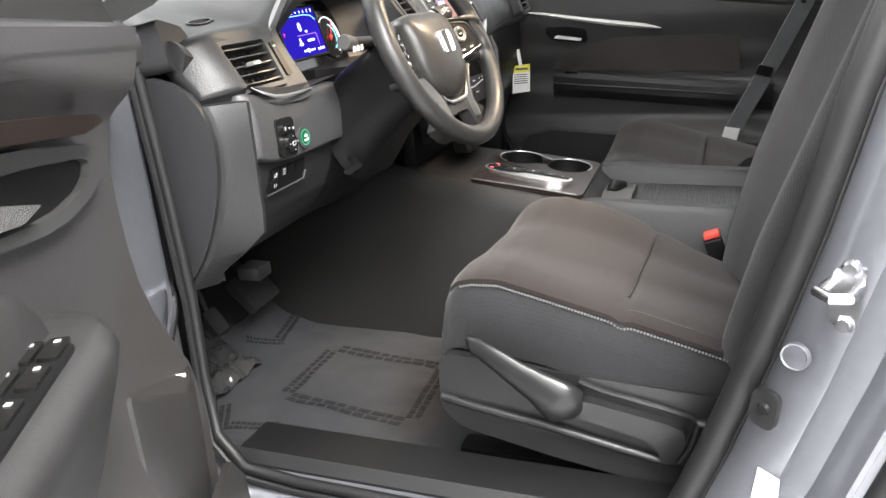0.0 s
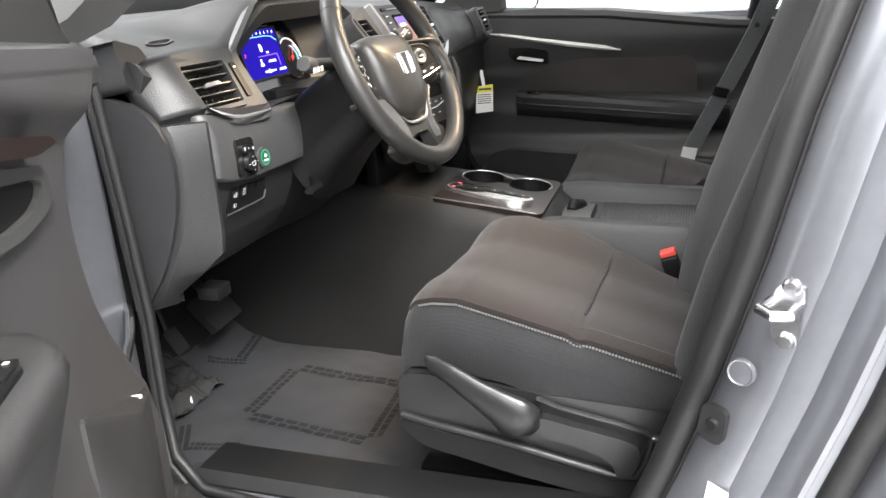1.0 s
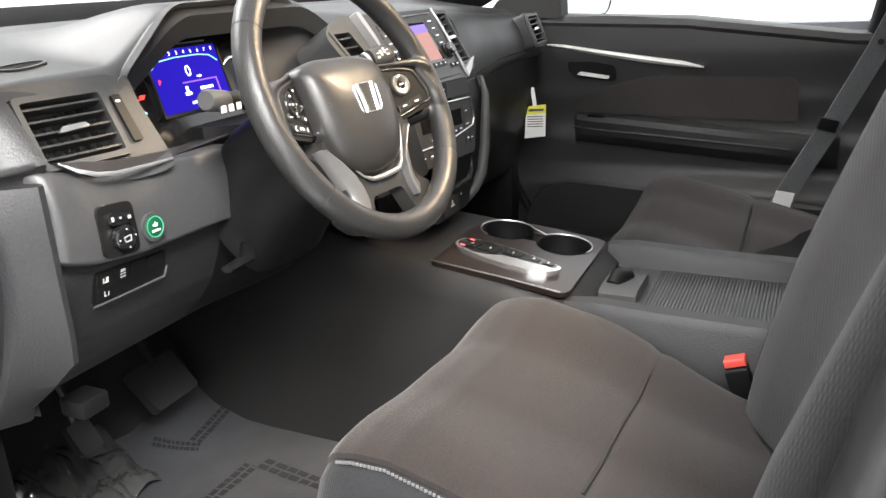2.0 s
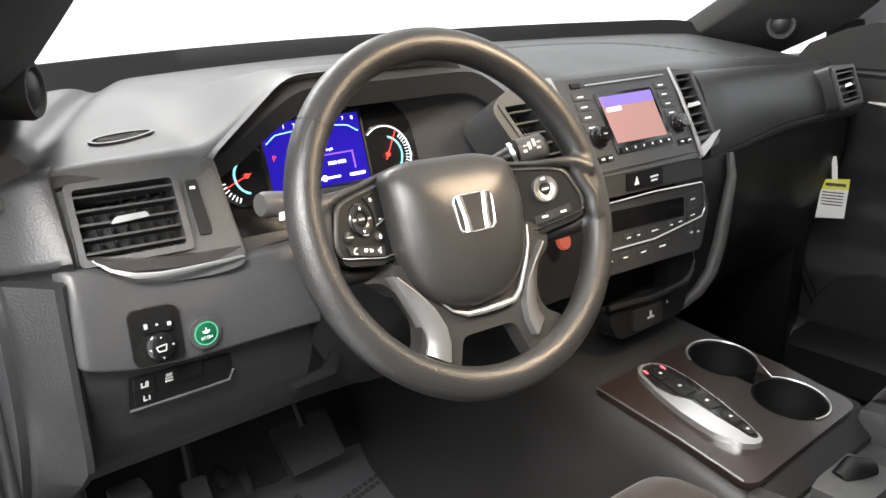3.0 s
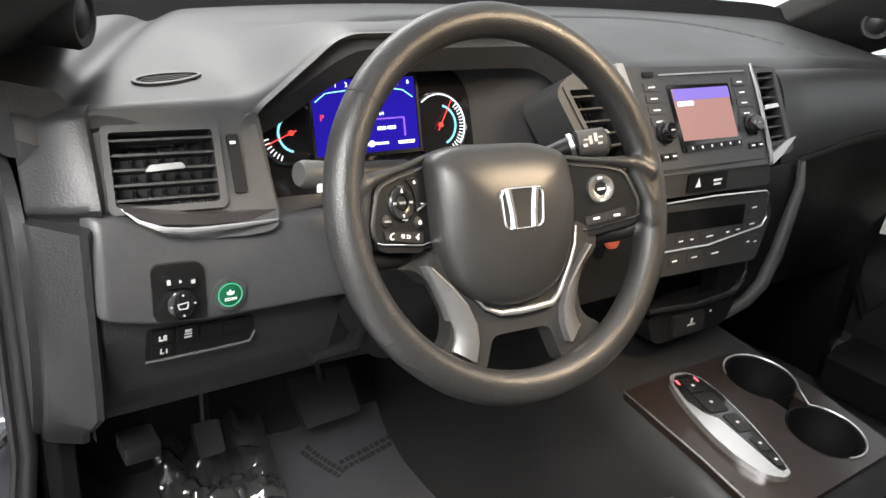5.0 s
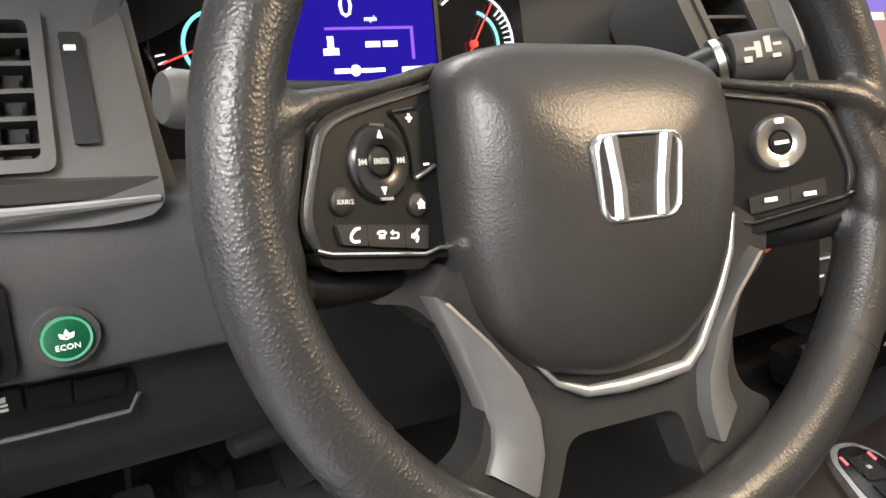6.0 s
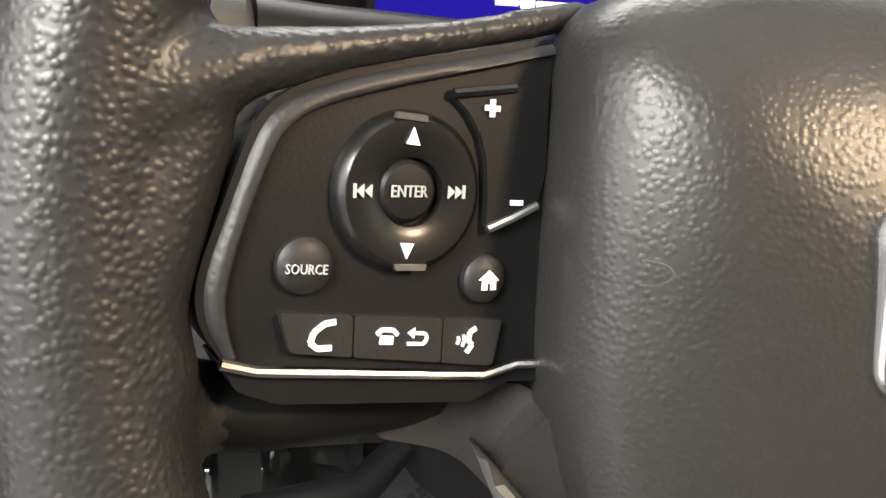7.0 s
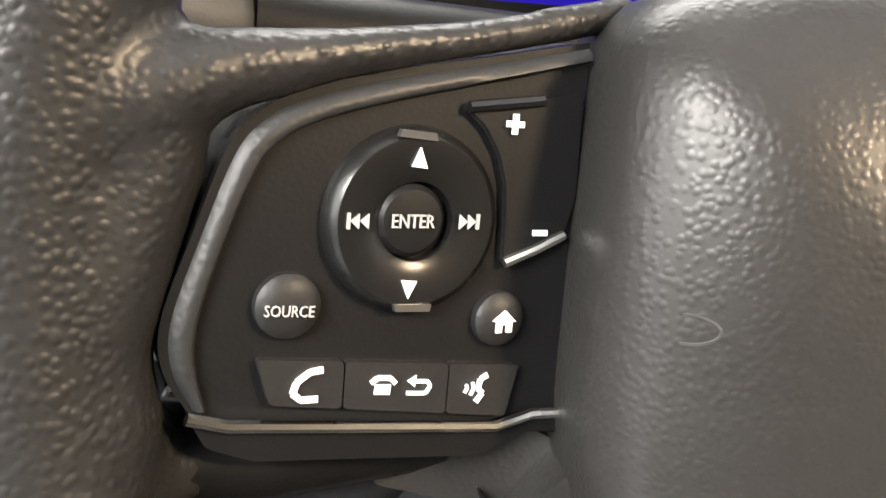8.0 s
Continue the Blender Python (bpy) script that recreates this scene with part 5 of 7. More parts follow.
            part("lower_notch", prism([(-0.0032, -0.0126), (-0.0028, -0.0137), (0.0030, -0.0139), (0.0032, -0.0128)], 0.0020, 0.0032, pm, 0.0003), M["satin"], rg)
            for bx, by, rr, nm in ((-0.0190, -0.0126, 0.0050, "source"), (0.0170, -0.0164, 0.0047, "home")):
                b_ = part("round_button", lathe([(0.0003, 0.0), (rr, 0.0), (rr * 0.98, 0.0014), (rr * 0.8, 0.0022), (rr * 0.4, 0.0026), (0.0003, 0.0027)], pm @ Matrix.Translation((bx, by, 0)), 32), M["console_side"], cp)
                if nm == "source":
                    part("source_word", lettering("SOURCE", 0.0024, 0.0029, pm @ Matrix.Rotation(radians(-3), 4, "Z"), (bx + 0.0005, by - 0.0014), 0.82), M["dimwhite"], b_)
                else:
                    part("home_mark", join(prism([(bx - 0.0022, by + 0.0002), (bx + 0.0022, by), (bx, by + 0.0020)], 0.0028, 0.0032, pm, 0), bars([(bx - 0.0015, bx - 0.0004, by - 0.0018, by + 0.0001), (bx + 0.0004, bx + 0.0015, by - 0.0018, by + 0.0001), (bx - 0.0005, bx + 0.0005, by - 0.0005, by + 0.0001)], 0.0028, pm, 0.0004)), M["white"], b_)
            top = lambda x: -0.0203 - 0.096 * (x + 0.0234)
            low_ = lambda x: -0.0275 - 0.150 * (x + 0.0210)
            for x0, x1, nm in ((-0.0234, -0.0100, 0), (-0.0097, 0.0080, 1), (0.0083, 0.0215, 2)):
                k0 = 0.0022 if nm == 0 else 0
                k1 = -0.0018 if nm == 2 else 0
                b_ = part("row_button", prism([(x0 + k0, low_(x0 + k0)), (x1 + k1, low_(x1 + k1)), (x1, top(x1)), (x0, top(x0))], 0.0, 0.0018, pm, 0.0005, 0.0008), M["console_side"], cp)
                xm, ym = ((-0.0160, -0.0246), (-0.0004, -0.0262), (0.0133, -0.0279))[nm]
                rm = pm @ Matrix.Translation((xm, ym, 0)) @ Matrix.Rotation(radians(-5.5), 4, "Z")
                if nm == 0:
                    part("phone_mark", stroke([(0.0024, 0.0024), (0.0004, 0.0020), (-0.0014, 0.0004), (-0.0018, -0.0014), (-0.0004, -0.0024), (0.0022, -0.0022)], 0.0010, 0.0019, rm, 0.0004), M["white"], b_)
                elif nm == 1:
                    part("phone_mark", join(stroke([(-0.0052, 0.0004), (-0.0042, 0.0013), (-0.0020, 0.0013), (-0.0010, 0.0004)], 0.0008, 0.0019, rm, 0.0004), bars([(-0.0044, -0.0018, -0.0014, 0.0002)], 0.0019, rm, 0.0004), stroke([(0.0012, -0.0012), (0.0046, -0.0012), (0.0052, 0.0), (0.0046, 0.0008), (0.0018, 0.0008)], 0.0006, 0.0019, rm, 0.0004), prism([(0.0010, 0.0008), (0.0024, -0.0002), (0.0024, 0.0018)], 0.0019, 0.0023, rm, 0)), M["white"], b_)
                else:
                    part("voice_mark", join(stroke([(0.0018, 0.0024), (0.0006, 0.0016), (0.0004, 0.0), (0.0014, -0.0008), (0.0004, -0.0024)], 0.0009, 0.0019, rm, 0.0004), stroke([(-0.0008, 0.0010), (-0.0004, 0.0), (-0.0008, -0.0012)], 0.0005, 0.0019, rm, 0.0004), stroke([(-0.0020, 0.0006), (-0.0016, 0.0), (-0.0020, -0.0008)], 0.0005, 0.0019, rm, 0.0004)), M["white"], b_)
            vol = [(0.0078, 0.0176), (0.0112, 0.0150), (0.0142, 0.0108), (0.0158, 0.0060), (0.0164, 0.0005), (0.0166, -0.0066), (0.0279, -0.0020), (0.0296, 0.004), (0.0288, 0.0215), (0.0212, 0.0198)]
            vb = part("volume_button", prism(vol, 0.0, 0.0014, pm, 0.0006, 0.001), M["black"], cp, "volume rocker")
            part("volume_groove", tube([pm @ V3((x, y, 0.0006)) for x, y in vol[:6]], 0.0007, n=6, up=nrm), M["gloss"], vb)
            part("volume_lip", tube([pm @ V3(p) for p in ((0.0078, 0.0178, 0.0014), (0.0145, 0.0188, 0.0018), (0.0210, 0.0197, 0.0014))], 0.0010, n=8, up=nrm), M["gloss"], vb)
            part("volume_lip", tube([pm @ V3(p) for p in ((0.0168, -0.0068, 0.0014), (0.0222, -0.0046, 0.0018), (0.0279, -0.0022, 0.0014))], 0.0009, n=8, up=nrm), M["satin"], vb)
            part("volume_marks", bars([(0.0143, 0.0175, 0.0152, 0.0162), (0.0154, 0.0164, 0.0141, 0.0173), (0.0213, 0.0241, -0.0022, -0.0012)], 0.0019, pm, 0.0004), M["white"], vb)
        else:
            rg = part("ring_button", lathe([(0.0058, 0.0008), (0.0060, 0.0024), (0.0080, 0.0032), (0.0118, 0.0032), (0.0130, 0.0018), (0.0134, 0.0), (0.0058, 0.0)], pm, 40), M["satin"], cp, "satin ring switch")
            part("ring_centre", lathe([(0.0003, 0.0), (0.0056, 0.0), (0.0050, 0.0024), (0.0003, 0.0028)], pm, 28), M["black"], rg)
            part("ring_marks", bars([(-0.0034, 0.0034, -0.0009, 0.0009), (-0.0020, 0.0020, 0.0088, 0.0112), (-0.0020, 0.0020, -0.0112, -0.0092)], 0.0033, pm), M["white"], rg)
            for x0, x1 in ((-0.0180, 0.0020), (0.0024, 0.0200)):
                b_ = part("row_button", prism([(x0, -0.0295 + 0.1 * x0), (x1, -0.0295 + 0.1 * x1), (x1, -0.0215 + 0.1 * x1), (x0, -0.0215 + 0.1 * x0)], 0.0, 0.0018, pm, 0.0005, 0.0008), M["console_side"], cp)
                part("button_mark", bars([((x0 + x1) / 2 - 0.003, (x0 + x1) / 2 + 0.003, -0.0266, -0.0246)], 0.0025, pm), M["white"], b_)
    rim = blend(part("rim", join(*skin), M["leather"], w, "grained dark leather rim and spokes"), 0.0019, 6)
    for a in (37, 144, 215, 322):
        part("seam", tube([ring(radians(a + k)) for k in (-0.25, 0.25)], r + 0.0002, n=24, up=nrm), M["rubber"], rim)
    return w


wheel = steering_wheel()


# ---------------------------------------------------------------- seats
def seat(name, side, label, lever):
    cx = side * 0.435
    s = thing(name, (cx, -0.35, 0.47), label, "car seat")

    def X(x):
        return cx + (x if side < 0 else -x)

    def lower(x, y):
        """The inboard rear corner hangs lower; the passenger's seat stands lower as a whole."""
        return -0.038 * smooth(-0.26, -0.46, y) * smooth(-0.05, 0.23, x) - 0.020 * smooth(-0.10, 0.20, x) - (0.045 if side > 0 else 0.0)

    def sect(y, top, half, drop):
        prof = [(-half + 0.012, drop), (-half - 0.004, drop + 0.02), (-half - 0.008, top - 0.075), (-half - 0.004, top - 0.03), (-half + 0.010, top - 0.006), (-half + 0.03, top + 0.004), (-half + 0.07, top + 0.006), (-half + 0.12, top - 0.004), (-0.06, top - 0.008), (0.06, top - 0.008), (half - 0.12, top - 0.004), (half - 0.07, top + 0.006), (half - 0.03, top + 0.004), (half - 0.010, top - 0.006), (half + 0.004, top - 0.03), (half + 0.008, top - 0.075), (half + 0.004, drop + 0.02), (half - 0.012, drop)]
        return [(X(x), y, z + lower(x, y)) for x, z in prof]
    data = [(-0.108, 0.735, 0.205, 0.722), (-0.107, 0.760, 0.215, 0.715), (-0.114, 0.783, 0.225, 0.712), (-0.130, 0.800, 0.234, 0.710), (-0.155, 0.808, 0.239, 0.708), (-0.19, 0.810, 0.241, 0.706), (-0.25, 0.796, 0.243, 0.700), (-0.32, 0.778, 0.244, 0.690), (-0.36, 0.768, 0.244, 0.685), (-0.42, 0.752, 0.244, 0.675), (-0.47, 0.738, 0.244, 0.665), (-0.53, 0.725, 0.243, 0.66), (-0.57, 0.72, 0.235, 0.66)]
    cu = part("cushion", loft([sect(*q) for q in data]), M["seatside"], s, "dark grey cloth cushion sides", 70)
    # cloth centre laid over the cushion, with its cross seam
    def cloth(u, v):
        y = -0.118 - 0.44 * v
        k = 0
        while k < len(data) - 2 and data[k + 1][0] > y:
            k += 1
        a, b = data[k], data[k + 1]
        f = max(0, min(1, (y - a[0]) / (b[0] - a[0]))) if a[0] != b[0] else 0
        top, half = a[1] + (b[1] - a[1]) * f, a[2] + (b[2] - a[2]) * f
        x = -half + 0.022 + (2 * half - 0.044) * u
        q = half - abs(x)
        z = top + 0.0065 * smooth(0.0, 0.05, q) - 0.014 * smooth(0.06, 0.18, q) - 0.006 * smooth(0.03, 0.0, q)
        z -= 0.0050 * math.exp(-((y + 0.345) / 0.008) ** 2) - lower(x, y)
        return X(x), y, z + 0.0060
    part("seat_cloth", sheet(cloth, 64, 90, (0, 0, -0.006)), M["cloth"], cu, "brown-grey woven cloth panel")
    st = [box(p[0] - 0.0008 - 0.006 * (1 if side < 0 else -1), p[0] + 0.0008 - 0.006 * (1 if side < 0 else -1), p[1] - 0.0013, p[1] + 0.0013, p[2] - 0.0075, p[2] - 0.0050, 0) for p in [cloth(0.0, k / 110) for k in range(5, 100)]]
    part("stitching", join(*st), M["stitch"], cu, "pale stitching along the edge")

    part("cross_seam", tube([tuple(V3(cloth(0.16 + 0.68 * k / 40, (0.345 - 0.118) / 0.44)) + V3((0, 0, 0.0006))) for k in range(41)], 0.0020, n=6), M["seal"], cu, "dark cross seam")
    part("side_seam", tube([tuple(V3(cloth(0.055, 0.52 + 0.42 * k / 30)) + V3((0, 0, 0.0002))) for k in range(31)], 0.0011, n=6), M["seal"], cu)

    def back(z, y, half, th):
        prof = [(-half + 0.004, y - 0.03), (-half - 0.004, y + 0.01), (-half, y + 0.035), (-half + 0.02, y + 0.052), (-half + 0.05, y + 0.052), (-half + 0.09, y + 0.035), (-half + 0.13, y + 0.012), (-0.05, y), (0.05, y), (half - 0.13, y + 0.012), (half - 0.09, y + 0.035), (half - 0.05, y + 0.052), (half - 0.02, y + 0.052), (half, y + 0.035), (half + 0.004, y + 0.01), (half - 0.004, y - 0.03), (half - 0.03, y - th), (-half + 0.03, y - th)]
        return [(X(x), yy - (0.05 if side > 0 else 0.0), z) for x, yy in prof]
    rows = [(0.69, -0.505, 0.225, 0.09), (0.74, -0.512, 0.236, 0.10), (0.80, -0.525, 0.242, 0.11), (0.88, -0.545, 0.246, 0.12), (0.95, -0.568, 0.247, 0.12), (1.02, -0.592, 0.246, 0.12), (1.10, -0.620, 0.242, 0.12), (1.18, -0.647, 0.235, 0.115), (1.25, -0.672, 0.22, 0.11), (1.31, -0.695, 0.20, 0.10), (1.345, -0.712, 0.17, 0.085), (1.36, -0.722, 0.13, 0.06)]
    part("backrest", loft([back(*q) for q in rows]), M["cloth_side"], s, "dark woven cloth backrest", 70)
    hd = [[(X(x), yy, z) for x, yy in ((-h, y), (-h, y + 0.03), (-h + 0.03, y + 0.055), (h - 0.03, y + 0.055), (h, y + 0.03), (h, y), (h - 0.03, y - 0.04), (-h + 0.03, y - 0.04))] for z, y, h in ((1.375, -0.735, 0.10), (1.39, -0.735, 0.13), (1.45, -0.745, 0.135), (1.49, -0.75, 0.11))]
    part("headrest", loft(hd), M["cloth_side"], s)
    for hx in (-0.05, 0.05):
        part("headrest_post", tube([(X(hx), -0.735, 1.33), (X(hx), -0.738, 1.40)], 0.006, n=8), M["chrome"], s)
    part("base", box(cx - 0.19, cx + 0.19, -0.52, -0.17, 0.53, 0.70, 0.02), M["black"], s, "black seat frame")
    for rx in (-0.17, 0.17):
        part("rail", box(cx + rx - 0.02, cx + rx + 0.02, -0.58, -0.11, 0.485, 0.535, 0.006), M["black"], s, "black seat rail")
    if lever:
        sm = frame_of((-0.688, 0, 0), (0, -1, 0), (0, 0, 1))
        sm = Matrix(((0, 0, -1, -0.678), (-1, 0, 0, 0), (0, 1, 0, 0), (0, 0, 0, 1)))
        outline = [(0.114, 0.722), (0.112, 0.640), (0.140, 0.615), (0.27, 0.588), (0.40, 0.568), (0.53, 0.56), (0.60, 0.58), (0.60, 0.69), (0.52, 0.700), (0.44, 0.705), (0.30, 0.712), (0.18, 0.722)]
        sc = part("side_cover", prism(outline, -0.05, 0.012, sm, 0.010, 0.02), M["cover"], s, "black plastic seat side cover")
        part("cover_ridge", tube([sm @ V3(p) for p in ((0.116, 0.660, 0.014), (0.16, 0.652, 0.016), (0.25, 0.640, 0.017), (0.34, 0.622, 0.017), (0.40, 0.610, 0.016), (0.424, 0.612, 0.015), (0.436, 0.635, 0.014), (0.442, 0.668, 0.014), (0.50, 0.664, 0.013), (0.58, 0.66, 0.012))], 0.006, n=10, up=(1, 0, 0)), M["cover"], sc)
        part("cover_ridge", tube([sm @ V3(p) for p in ((0.30, 0.706, 0.014), (0.33, 0.697, 0.016), (0.40, 0.684, 0.016), (0.432, 0.676, 0.015), (0.442, 0.668, 0.014))], 0.004, n=8, up=(1, 0, 0)), M["cover"], sc)
        part("recliner_grip", prism([(0.302, 0.688), (0.41, 0.669), (0.428, 0.662), (0.430, 0.640), (0.416, 0.614), (0.402, 0.613), (0.396, 0.634), (0.378, 0.645), (0.30, 0.662)], 0.010, 0.028, sm, 0.007, 0.014), M["cover"], sc, "black recliner grip")
        lv = ((0.158, 0.752, 0.020), (0.170, 0.747, 0.027), (0.195, 0.735, 0.030), (0.225, 0.717, 0.032), (0.252, 0.702, 0.033), (0.272, 0.690, 0.033), (0.287, 0.679, 0.032), (0.297, 0.667, 0.026))
        part("height_lever", tube([sm @ V3(q) for q in lv], [0.004, 0.0120, 0.0145, 0.0180, 0.0230, 0.0290, 0.0305, 0.0120], n=18, flat=0.5, up=(1, 0, 0)), M["cover"], s, "curved black height lever", 70)
    return s


driver_seat = seat("driver_seat", -1, "brown-grey cloth driver's seat with black side cover and lever", True)
passenger_seat = seat("passenger_seat", 1, "brown-grey cloth passenger seat", False)
passenger_seat.location += V3((0, -0.045, -0.012))


# ---------------------------------------------------------------- console
def console():
    c = thing("centre_console", (0, -0.2, 0.47), "dark centre console with gear selector and cup holders", "centre console")
    sec = [(0.66, 0.140, 0.90), (0.40, 0.145, 0.875), (0.24, 0.150, 0.845), (0.14, 0.155, 0.825), (0.06, 0.158, 0.812), (-0.02, 0.162, 0.802), (-0.10, 0.165, 0.790), (-0.19, 0.168, 0.779), (-0.205, 0.168, 0.765), (-0.22, 0.168, 0.752)]
    rings = [[(-h - 0.075, y, 0.47), (-h - 0.055, y, 0.55), (-h - 0.018, y, z - 0.10), (-h - 0.004, y, z - 0.05), (-h + 0.004, y, z - 0.018), (-h + 0.018, y, z - 0.006), (h - 0.053, y, z - 0.006), (h - 0.039, y, z - 0.018), (h - 0.030, y, z - 0.06), (h - 0.03, y, 0.47)] for y, h, z in sec]
    body = part("front_body", loft(rings), M["console_side"], c, "dark grained console body")
    # rear tray between two rails, with a ribbed shutter
    for x0, x1 in ((-0.172, -0.128), (0.092, 0.138)):
        rr = [[(x0, y, 0.47), (x0, y, z - 0.012), (x0 + 0.010, y, z), (x1 - 0.010, y, z), (x1, y, z - 0.012), (x1, y, 0.47)] for y, z in ((-0.20, 0.772), (-0.24, 0.776), (-0.35, 0.772), (-0.62, 0.768))]
        part("side_rail", loft(rr), M["vinyl"], c, "soft dark grey rail")
    part("tray", box(-0.13, 0.095, -0.62, -0.215, 0.47, 0.738, 0.002), M["dash_low"], c)
    for k in range(44):
        y = -0.292 - 0.0052 * k
        part("shutter_rib", loft([[(x, y + 0.0024, 0.7375), (x, y + 0.0014, 0.7398), (x, y - 0.0014, 0.7398), (x, y - 0.0024, 0.7375)] for x in (-0.126, 0.09)]), M["dash_low"], c)
    hb = part("shutter_grip", loft([[(x + dx, y, z) for dx, z in ((-0.05, 0.738), (-0.048, 0.752), (-0.036, 0.758), (0.036, 0.758), (0.048, 0.752), (0.05, 0.738))] for y, x in ((-0.225, -0.02), (-0.232, -0.02), (-0.275, -0.02), (-0.282, -0.02))]), M["trim"], c, "grey shutter grip")
    part("grip_button", tube([(-0.035, -0.240, 0.752), (-0.015, -0.245, 0.760), (0.005, -0.255, 0.758)], [0.012, 0.016, 0.012], n=14), M["black"], hb, "raised black release button")
    # glossy top plate, sloping with the body
    PL = frame_of((-0.018, -0.09, 0.7915), (1, 0, 0), (0, 1, 0.105))
    plate = [(-0.128, 0.105), (-0.132, -0.02), (-0.140, -0.105), (-0.125, -0.114), (0.100, -0.110), (0.112, -0.098), (0.122, 0.0), (0.118, 0.085), (0.09, 0.108)]
    tp = part("top_plate", prism(plate, -0.006, 0.0015, PL, 0.002, 0.008), M["console"], c, "glossy dark brown-black console plate")
    part("plate_line", tube([PL @ V3(p) for p in ((-0.126, 0.104, 0.003), (-0.131, -0.02, 0.003), (-0.139, -0.104, 0.003))], 0.0012, n=6), M["satin"], tp, "thin bright edge line")
    # selector
    SH = PL @ Matrix.Translation((-0.057, 0.015, 0.002)) @ Matrix.Rotation(radians(-11.5), 4, "Z")
    base = [(-0.011, 0.084), (-0.023, 0.070), (-0.031, 0.03), (-0.034, -0.02), (-0.030, -0.060), (-0.016, -0.092), (0.002, -0.100), (0.014, -0.096), (0.021, -0.070), (0.028, -0.02), (0.030, 0.036), (0.025, 0.070), (0.012, 0.084)]
    sb = part("gear_selector", prism(base, -0.002, 0.0075, SH, 0.006, 0.010), M["bright"], c, "satin silver push-button gear selector")
    part("selector_top", prism([(-0.008, 0.079), (-0.019, 0.066), (-0.024, 0.034), (-0.017, 0.010), (-0.005, -0.002), (-0.002, -0.030), (0.001, -0.060), (0.004, -0.090), (0.013, -0.091), (0.0195, -0.066), (0.0258, -0.015), (0.0278, 0.036), (0.0225, 0.066), (0.010, 0.079)], 0.005, 0.0082, SH, 0.001, 0.004), M["gloss"], sb, "glossy black button face")
    for x, y, wd, hg in ((0.001, 0.056, 0.022, 0.024), (0.003, 0.024, 0.028, 0.034), (0.010, -0.014, 0.020, 0.030), (0.011, -0.050, 0.014, 0.022), (0.010, -0.076, 0.011, 0.018)):
        b_ = part("gear_button", prism([(x - wd / 2, y - hg / 2), (x + wd / 2, y - hg / 2), (x + wd / 2, y + hg / 2), (x - wd / 2, y + hg / 2)], 0.0075, 0.0092, SH, 0.0008, 0.003), M["semi"], sb)
        part("button_mark", bars([(x - 0.0018, x + 0.0018, y - 0.0016, y + 0.0016)], 0.0094, SH), M["dimwhite"], b_)
    for x in (-0.0150, 0.0135):
        part("selector_lamp", bars([(x, x + 0.0018, 0.062, 0.070)], 0.0086, SH, 0.0006), M["redled"], sb, "small red lamp")
    # cup holders: two joined wells with a bright rim
    cup = [PL @ Matrix.Translation(q) for q in ((0.070, 0.052, 0.0), (0.052, -0.052, 0.0))]
    neck = PL @ Matrix.Translation((0.061, 0.0, 0.0))
    for ob in (body, tp):
        for cm in cup:
            cut(ob, lathe([(0.045, -0.075), (0.045, 0.03)], cm, 48))
        cut(ob, box(-0.018, 0.018, -0.03, 0.03, -0.04, 0.03, 0, neck))
    for cm in cup:
        well = part("cup_holder", lathe([(0.0445, 0.0030), (0.0425, 0.0015), (0.0415, -0.030), (0.039, -0.034), (0.0385, -0.072), (0.0005, -0.072), (0.0005, -0.0745), (0.0445, -0.0745)], cm, 48), M["well"], c, "deep dark cup holder")
        part("cup_floor", lathe([(0.0005, -0.0715), (0.037, -0.0715), (0.037, -0.069), (0.033, -0.0685), (0.0005, -0.0685)], cm, 40), M["well"], well, "black rubber cup floor")
    rim = [(math.cos(radians(a)) * 0.0465, math.sin(radians(a)) * 0.0465) for a in range(150, -65, -12)]
    rim = [(0.070 + x, 0.052 + y) for x, y in rim] + [(0.052 + math.cos(radians(a)) * 0.0465, -0.052 + math.sin(radians(a)) * 0.0465) for a in range(55, -120, -12)]
    part("cup_rim", tube([PL @ V3((x, y, 0.0025)) for x, y in rim], 0.0016, n=8), M["satin"], c, "bright rim along the cup holders")
    return c


centre_console = console()

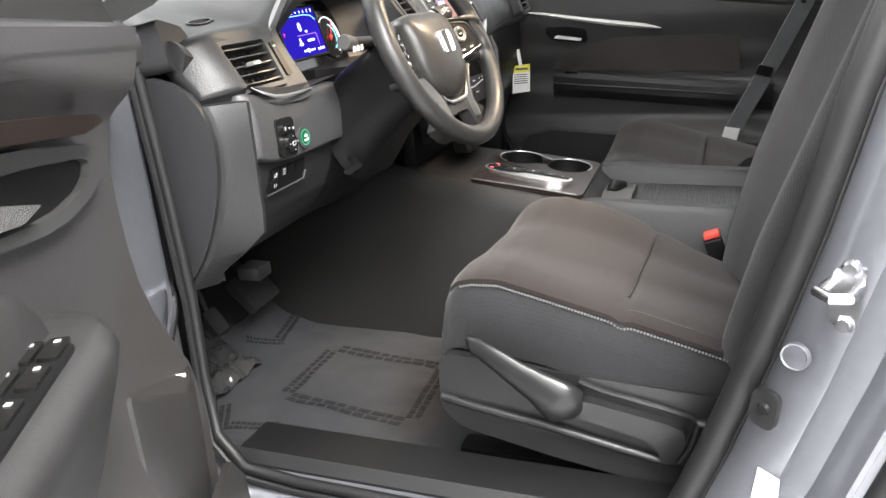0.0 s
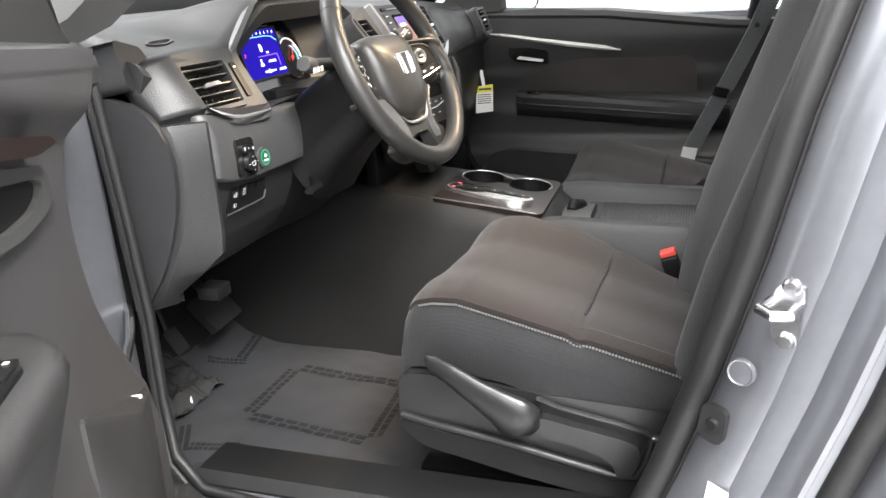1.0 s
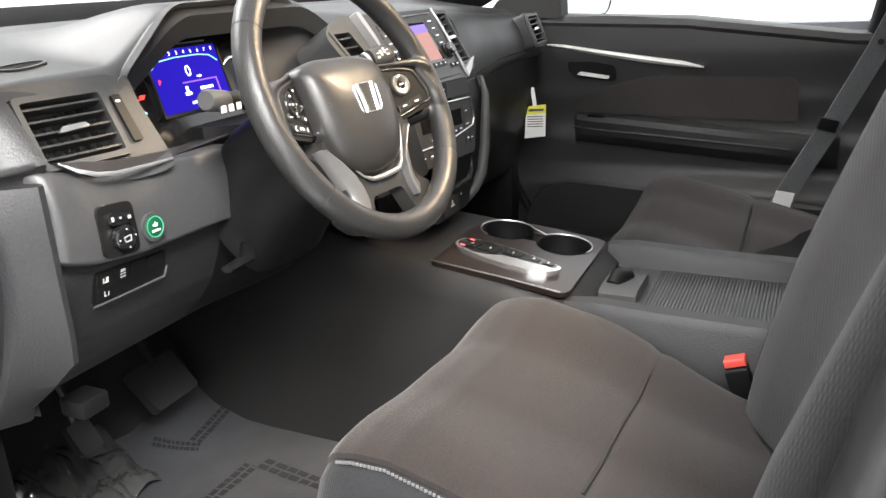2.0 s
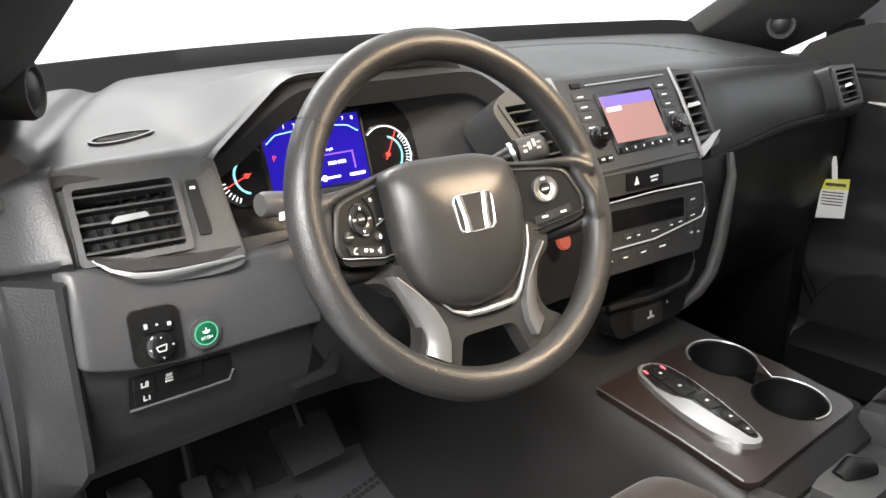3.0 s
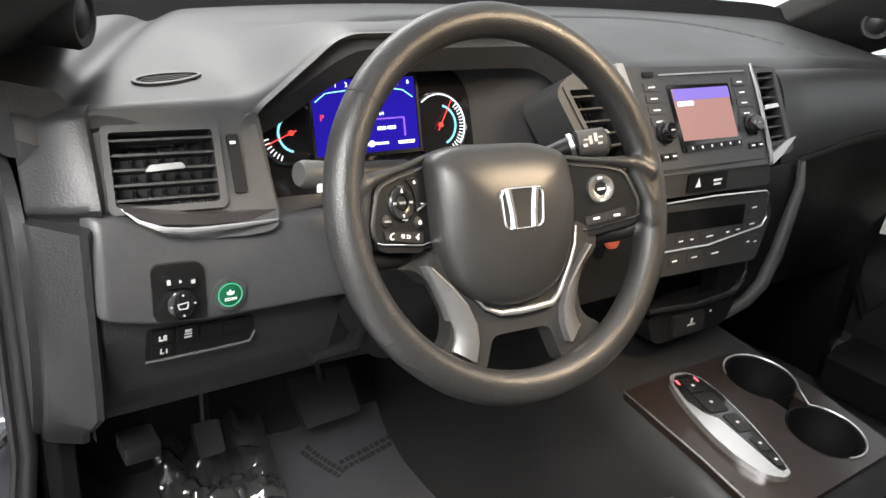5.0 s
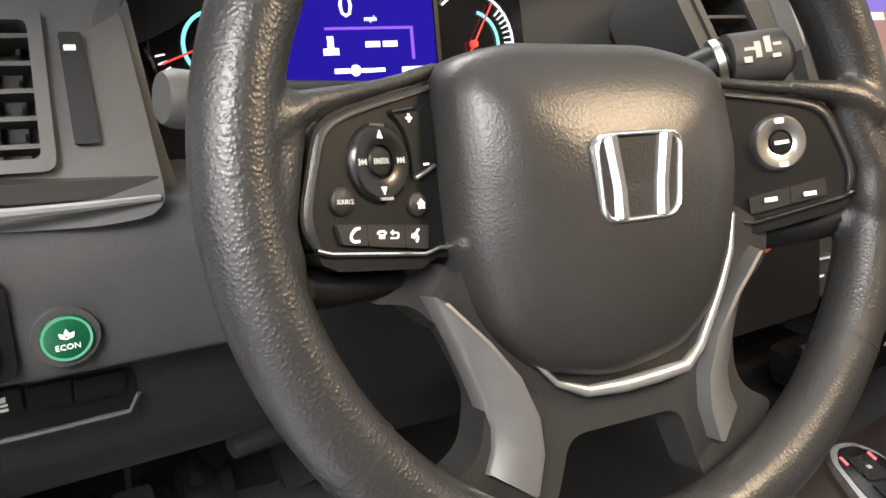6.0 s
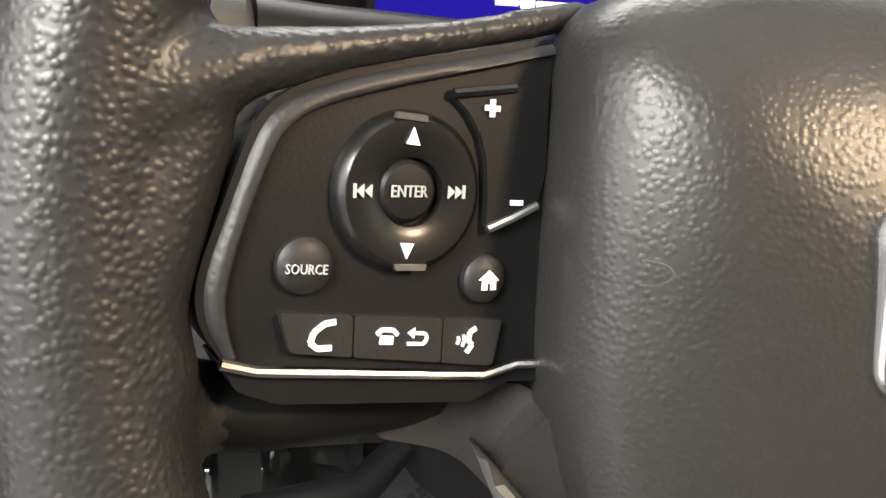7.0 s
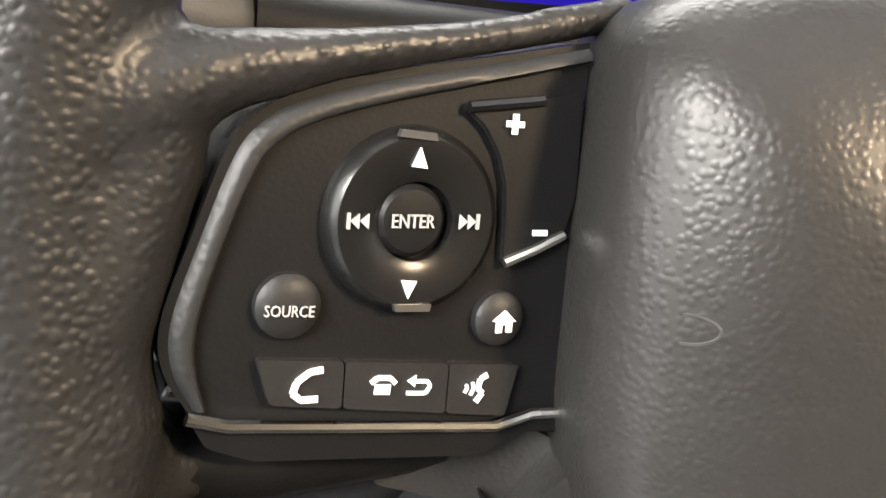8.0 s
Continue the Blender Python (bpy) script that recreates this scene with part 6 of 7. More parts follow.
# ---------------------------------------------------------------- floor, mat and pedals
def floor_mat():
    f = thing("floor_mat", (-0.42, 0.15, 0.472), "dark floor mat under a clear protective film with black print", "floor mat")

    def surf(u, v):
        x = -0.70 + 0.52 * u
        y = -0.16 + 0.72 * v
        z = 0.497 + 0.10 * smooth(0.33, 0.60, y) ** 1.5 + 0.004 * noise.noise((x * 9, y * 9, 3)) + 0.0025 * noise.noise((x * 25, y * 22, 7)) + 0.03 * smooth(-0.64, -0.70, x)
        return x, y, z
    part("film", sheet(surf, 60, 80, (0, 0, -0.012)), M["mat"], f, "slightly wrinkled clear film on dark carpet")

    def at(x, y):
        return V3((x, y, surf((x + 0.70) / 0.52, (y + 0.16) / 0.72)[2] + 0.0012))

    def dashes(p, q, n, w, rows=2):
        p, q = V3((*p, 0)), V3((*q, 0))
        d = (q - p)
        s = V3((-d.y, d.x, 0)).normalized()
        rnd = random.Random(round(p.x * 1000 + q.y * 313))
        out = []
        for r_ in range(rows):
            k = 0.0
            while k < 1:
                ln = rnd.uniform(0.05, 0.11)
                a, b = p + d * k + s * (r_ * w * 1.5), p + d * min(1, k + ln) + s * (r_ * w * 1.5)
                bm = bmesh.new()
                vs = [bm.verts.new(at(*(c + s * o).xy)) for c, o in ((a, 0), (b, 0), (b, w), (a, w))]
                bm.faces.new(vs)
                g = bmesh.ops.extrude_face_region(bm, geom=bm.faces[:])
                bmesh.ops.translate(bm, verts=[v for v in g["geom"] if isinstance(v, bmesh.types.BMVert)], vec=(0, 0, 0.0004))
                out.append(bm)
                k += ln + rnd.uniform(0.012, 0.03)
        return join(*out)
    a, b, c, d = (-0.489, 0.252), (-0.329, 0.245), (-0.352, 0.030), (-0.516, 0.023)
    for p, q in ((a, b), (b, c), (c, d), (d, a)):
        part("print_bar", dashes(p, q, 10, 0.010), M["ink"], f, "unreadable black printed line")
    for p, q in (((-0.31, 0.375), (-0.20, 0.395)), ((-0.31, 0.375), (-0.345, 0.44)), ((-0.62, 0.30), (-0.55, 0.34)), ((-0.62, 0.30), (-0.60, 0.22))):
        part("print_bar", dashes(p, q, 6, 0.008), M["ink"], f, "unreadable black printed line")

    def crumple(u, v):
        x, y = -0.585 + 0.17 * u + 0.02 * v, 0.36 + 0.20 * v
        return x, y, surf((x + 0.70) / 0.52, (y + 0.16) / 0.72)[2] + 0.012 + 0.022 * noise.noise((x * 26, y * 22, 1)) + 0.010 * abs(noise.noise((x * 60, y * 50, 4)))
    part("loose_film", sheet(crumple, 50, 50, (0, 0, -0.001)), M["film"], f, "crumpled shiny clear plastic", 20)
    return f


floor_mat()


def pedals():
    b = thing("brake_pedal", (-0.33, 0.42, 0.58), "black rubber brake pedal on a steel arm", "pedal")
    m = frame_of((-0.330, 0.412, 0.625), (1, 0.0, 0.0), (0, 0.62, 0.78))
    part("pad", prism([(-0.050, 0.035), (-0.042, -0.042), (0.050, -0.040), (0.046, 0.036)], -0.018, 0.0, m, 0.004, 0.008), M["rubber"], b, "ribbed rubber pad")
    part("arm", tube([(-0.33, 0.43, 0.64), (-0.33, 0.49, 0.73), (-0.33, 0.53, 0.86)], 0.009, n=8), M["black"], b)
    g = thing("accelerator_pedal", (-0.135, 0.48, 0.54), "black accelerator pedal with bright edge", "pedal")
    m = frame_of((-0.137, 0.480, 0.575), (1, 0, 0), (0, 0.45, 0.9))
    part("pad", prism([(-0.028, 0.045), (-0.018, -0.045), (0.022, -0.047), (0.022, 0.042)], -0.014, 0.0, m, 0.003, 0.008), M["rubber"], g, "narrow rubber pad")
    part("edge", tube([m @ V3(p) for p in ((-0.028, 0.044, 0.001), (-0.018, -0.044, 0.001))], 0.002, n=6), M["satin"], g)
    part("arm", tube([(-0.135, 0.50, 0.60), (-0.13, 0.55, 0.75), (-0.13, 0.57, 0.88)], 0.008, n=8), M["black"], g)
    p = thing("parking_pedal", (-0.527, 0.36, 0.62), "black parking brake pedal on a bent arm", "pedal")
    m = frame_of((-0.527, 0.360, 0.647), (1, 0, 0), (0, 0.55, 0.85))
    part("pad", prism([(-0.018, 0.022), (-0.017, -0.024), (0.018, -0.024), (0.017, 0.022)], -0.014, 0.0, m, 0.003, 0.006), M["rubber"], p, "small rubber pad")
    part("arm", tube([(-0.527, 0.375, 0.65), (-0.524, 0.39, 0.69), (-0.515, 0.44, 0.78), (-0.50, 0.48, 0.88)], 0.007, n=8), M["black"], p)
    r = thing("release_lever", (-0.66, 0.17, 0.80), "small black bonnet release lever", "lever")
    part("lever", box(-0.675, -0.64, 0.155, 0.19, 0.795, 0.815, 0.004), M["black"], r)
    k = thing("knee_beam", (-0.35, 0.25, 0.84), "dark steering beam and wiring below the dash", "beam")
    part("beam", tube([(-0.68, 0.30, 0.90), (-0.2, 0.30, 0.90), (0.7, 0.30, 0.92)], 0.03, n=10), M["black"], k)
    part("column_shaft", tube([(-0.39, 0.16, 0.98), (-0.37, 0.36, 0.80), (-0.36, 0.55, 0.66)], 0.022, n=12), M["black"], k)
    part("loom", tube([(-0.50, 0.24, 0.87), (-0.46, 0.26, 0.84), (-0.42, 0.25, 0.86), (-0.38, 0.27, 0.83)], 0.009, n=8), M["rubber"], k)
    return b


pedals()

# ---------------------------------------------------------------- driver's door, standing open
DA = radians(27)
DD, DN, DP = V3((-math.cos(DA), -math.sin(DA), 0)), V3((math.sin(DA), -math.cos(DA), 0)), V3((-0.862, 0.145, 0))
DM = Matrix(((DD.x, 0, DN.x, DP.x), (DD.y, 0, DN.y, DP.y), (0, 1, 0, 0), (0, 0, 0, 1)))


def driver_door():
    d = thing("driver_door", (-1.2, -0.03, 0.4), "open driver's door with dark grained inner panel", "car door")
    shell = [(0.03, 1.12), (0.05, 0.95), (0.03, 0.70), (0.06, 0.45), (0.12, 0.38), (0.98, 0.38), (1.02, 0.60), (1.02, 1.02), (0.98, 1.10)]
    part("outer_skin", prism(shell, -0.16, -0.03, DM, 0.01, 0.03), M["paint"], d, "silver-blue painted outer skin")

    edge = ((0.45, -0.03), (0.62, -0.03), (0.769, -0.03), (0.82, 0.014), (0.872, 0.059), (0.92, 0.088), (0.959, 0.100), (1.00, 0.106), (1.044, 0.104), (1.077, 0.078), (1.105, 0.048), (1.134, 0.010), (1.17, -0.010))

    def front(z):
        for (z0, s0), (z1, s1) in zip(edge, edge[1:]):
            if z <= z1:
                return s0 + (s1 - s0) * max(0, z - z0) / (z1 - z0)
        return edge[-1][1]

    def panel(u, v):
        z = 0.45 + 0.71 * v
        s0 = front(z)
        s = s0 + (1.0 - s0) * u ** 1.6
        m = 0.022 * smooth(1.078, 1.115, z - 0.10 * s + 0.012) + 0.012 * smooth(0.80, 0.70, z)
        m -= 0.03 * smooth(0.035, 0.0, s - s0) ** 2
        return DM @ V3((s, z + 0.07 * max(0, s) * smooth(1.0, 1.16, z), m))
    # panel colour includes the extra light on the open door
    part("inner_panel", sheet(panel, 70, 90, -DN * 0.03), M["door_lit"], d, "dark grained inner door panel", 60)
    rail = [[DM @ V3((s, z + 0.075 * s, m * k)) for z, m in ((1.125, 0.020), (1.140, 0.0225), (1.152, 0.020), (1.162, 0.010), (1.168, -0.01), (1.165, -0.06), (1.10, -0.06))] for s, k in ((-0.015, 0.3), (-0.005, 0.7), (0.015, 1.0), (0.1, 1.0), (0.5, 1.0), (1.0, 1.0))]
    part("top_rail", loft(rail), M["door"], d, "padded dark window sill", 60)
    part("mirror_corner", prism([(-0.02, 1.15), (0.035, 1.186), (0.062, 1.219), (0.10, 1.30), (0.15, 1.36), (0.42, 1.36), (0.46, 1.18)], -0.06, -0.004, DM, 0.008, 0.012), M["pillar"], d, "dark mirror corner trim")
    part("window_frame", tube([DM @ V3(p) for p in ((0.0, 1.16, -0.03), (0.03, 1.30, -0.04), (0.20, 1.47, -0.07), (0.45, 1.55, -0.09), (0.90, 1.55, -0.10), (1.0, 1.16, -0.03))], 0.02, n=10), M["black"], d, "black window frame")
    part("trim_strip", prism([(0.222, 1.101), (0.235, 1.109), (0.313, 1.1215), (0.376, 1.130), (0.62, 1.163), (0.62, 1.152), (0.384, 1.117), (0.272, 1.100)], -0.01, 0.030, DM, 0.004, 0.005), M["console"], d, "dark brown trim strip")
    rec = rounded([(0.182, 1.070), (0.190, 1.054), (0.221, 1.042), (0.282, 1.038), (0.338, 1.043), (0.56, 1.083), (0.56, 1.135), (0.332, 1.104), (0.266, 1.091), (0.205, 1.081)], 0.012)
    inn = [(0.37 + (x - 0.37) * 0.82, 1.072 + (z - 1.072) * 0.62 + 0.018 * (x - 0.33)) for x, z in rec]
    hd = part("handle_recess", ringplate(rec, inn, -0.014, 0.010, DM), M["trim"], d, "grey handle surround")
    # flat black plate gives the hollow's shade; the panel behind isn't cut
    part("recess_plate", prism(inn, -0.012, 0.0030, DM, 0), M["black"], hd, "flat black plate standing in for the shaded handle hollow")
    part("door_handle", prism([(0.350, 1.069), (0.385, 1.066), (0.50, 1.085), (0.50, 1.099), (0.42, 1.088)], 0.0, 0.018, DM, 0.006, 0.006), M["bright"], hd, "bright chrome pull handle")
    ar = [[DM @ V3((s, z, m)) for z, m in ((0.80, -0.01), (0.88, 0.026 * k), (0.945, 0.050 * k), (0.966, 0.056 * k), (0.977, 0.052 * k), (0.983, 0.040 * k), (0.984, -0.01))] for s, k in ((0.330, 0.05), (0.333, 0.4), (0.342, 0.7), (0.360, 0.9), (0.39, 1.0), (0.50, 1.0), (0.98, 0.95))]
    arm = part("armrest", loft(ar), M["door"], d, "padded black armrest", 60)
    sm = Matrix(((DD.x, DN.x, 0, 0), (DD.y, DN.y, 0, 0), (0, 0, 1, 0), (0, 0, 0, 1)))
    sm.translation = DM @ V3((0.440, 0.984, 0.018))
    pl = part("switch_plate", prism([(-0.055, -0.020), (0.20, -0.024), (0.20, 0.020), (-0.045, 0.018)], -0.006, 0.002, sm, 0.0015, 0.010), M["black"], arm, "black window switch plate")
    for x, y in ((-0.034, 0.007), (-0.031, -0.009), (0.004, 0.007), (0.008, -0.010), (0.046, 0.006), (0.050, -0.010)):
        b_ = part("window_switch", prism([(x - 0.015, y - 0.0065), (x + 0.015, y - 0.0065), (x + 0.015, y + 0.0065), (x - 0.015, y + 0.0065)], 0.002, 0.005, sm, 0.002, 0.003), M["semi"], pl)
        part("switch_mark", bars([(x - 0.010, x - 0.006, y - 0.002, y + 0.002)], 0.0053, sm), M["dimwhite"], b_)
    part("upper_pull", loft([[DM @ V3((s, z, m)) for z, m in ((0.980, -0.02), (1.030 * k, -0.02), (1.030 * k, 0.0), (1.022 * k, 0.006), (0.982, 0.010))] for s, k in ((0.37, 0.975), (0.385, 0.99), (0.41, 1.0), (0.9, 1.02))]), M["door"], arm)
    plan = ((0.235, 0.852, -0.012), (0.228, 0.849, 0.004), (0.215, 0.842, 0.010), (0.125, 0.796, 0.022), (0.105, 0.787, 0.022), (0.030, 0.772, 0.012), (-0.012, 0.768, -0.005), (0.05, 0.785, -0.02), (0.19, 0.845, -0.02))
    pk = part("pocket_box", loft([[DM @ V3((s + q * (0.12 - s), z * (1 - f) + 0.60 * f - q * 0.02, m - q * 0.01)) for s, z, m in plan] for f, q in ((1.0, 0.10), (0.5, 0.02), (0.03, 0.0), (0.01, 0.01), (0.0, 0.05))]), M["door"], d, "black bin at the door's foot", 35)
    part("warning_lamp", box(0.058, 0.084, 0.774, 0.7835, 0.000, 0.012, 0.001, DM), M["white"], pk, "small white lamp")
    part("map_pocket", loft([[DM @ V3((s, z, m)) for z, m in ((0.46, 0.0), (0.50, 0.05), (0.66 + dz, 0.045), (0.66 + dz, 0.035), (0.52, 0.02))] for s, dz in ((0.0, -0.06), (0.06, 0.0), (0.2, 0.02), (0.9, 0.02))]), M["door"], d, "black door pocket")
    part("check_strap", tube([(-0.752, 0.246, 0.817), (-0.770, 0.228, 0.811), (-0.82, 0.19, 0.80), (-0.88, 0.15, 0.80)], 0.006, n=8), M["steel"], d, "door check arm")
    part("speaker_grille", lathe([(0.0005, 0.004), (0.07, 0.004), (0.078, 0.0), (0.0005, 0.0)], DM @ Matrix.Translation((0.30, 0.62, 0.012)), 32), M["black"], d)
    return d


driver_door()


# ---------------------------------------------------------------- passenger door
PM = Matrix(((0, 0, -1, 0.83), (-1, 0, 0, 0), (0, 1, 0, 0), (0, 0, 0, 1)))


def passenger_door():
    d = thing("passenger_door", (0.85, -0.1, 0.45), "closed passenger door with dark panel and silver trim", "car door")
    P_ = lambda y, z, m=0.0: V3((0.83 - m, y, z))

    def panel(u, v):
        y = 0.36 - 1.26 * u
        top = 1.106 - 0.05 * smooth(0.0, -0.6, y)
        z = 0.47 + (top - 0.47) * v
        m = 0.016 * smooth(0.93, 1.03, z) + 0.03 * smooth(0.74, 0.68, z) - 0.01 * smooth(0.80, 0.84, z) * smooth(0.92, 0.86, z)
        return P_(y, z, m)
    part("inner_panel", sheet(panel, 60, 60, (0.03, 0, 0)), M["door"], d, "dark grained inner door panel")
    part("outer_skin", box(0.90, 0.96, -0.90, 0.36, 0.36, 1.08, 0.02), M["paint"], d)
    part("top_rail", loft([[(0.82, y, z - 0.03), (0.808, y, z - 0.012), (0.812, y, z + 0.002), (0.83, y, z + 0.006), (0.93, y, z + 0.004), (0.93, y, z - 0.04)] for y, z in ((0.34, 1.115), (0.10, 1.105), (-0.2, 1.094), (-0.54, 1.056), (-0.9, 1.04))]), M["door"], d, "padded window sill")
    tr = [(0.135, 1.040), (0.10, 1.036), (0.0, 1.020), (-0.10, 1.005), (-0.20, 0.992), (-0.246, 0.985)]
    part("silver_trim", loft([[P_(y, z - h, 0.006), P_(y, z - h * 0.8, 0.019), P_(y, z, 0.025), P_(y, z + h * 0.6, 0.022), P_(y, z + h, 0.010), P_(y, z + h, 0.006)] for (y, z), h in zip(tr, (0.002, 0.006, 0.008, 0.009, 0.008, 0.001))]), M["lightsilver"], d, "curved satin silver trim strip")
    h = rounded([(-0.080, 1.008), (0.036, 0.988), (0.040, 0.950), (-0.060, 0.958), (-0.084, 0.978)], 0.012)
    hd = part("handle_recess", prism([(x, z) for x, z in h], 0.0, 0.012, PM, 0.002), M["gloss"], d, "black handle bowl")
    part("door_handle", prism([(-0.058, 0.966), (0.022, 0.956), (0.024, 0.963), (-0.05, 0.974)], 0.012, 0.020, PM, 0.003, 0.004), M["lightsilver"], hd, "chrome pull handle")
    # cloth insert and armrest
    ins = [(-0.066, 0.874), (-0.058, 0.890), (-0.03, 0.912), (0.02, 0.934), (0.08, 0.953), (0.16, 0.970), (0.25, 0.980), (0.36, 0.982), (0.43, 0.972), (0.455, 0.945), (0.46, 0.86), (0.2, 0.866), (-0.03, 0.870)]
    part("cloth_insert", prism(ins, -0.01, 0.004, PM, 0.003, 0.01), M["doorcloth"], d, "brown-grey cloth door insert")
    ar = [[P_(y, z, m) for z, m in ((zt - 0.075, 0.0), (zt - 0.070, 0.03 * k), (zt - 0.045, 0.058 * k), (zt - 0.012, 0.062 * k), (zt, 0.05 * k), (zt, 0.0))] for y, zt, k in ((0.064, 0.868, 0.1), (0.055, 0.872, 0.7), (0.03, 0.872, 1), (-0.1, 0.862, 1), (-0.3, 0.845, 1), (-0.50, 0.830, 0.9), (-0.55, 0.828, 0.3))]
    part("armrest", loft(ar), M["door"], d, "padded black armrest")
    part("arm_line", tube([P_(y, z, m) for y, z, m in ((0.055, 0.842, 0.05), (0.0, 0.838, 0.064), (-0.2, 0.825, 0.064), (-0.45, 0.805, 0.058))], 0.003, n=6), M["vinyl"], d)
    part("arm_switch", box(0.775, 0.79, -0.02, 0.02, 0.868, 0.874, 0.002), M["gloss"], d)
    pk = [[P_(y, z, m) for z, m in ((0.50, 0.0), (0.52, 0.06), (zt, 0.075), (zt + 0.008, 0.066), (zt, 0.055), (zt - 0.05, 0.05), (0.53, 0.03))] for y, zt in ((0.18, 0.56), (0.165, 0.63), (0.13, 0.68), (0.06, 0.705), (-0.1, 0.695), (-0.6, 0.67))]
    part("map_pocket", loft(pk), M["door"], d, "black door pocket")
    part("mirror_corner", loft([[(0.80, y0, z), (0.86, y0, z), (0.86, y1, z), (0.80, y1, z)] for y0, y1, z in ((0.30, 0.095, 1.105), (0.262, 0.097, 1.150), (0.19, 0.099, 1.180), (0.135, 0.104, 1.192))]), M["pillar"], d, "dark mirror corner trim")
    part("window_frame", tube([(0.83, 0.22, 1.24), (0.80, 0.05, 1.36), (0.74, -0.25, 1.49), (0.72, -0.6, 1.52), (0.79, -0.62, 1.2), (0.83, -0.60, 1.06)], 0.022, n=10), M["black"], d, "black window frame")
    return d


passenger_door()


def side_mirror():
    m = thing("side_mirror", (1.0, 0.15, 1.12), "black-cased passenger side mirror reflecting the bright studio", "side mirror")
    # glass faces rearwards, case bulges forwards
    f = frame_of((1.0, 0.095, 1.160), (0.866, -0.5, 0), (0, 0, 1))
    o = rounded([(-0.100, 0.075), (-0.104, -0.050), (-0.035, -0.066), (0.090, -0.058), (0.104, -0.02), (0.102, 0.072)], 0.025, 6)
    part("glass", prism(o, -0.004, 0.0, f, 0.001), M["glassm"], m, "bright mirror glass")
    rings = [[f @ V3((x * k, y * k, w)) for x, y in o] for k, w in ((1.03, 0.004), (1.07, 0.0), (1.10, -0.03), (1.0, -0.075), (0.7, -0.10))]
    part("case", loft(rings, True, False), M["gloss"], m, "black mirror case")
    part("foot", loft([[(0.84, 0.25, z), (0.825, 0.205, z), (0.925, 0.142, z), (0.97, 0.22, z)] for z in (1.10, 1.112, 1.18, 1.24, 1.25)]), M["gloss"], m)
    return m


side_mirror()


# ---------------------------------------------------------------- belts, buckles, tag, pillar fittings
def buckle(x, y, z, lean, label):
    b = thing("seat_belt_buckle", (x, y, z - 0.08), label, "belt buckle", "seat belt buckles")
    m = frame_of((x, y, z), (1, 0, 0), (0, 0.25 + lean, 1))
    part("case", prism([(-0.029, 0.0), (-0.025, -0.085), (0.025, -0.085), (0.029, 0.0)], -0.014, 0.014, m, 0.003, 0.005), M["black"], b, "black buckle case")
    part("release", prism([(-0.026, 0.001), (-0.026, 0.012), (0.026, 0.012), (0.026, 0.001)], -0.012, 0.014, m, 0.002, 0.003), M["red"], b, "red release button")
    part("stalk", box(-0.012, 0.012, -0.19, -0.085, -0.004, 0.004, 0.002, m), M["black"], b)


buckle(-0.165, -0.435, 0.722, 0.1, "black belt buckle with red button beside the driver's seat")
buckle(0.175, -0.420, 0.728, 0.1, "black belt buckle with red button beside the passenger seat")


def strip(pts, width, across, thick=0.0014):
    a = V3(across).normalized()
    rings = []
    for i, p in enumerate(pts):
        t = (V3(pts[min(i + 1, len(pts) - 1)]) - V3(pts[max(i - 1, 0)])).normalized()
        n_ = t.cross(a).normalized() * thick
        rings.append([V3(p) - a * width / 2 - n_, V3(p) + a * width / 2 - n_, V3(p) + a * width / 2 + n_, V3(p) - a * width / 2 + n_])
    return loft(rings)


def passenger_belt():
    b = thing("seat_belt", (0.68, -0.5, 0.65), "grey seat belt hanging beside the passenger seat", "seat belt")
    part("webbing", strip([(0.735, -0.70, 1.30), (0.715, -0.655, 1.18), (0.695, -0.60, 1.04), (0.675, -0.535, 0.90), (0.665, -0.48, 0.79), (0.66, -0.43, 0.68)], 0.046, (0.35, -1, -0.2)), M["belt"], b, "grey webbing strap")
    part("tongue", box(-0.020, 0.020, -0.014, 0.012, -0.005, 0.005, 0.003, frame_of((0.668, -0.520, 0.885), (0.35, -1, -0.3), (0, -0.4, 1))), M["black"], b)
    part("stop_button", lathe([(0.0005, 0), (0.007, 0), (0.006, 0.004), (0.0005, 0.005)], frame_of((0.69, -0.60, 1.05), (0, -1, 0), (0, 0, 1)), 14), M["black"], b)
    part("label", prism([(-0.020, -0.018), (0.020, -0.018), (0.020, 0.018), (-0.020, 0.018)], 0.003, 0.004, frame_of((0.655, -0.447, 0.722), (0.35, -1, -0.2), (0, -0.35, 1)), 0), M["paper"], b, "white fabric label")
    return b


passenger_belt()


def hang_tag():
    t = thing("hang_tag", (0.69, 0.15, 0.83), "white paper tag with yellow header hanging from the dash", "paper tag")
    m = frame_of((0.695, 0.1285, 0.868), (0.35, -1, 0), (0, 0.05, 1))
    part("card", prism([(-0.027, -0.042), (0.024, -0.038), (0.026, 0.040), (-0.022, 0.036)], -0.0005, 0.0005, m, 0), M["paper"], t, "white card with unreadable lines")
    part("header", prism([(-0.0225, 0.016), (0.0255, 0.019), (0.026, 0.040), (-0.022, 0.036)], 0.0005, 0.0011, m, 0), M["yellow"], t, "yellow header")
    part("header_bar", bars([(-0.016, 0.020, 0.024, 0.030)], 0.0012, m, 0.0003), M["dash_low"], t)
    part("text_bars", bars([(-0.020, 0.018, y, y + 0.0022) for y in (0.010, 0.004, -0.002, -0.008, -0.014)], 0.0007, m, 0.0003), M["trim"], t)
    part("strap", strip([(0.695, 0.137, 0.950), (0.695, 0.133, 0.930), (0.695, 0.130, 0.908), (0.695, 0.1285, 0.902)], 0.010, (0.35, -1, 0), 0.0006), M["paper"], t, "white paper loop")
    return t


hang_tag()


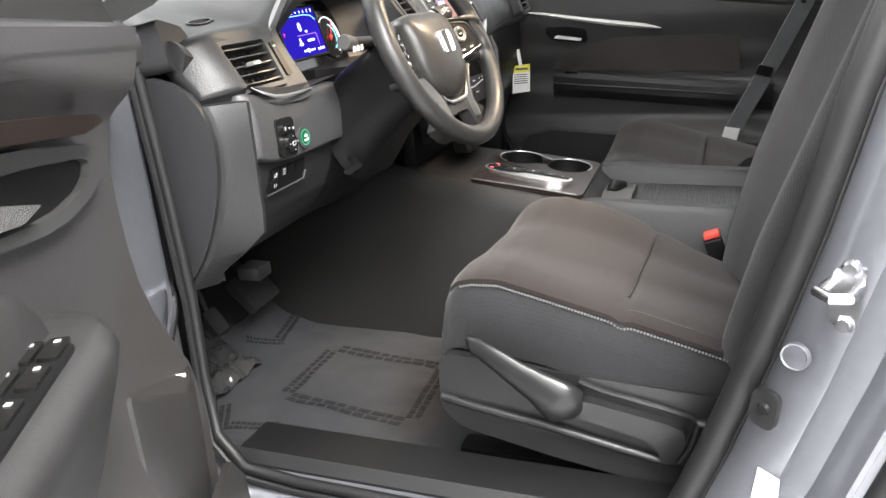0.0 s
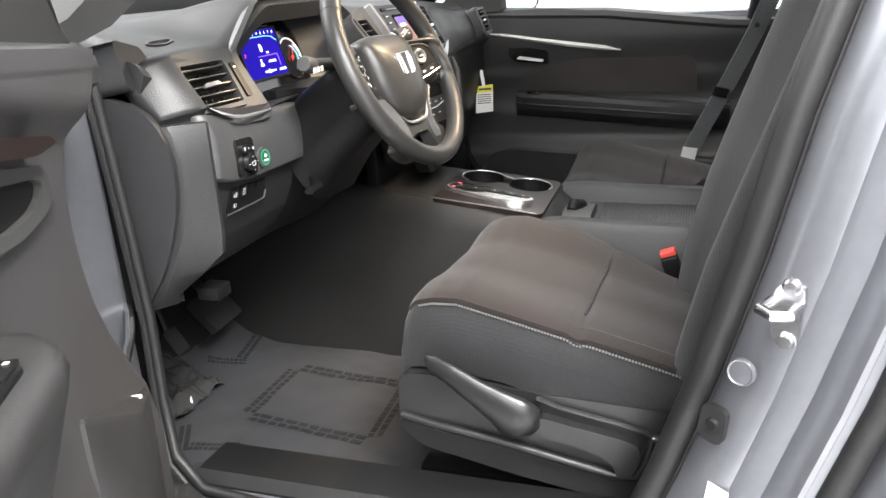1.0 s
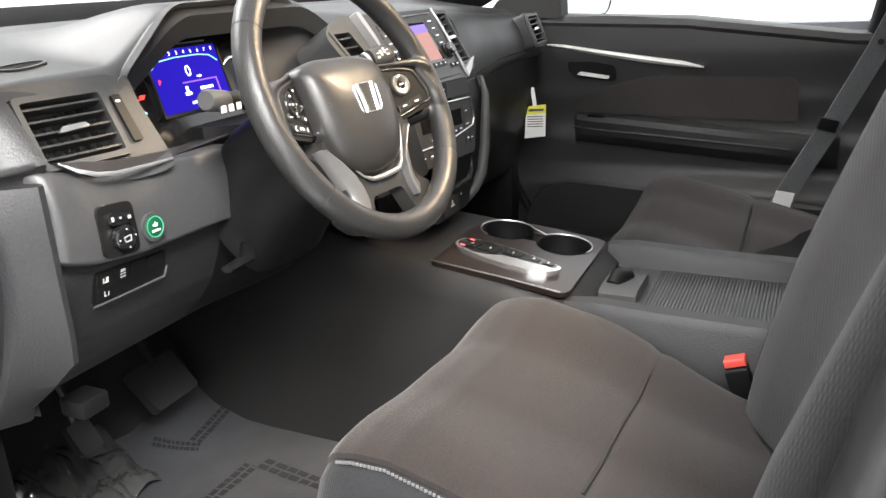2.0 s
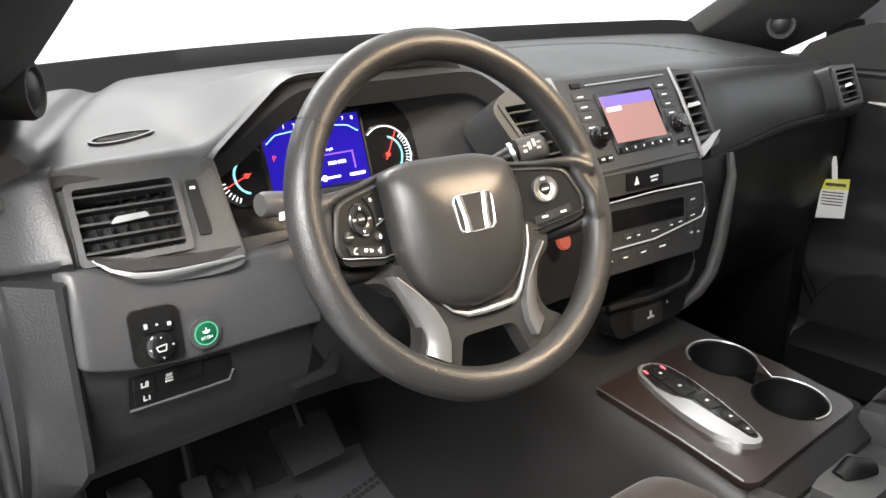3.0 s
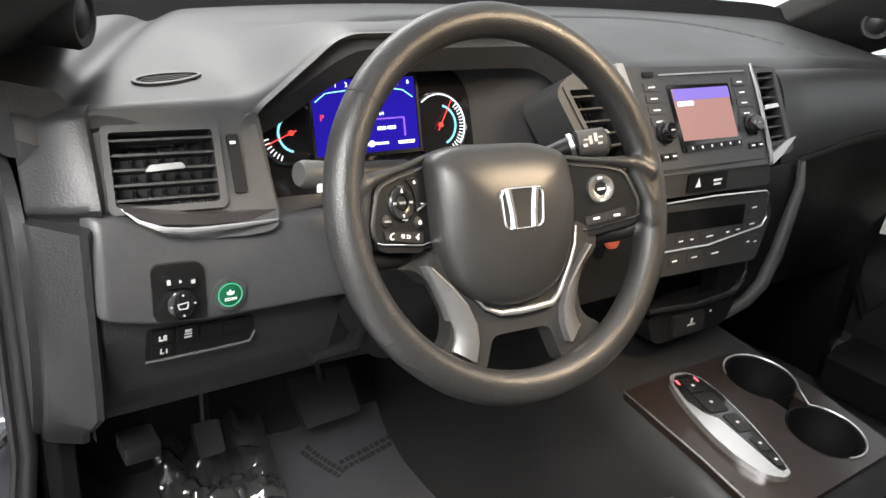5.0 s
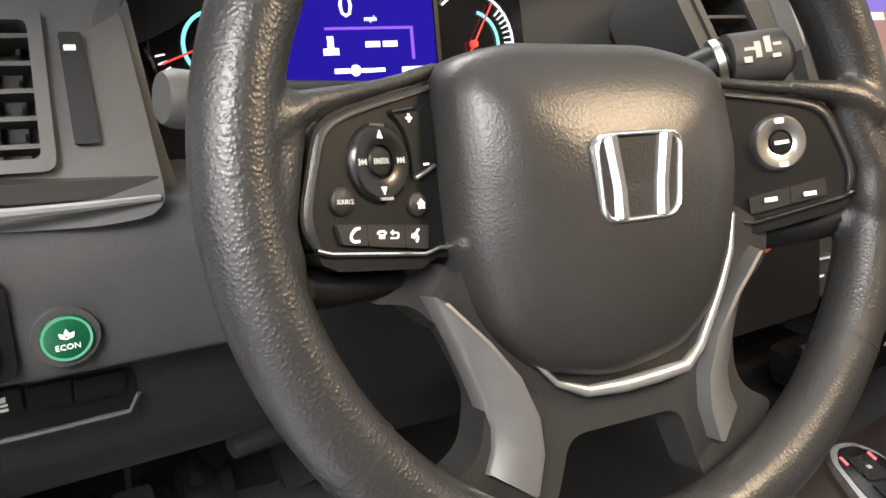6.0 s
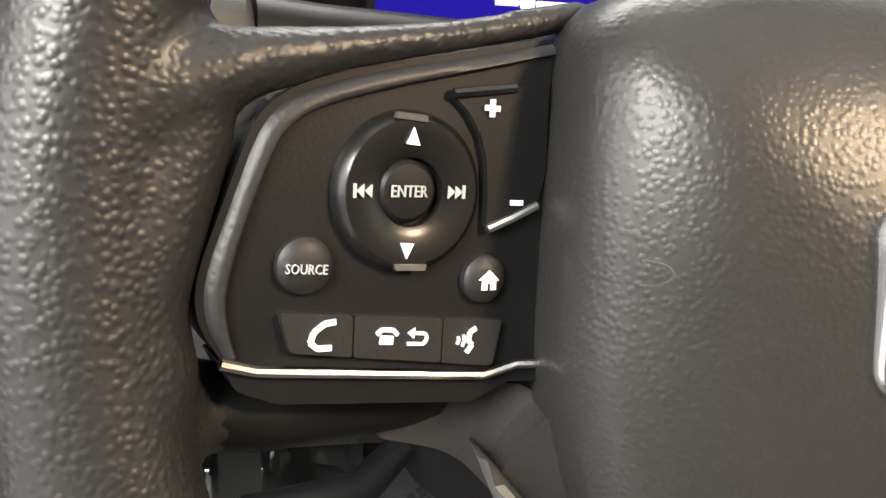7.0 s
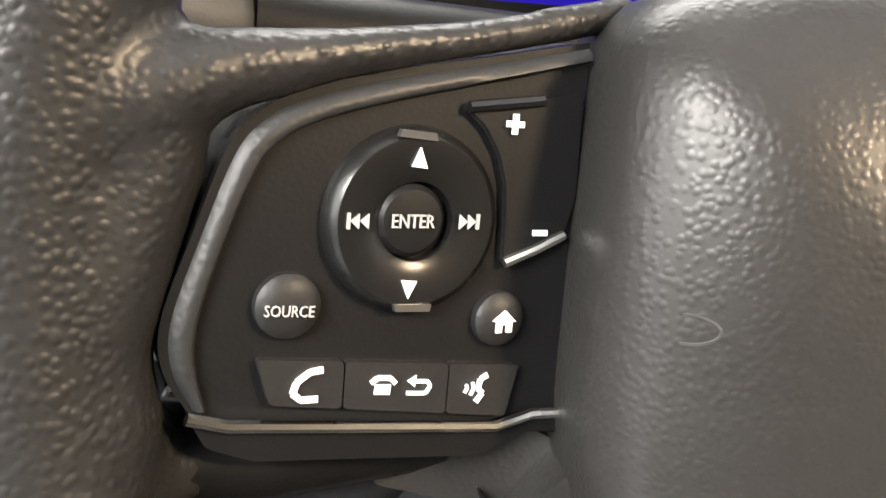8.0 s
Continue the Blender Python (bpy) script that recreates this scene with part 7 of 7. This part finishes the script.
def pillar_fittings():
    s = thing("door_striker", (-0.869, -0.552, 0.89), "bright zinc door striker bolted to the pillar", "door striker")
    f = frame_of((-0.8555, -0.559, 0.914), (-0.35, -0.9, 0), (0, -0.15, 1))
    part("plate", prism([(-0.010, -0.026), (0.014, -0.030), (0.016, 0.030), (-0.010, 0.026)], -0.002, 0.004, f, 0.002, 0.008), M["steel"], s)
    part("loop", tube([f @ V3(p) for p in ((-0.012, 0.010, 0.0), (-0.014, 0.010, 0.030), (0.000, 0.010, 0.040), (0.012, 0.010, 0.034), (0.012, 0.010, 0.0))], 0.005, n=10), M["steel"], s, "steel striker loop")
    for y in (-0.024, 0.026):
        part("bolt", lathe([(0.0005, 0.010), (0.006, 0.010), (0.008, 0.006), (0.009, 0.003), (0.0005, 0.003)], f @ Matrix.Translation((0.004, y, 0)), 10), M["steel"], s)
    p = thing("blanking_plug", (-0.835, -0.53, 0.84), "round grey plug in the door pillar", "plug")
    part("plug", lathe([(0.0005, 0.003), (0.011, 0.0015), (0.0125, 0.0025), (0.0135, 0.001), (0.0135, -0.004), (0.0005, -0.004)], frame_of((-0.836, -0.527, 0.842), (-0.45, -0.88, 0), (0, -0.2, 1)), 28), M["paint"], p)
    l = thing("door_switch", (-0.83, -0.51, 0.77), "black rubber door contact switch on the pillar", "switch")
    lm = frame_of((-0.832, -0.507, 0.783), (-0.45, -0.88, 0), (0, -0.22, 1))
    part("boot", prism(rounded([(-0.013, 0.020), (-0.015, -0.017), (0.011, -0.022), (0.014, 0.017)], 0.010), -0.002, 0.006, lm, 0.003), M["seal"], l)
    part("button", lathe([(0.0005, 0.010), (0.005, 0.010), (0.007, 0.006), (0.0005, 0.005)], lm, 16), M["black"], l)
    k = thing("warning_sticker", (-0.84, -0.49, 0.66), "pale yellow and white sticker on the pillar", "sticker")
    km = frame_of((-0.8395, -0.508, 0.682), (-0.45, -0.88, 0), (0, -0.28, 1))
    part("sheet", prism([(-0.012, -0.040), (0.020, -0.040), (0.016, 0.030), (-0.006, 0.034)], 0.001, 0.002, km, 0), M["paper"], k)
    part("band", bars([(-0.008, 0.014, -0.030, 0.0)], 0.0022, km, 0.0003), M["yellow"], k)
    return s


pillar_fittings()
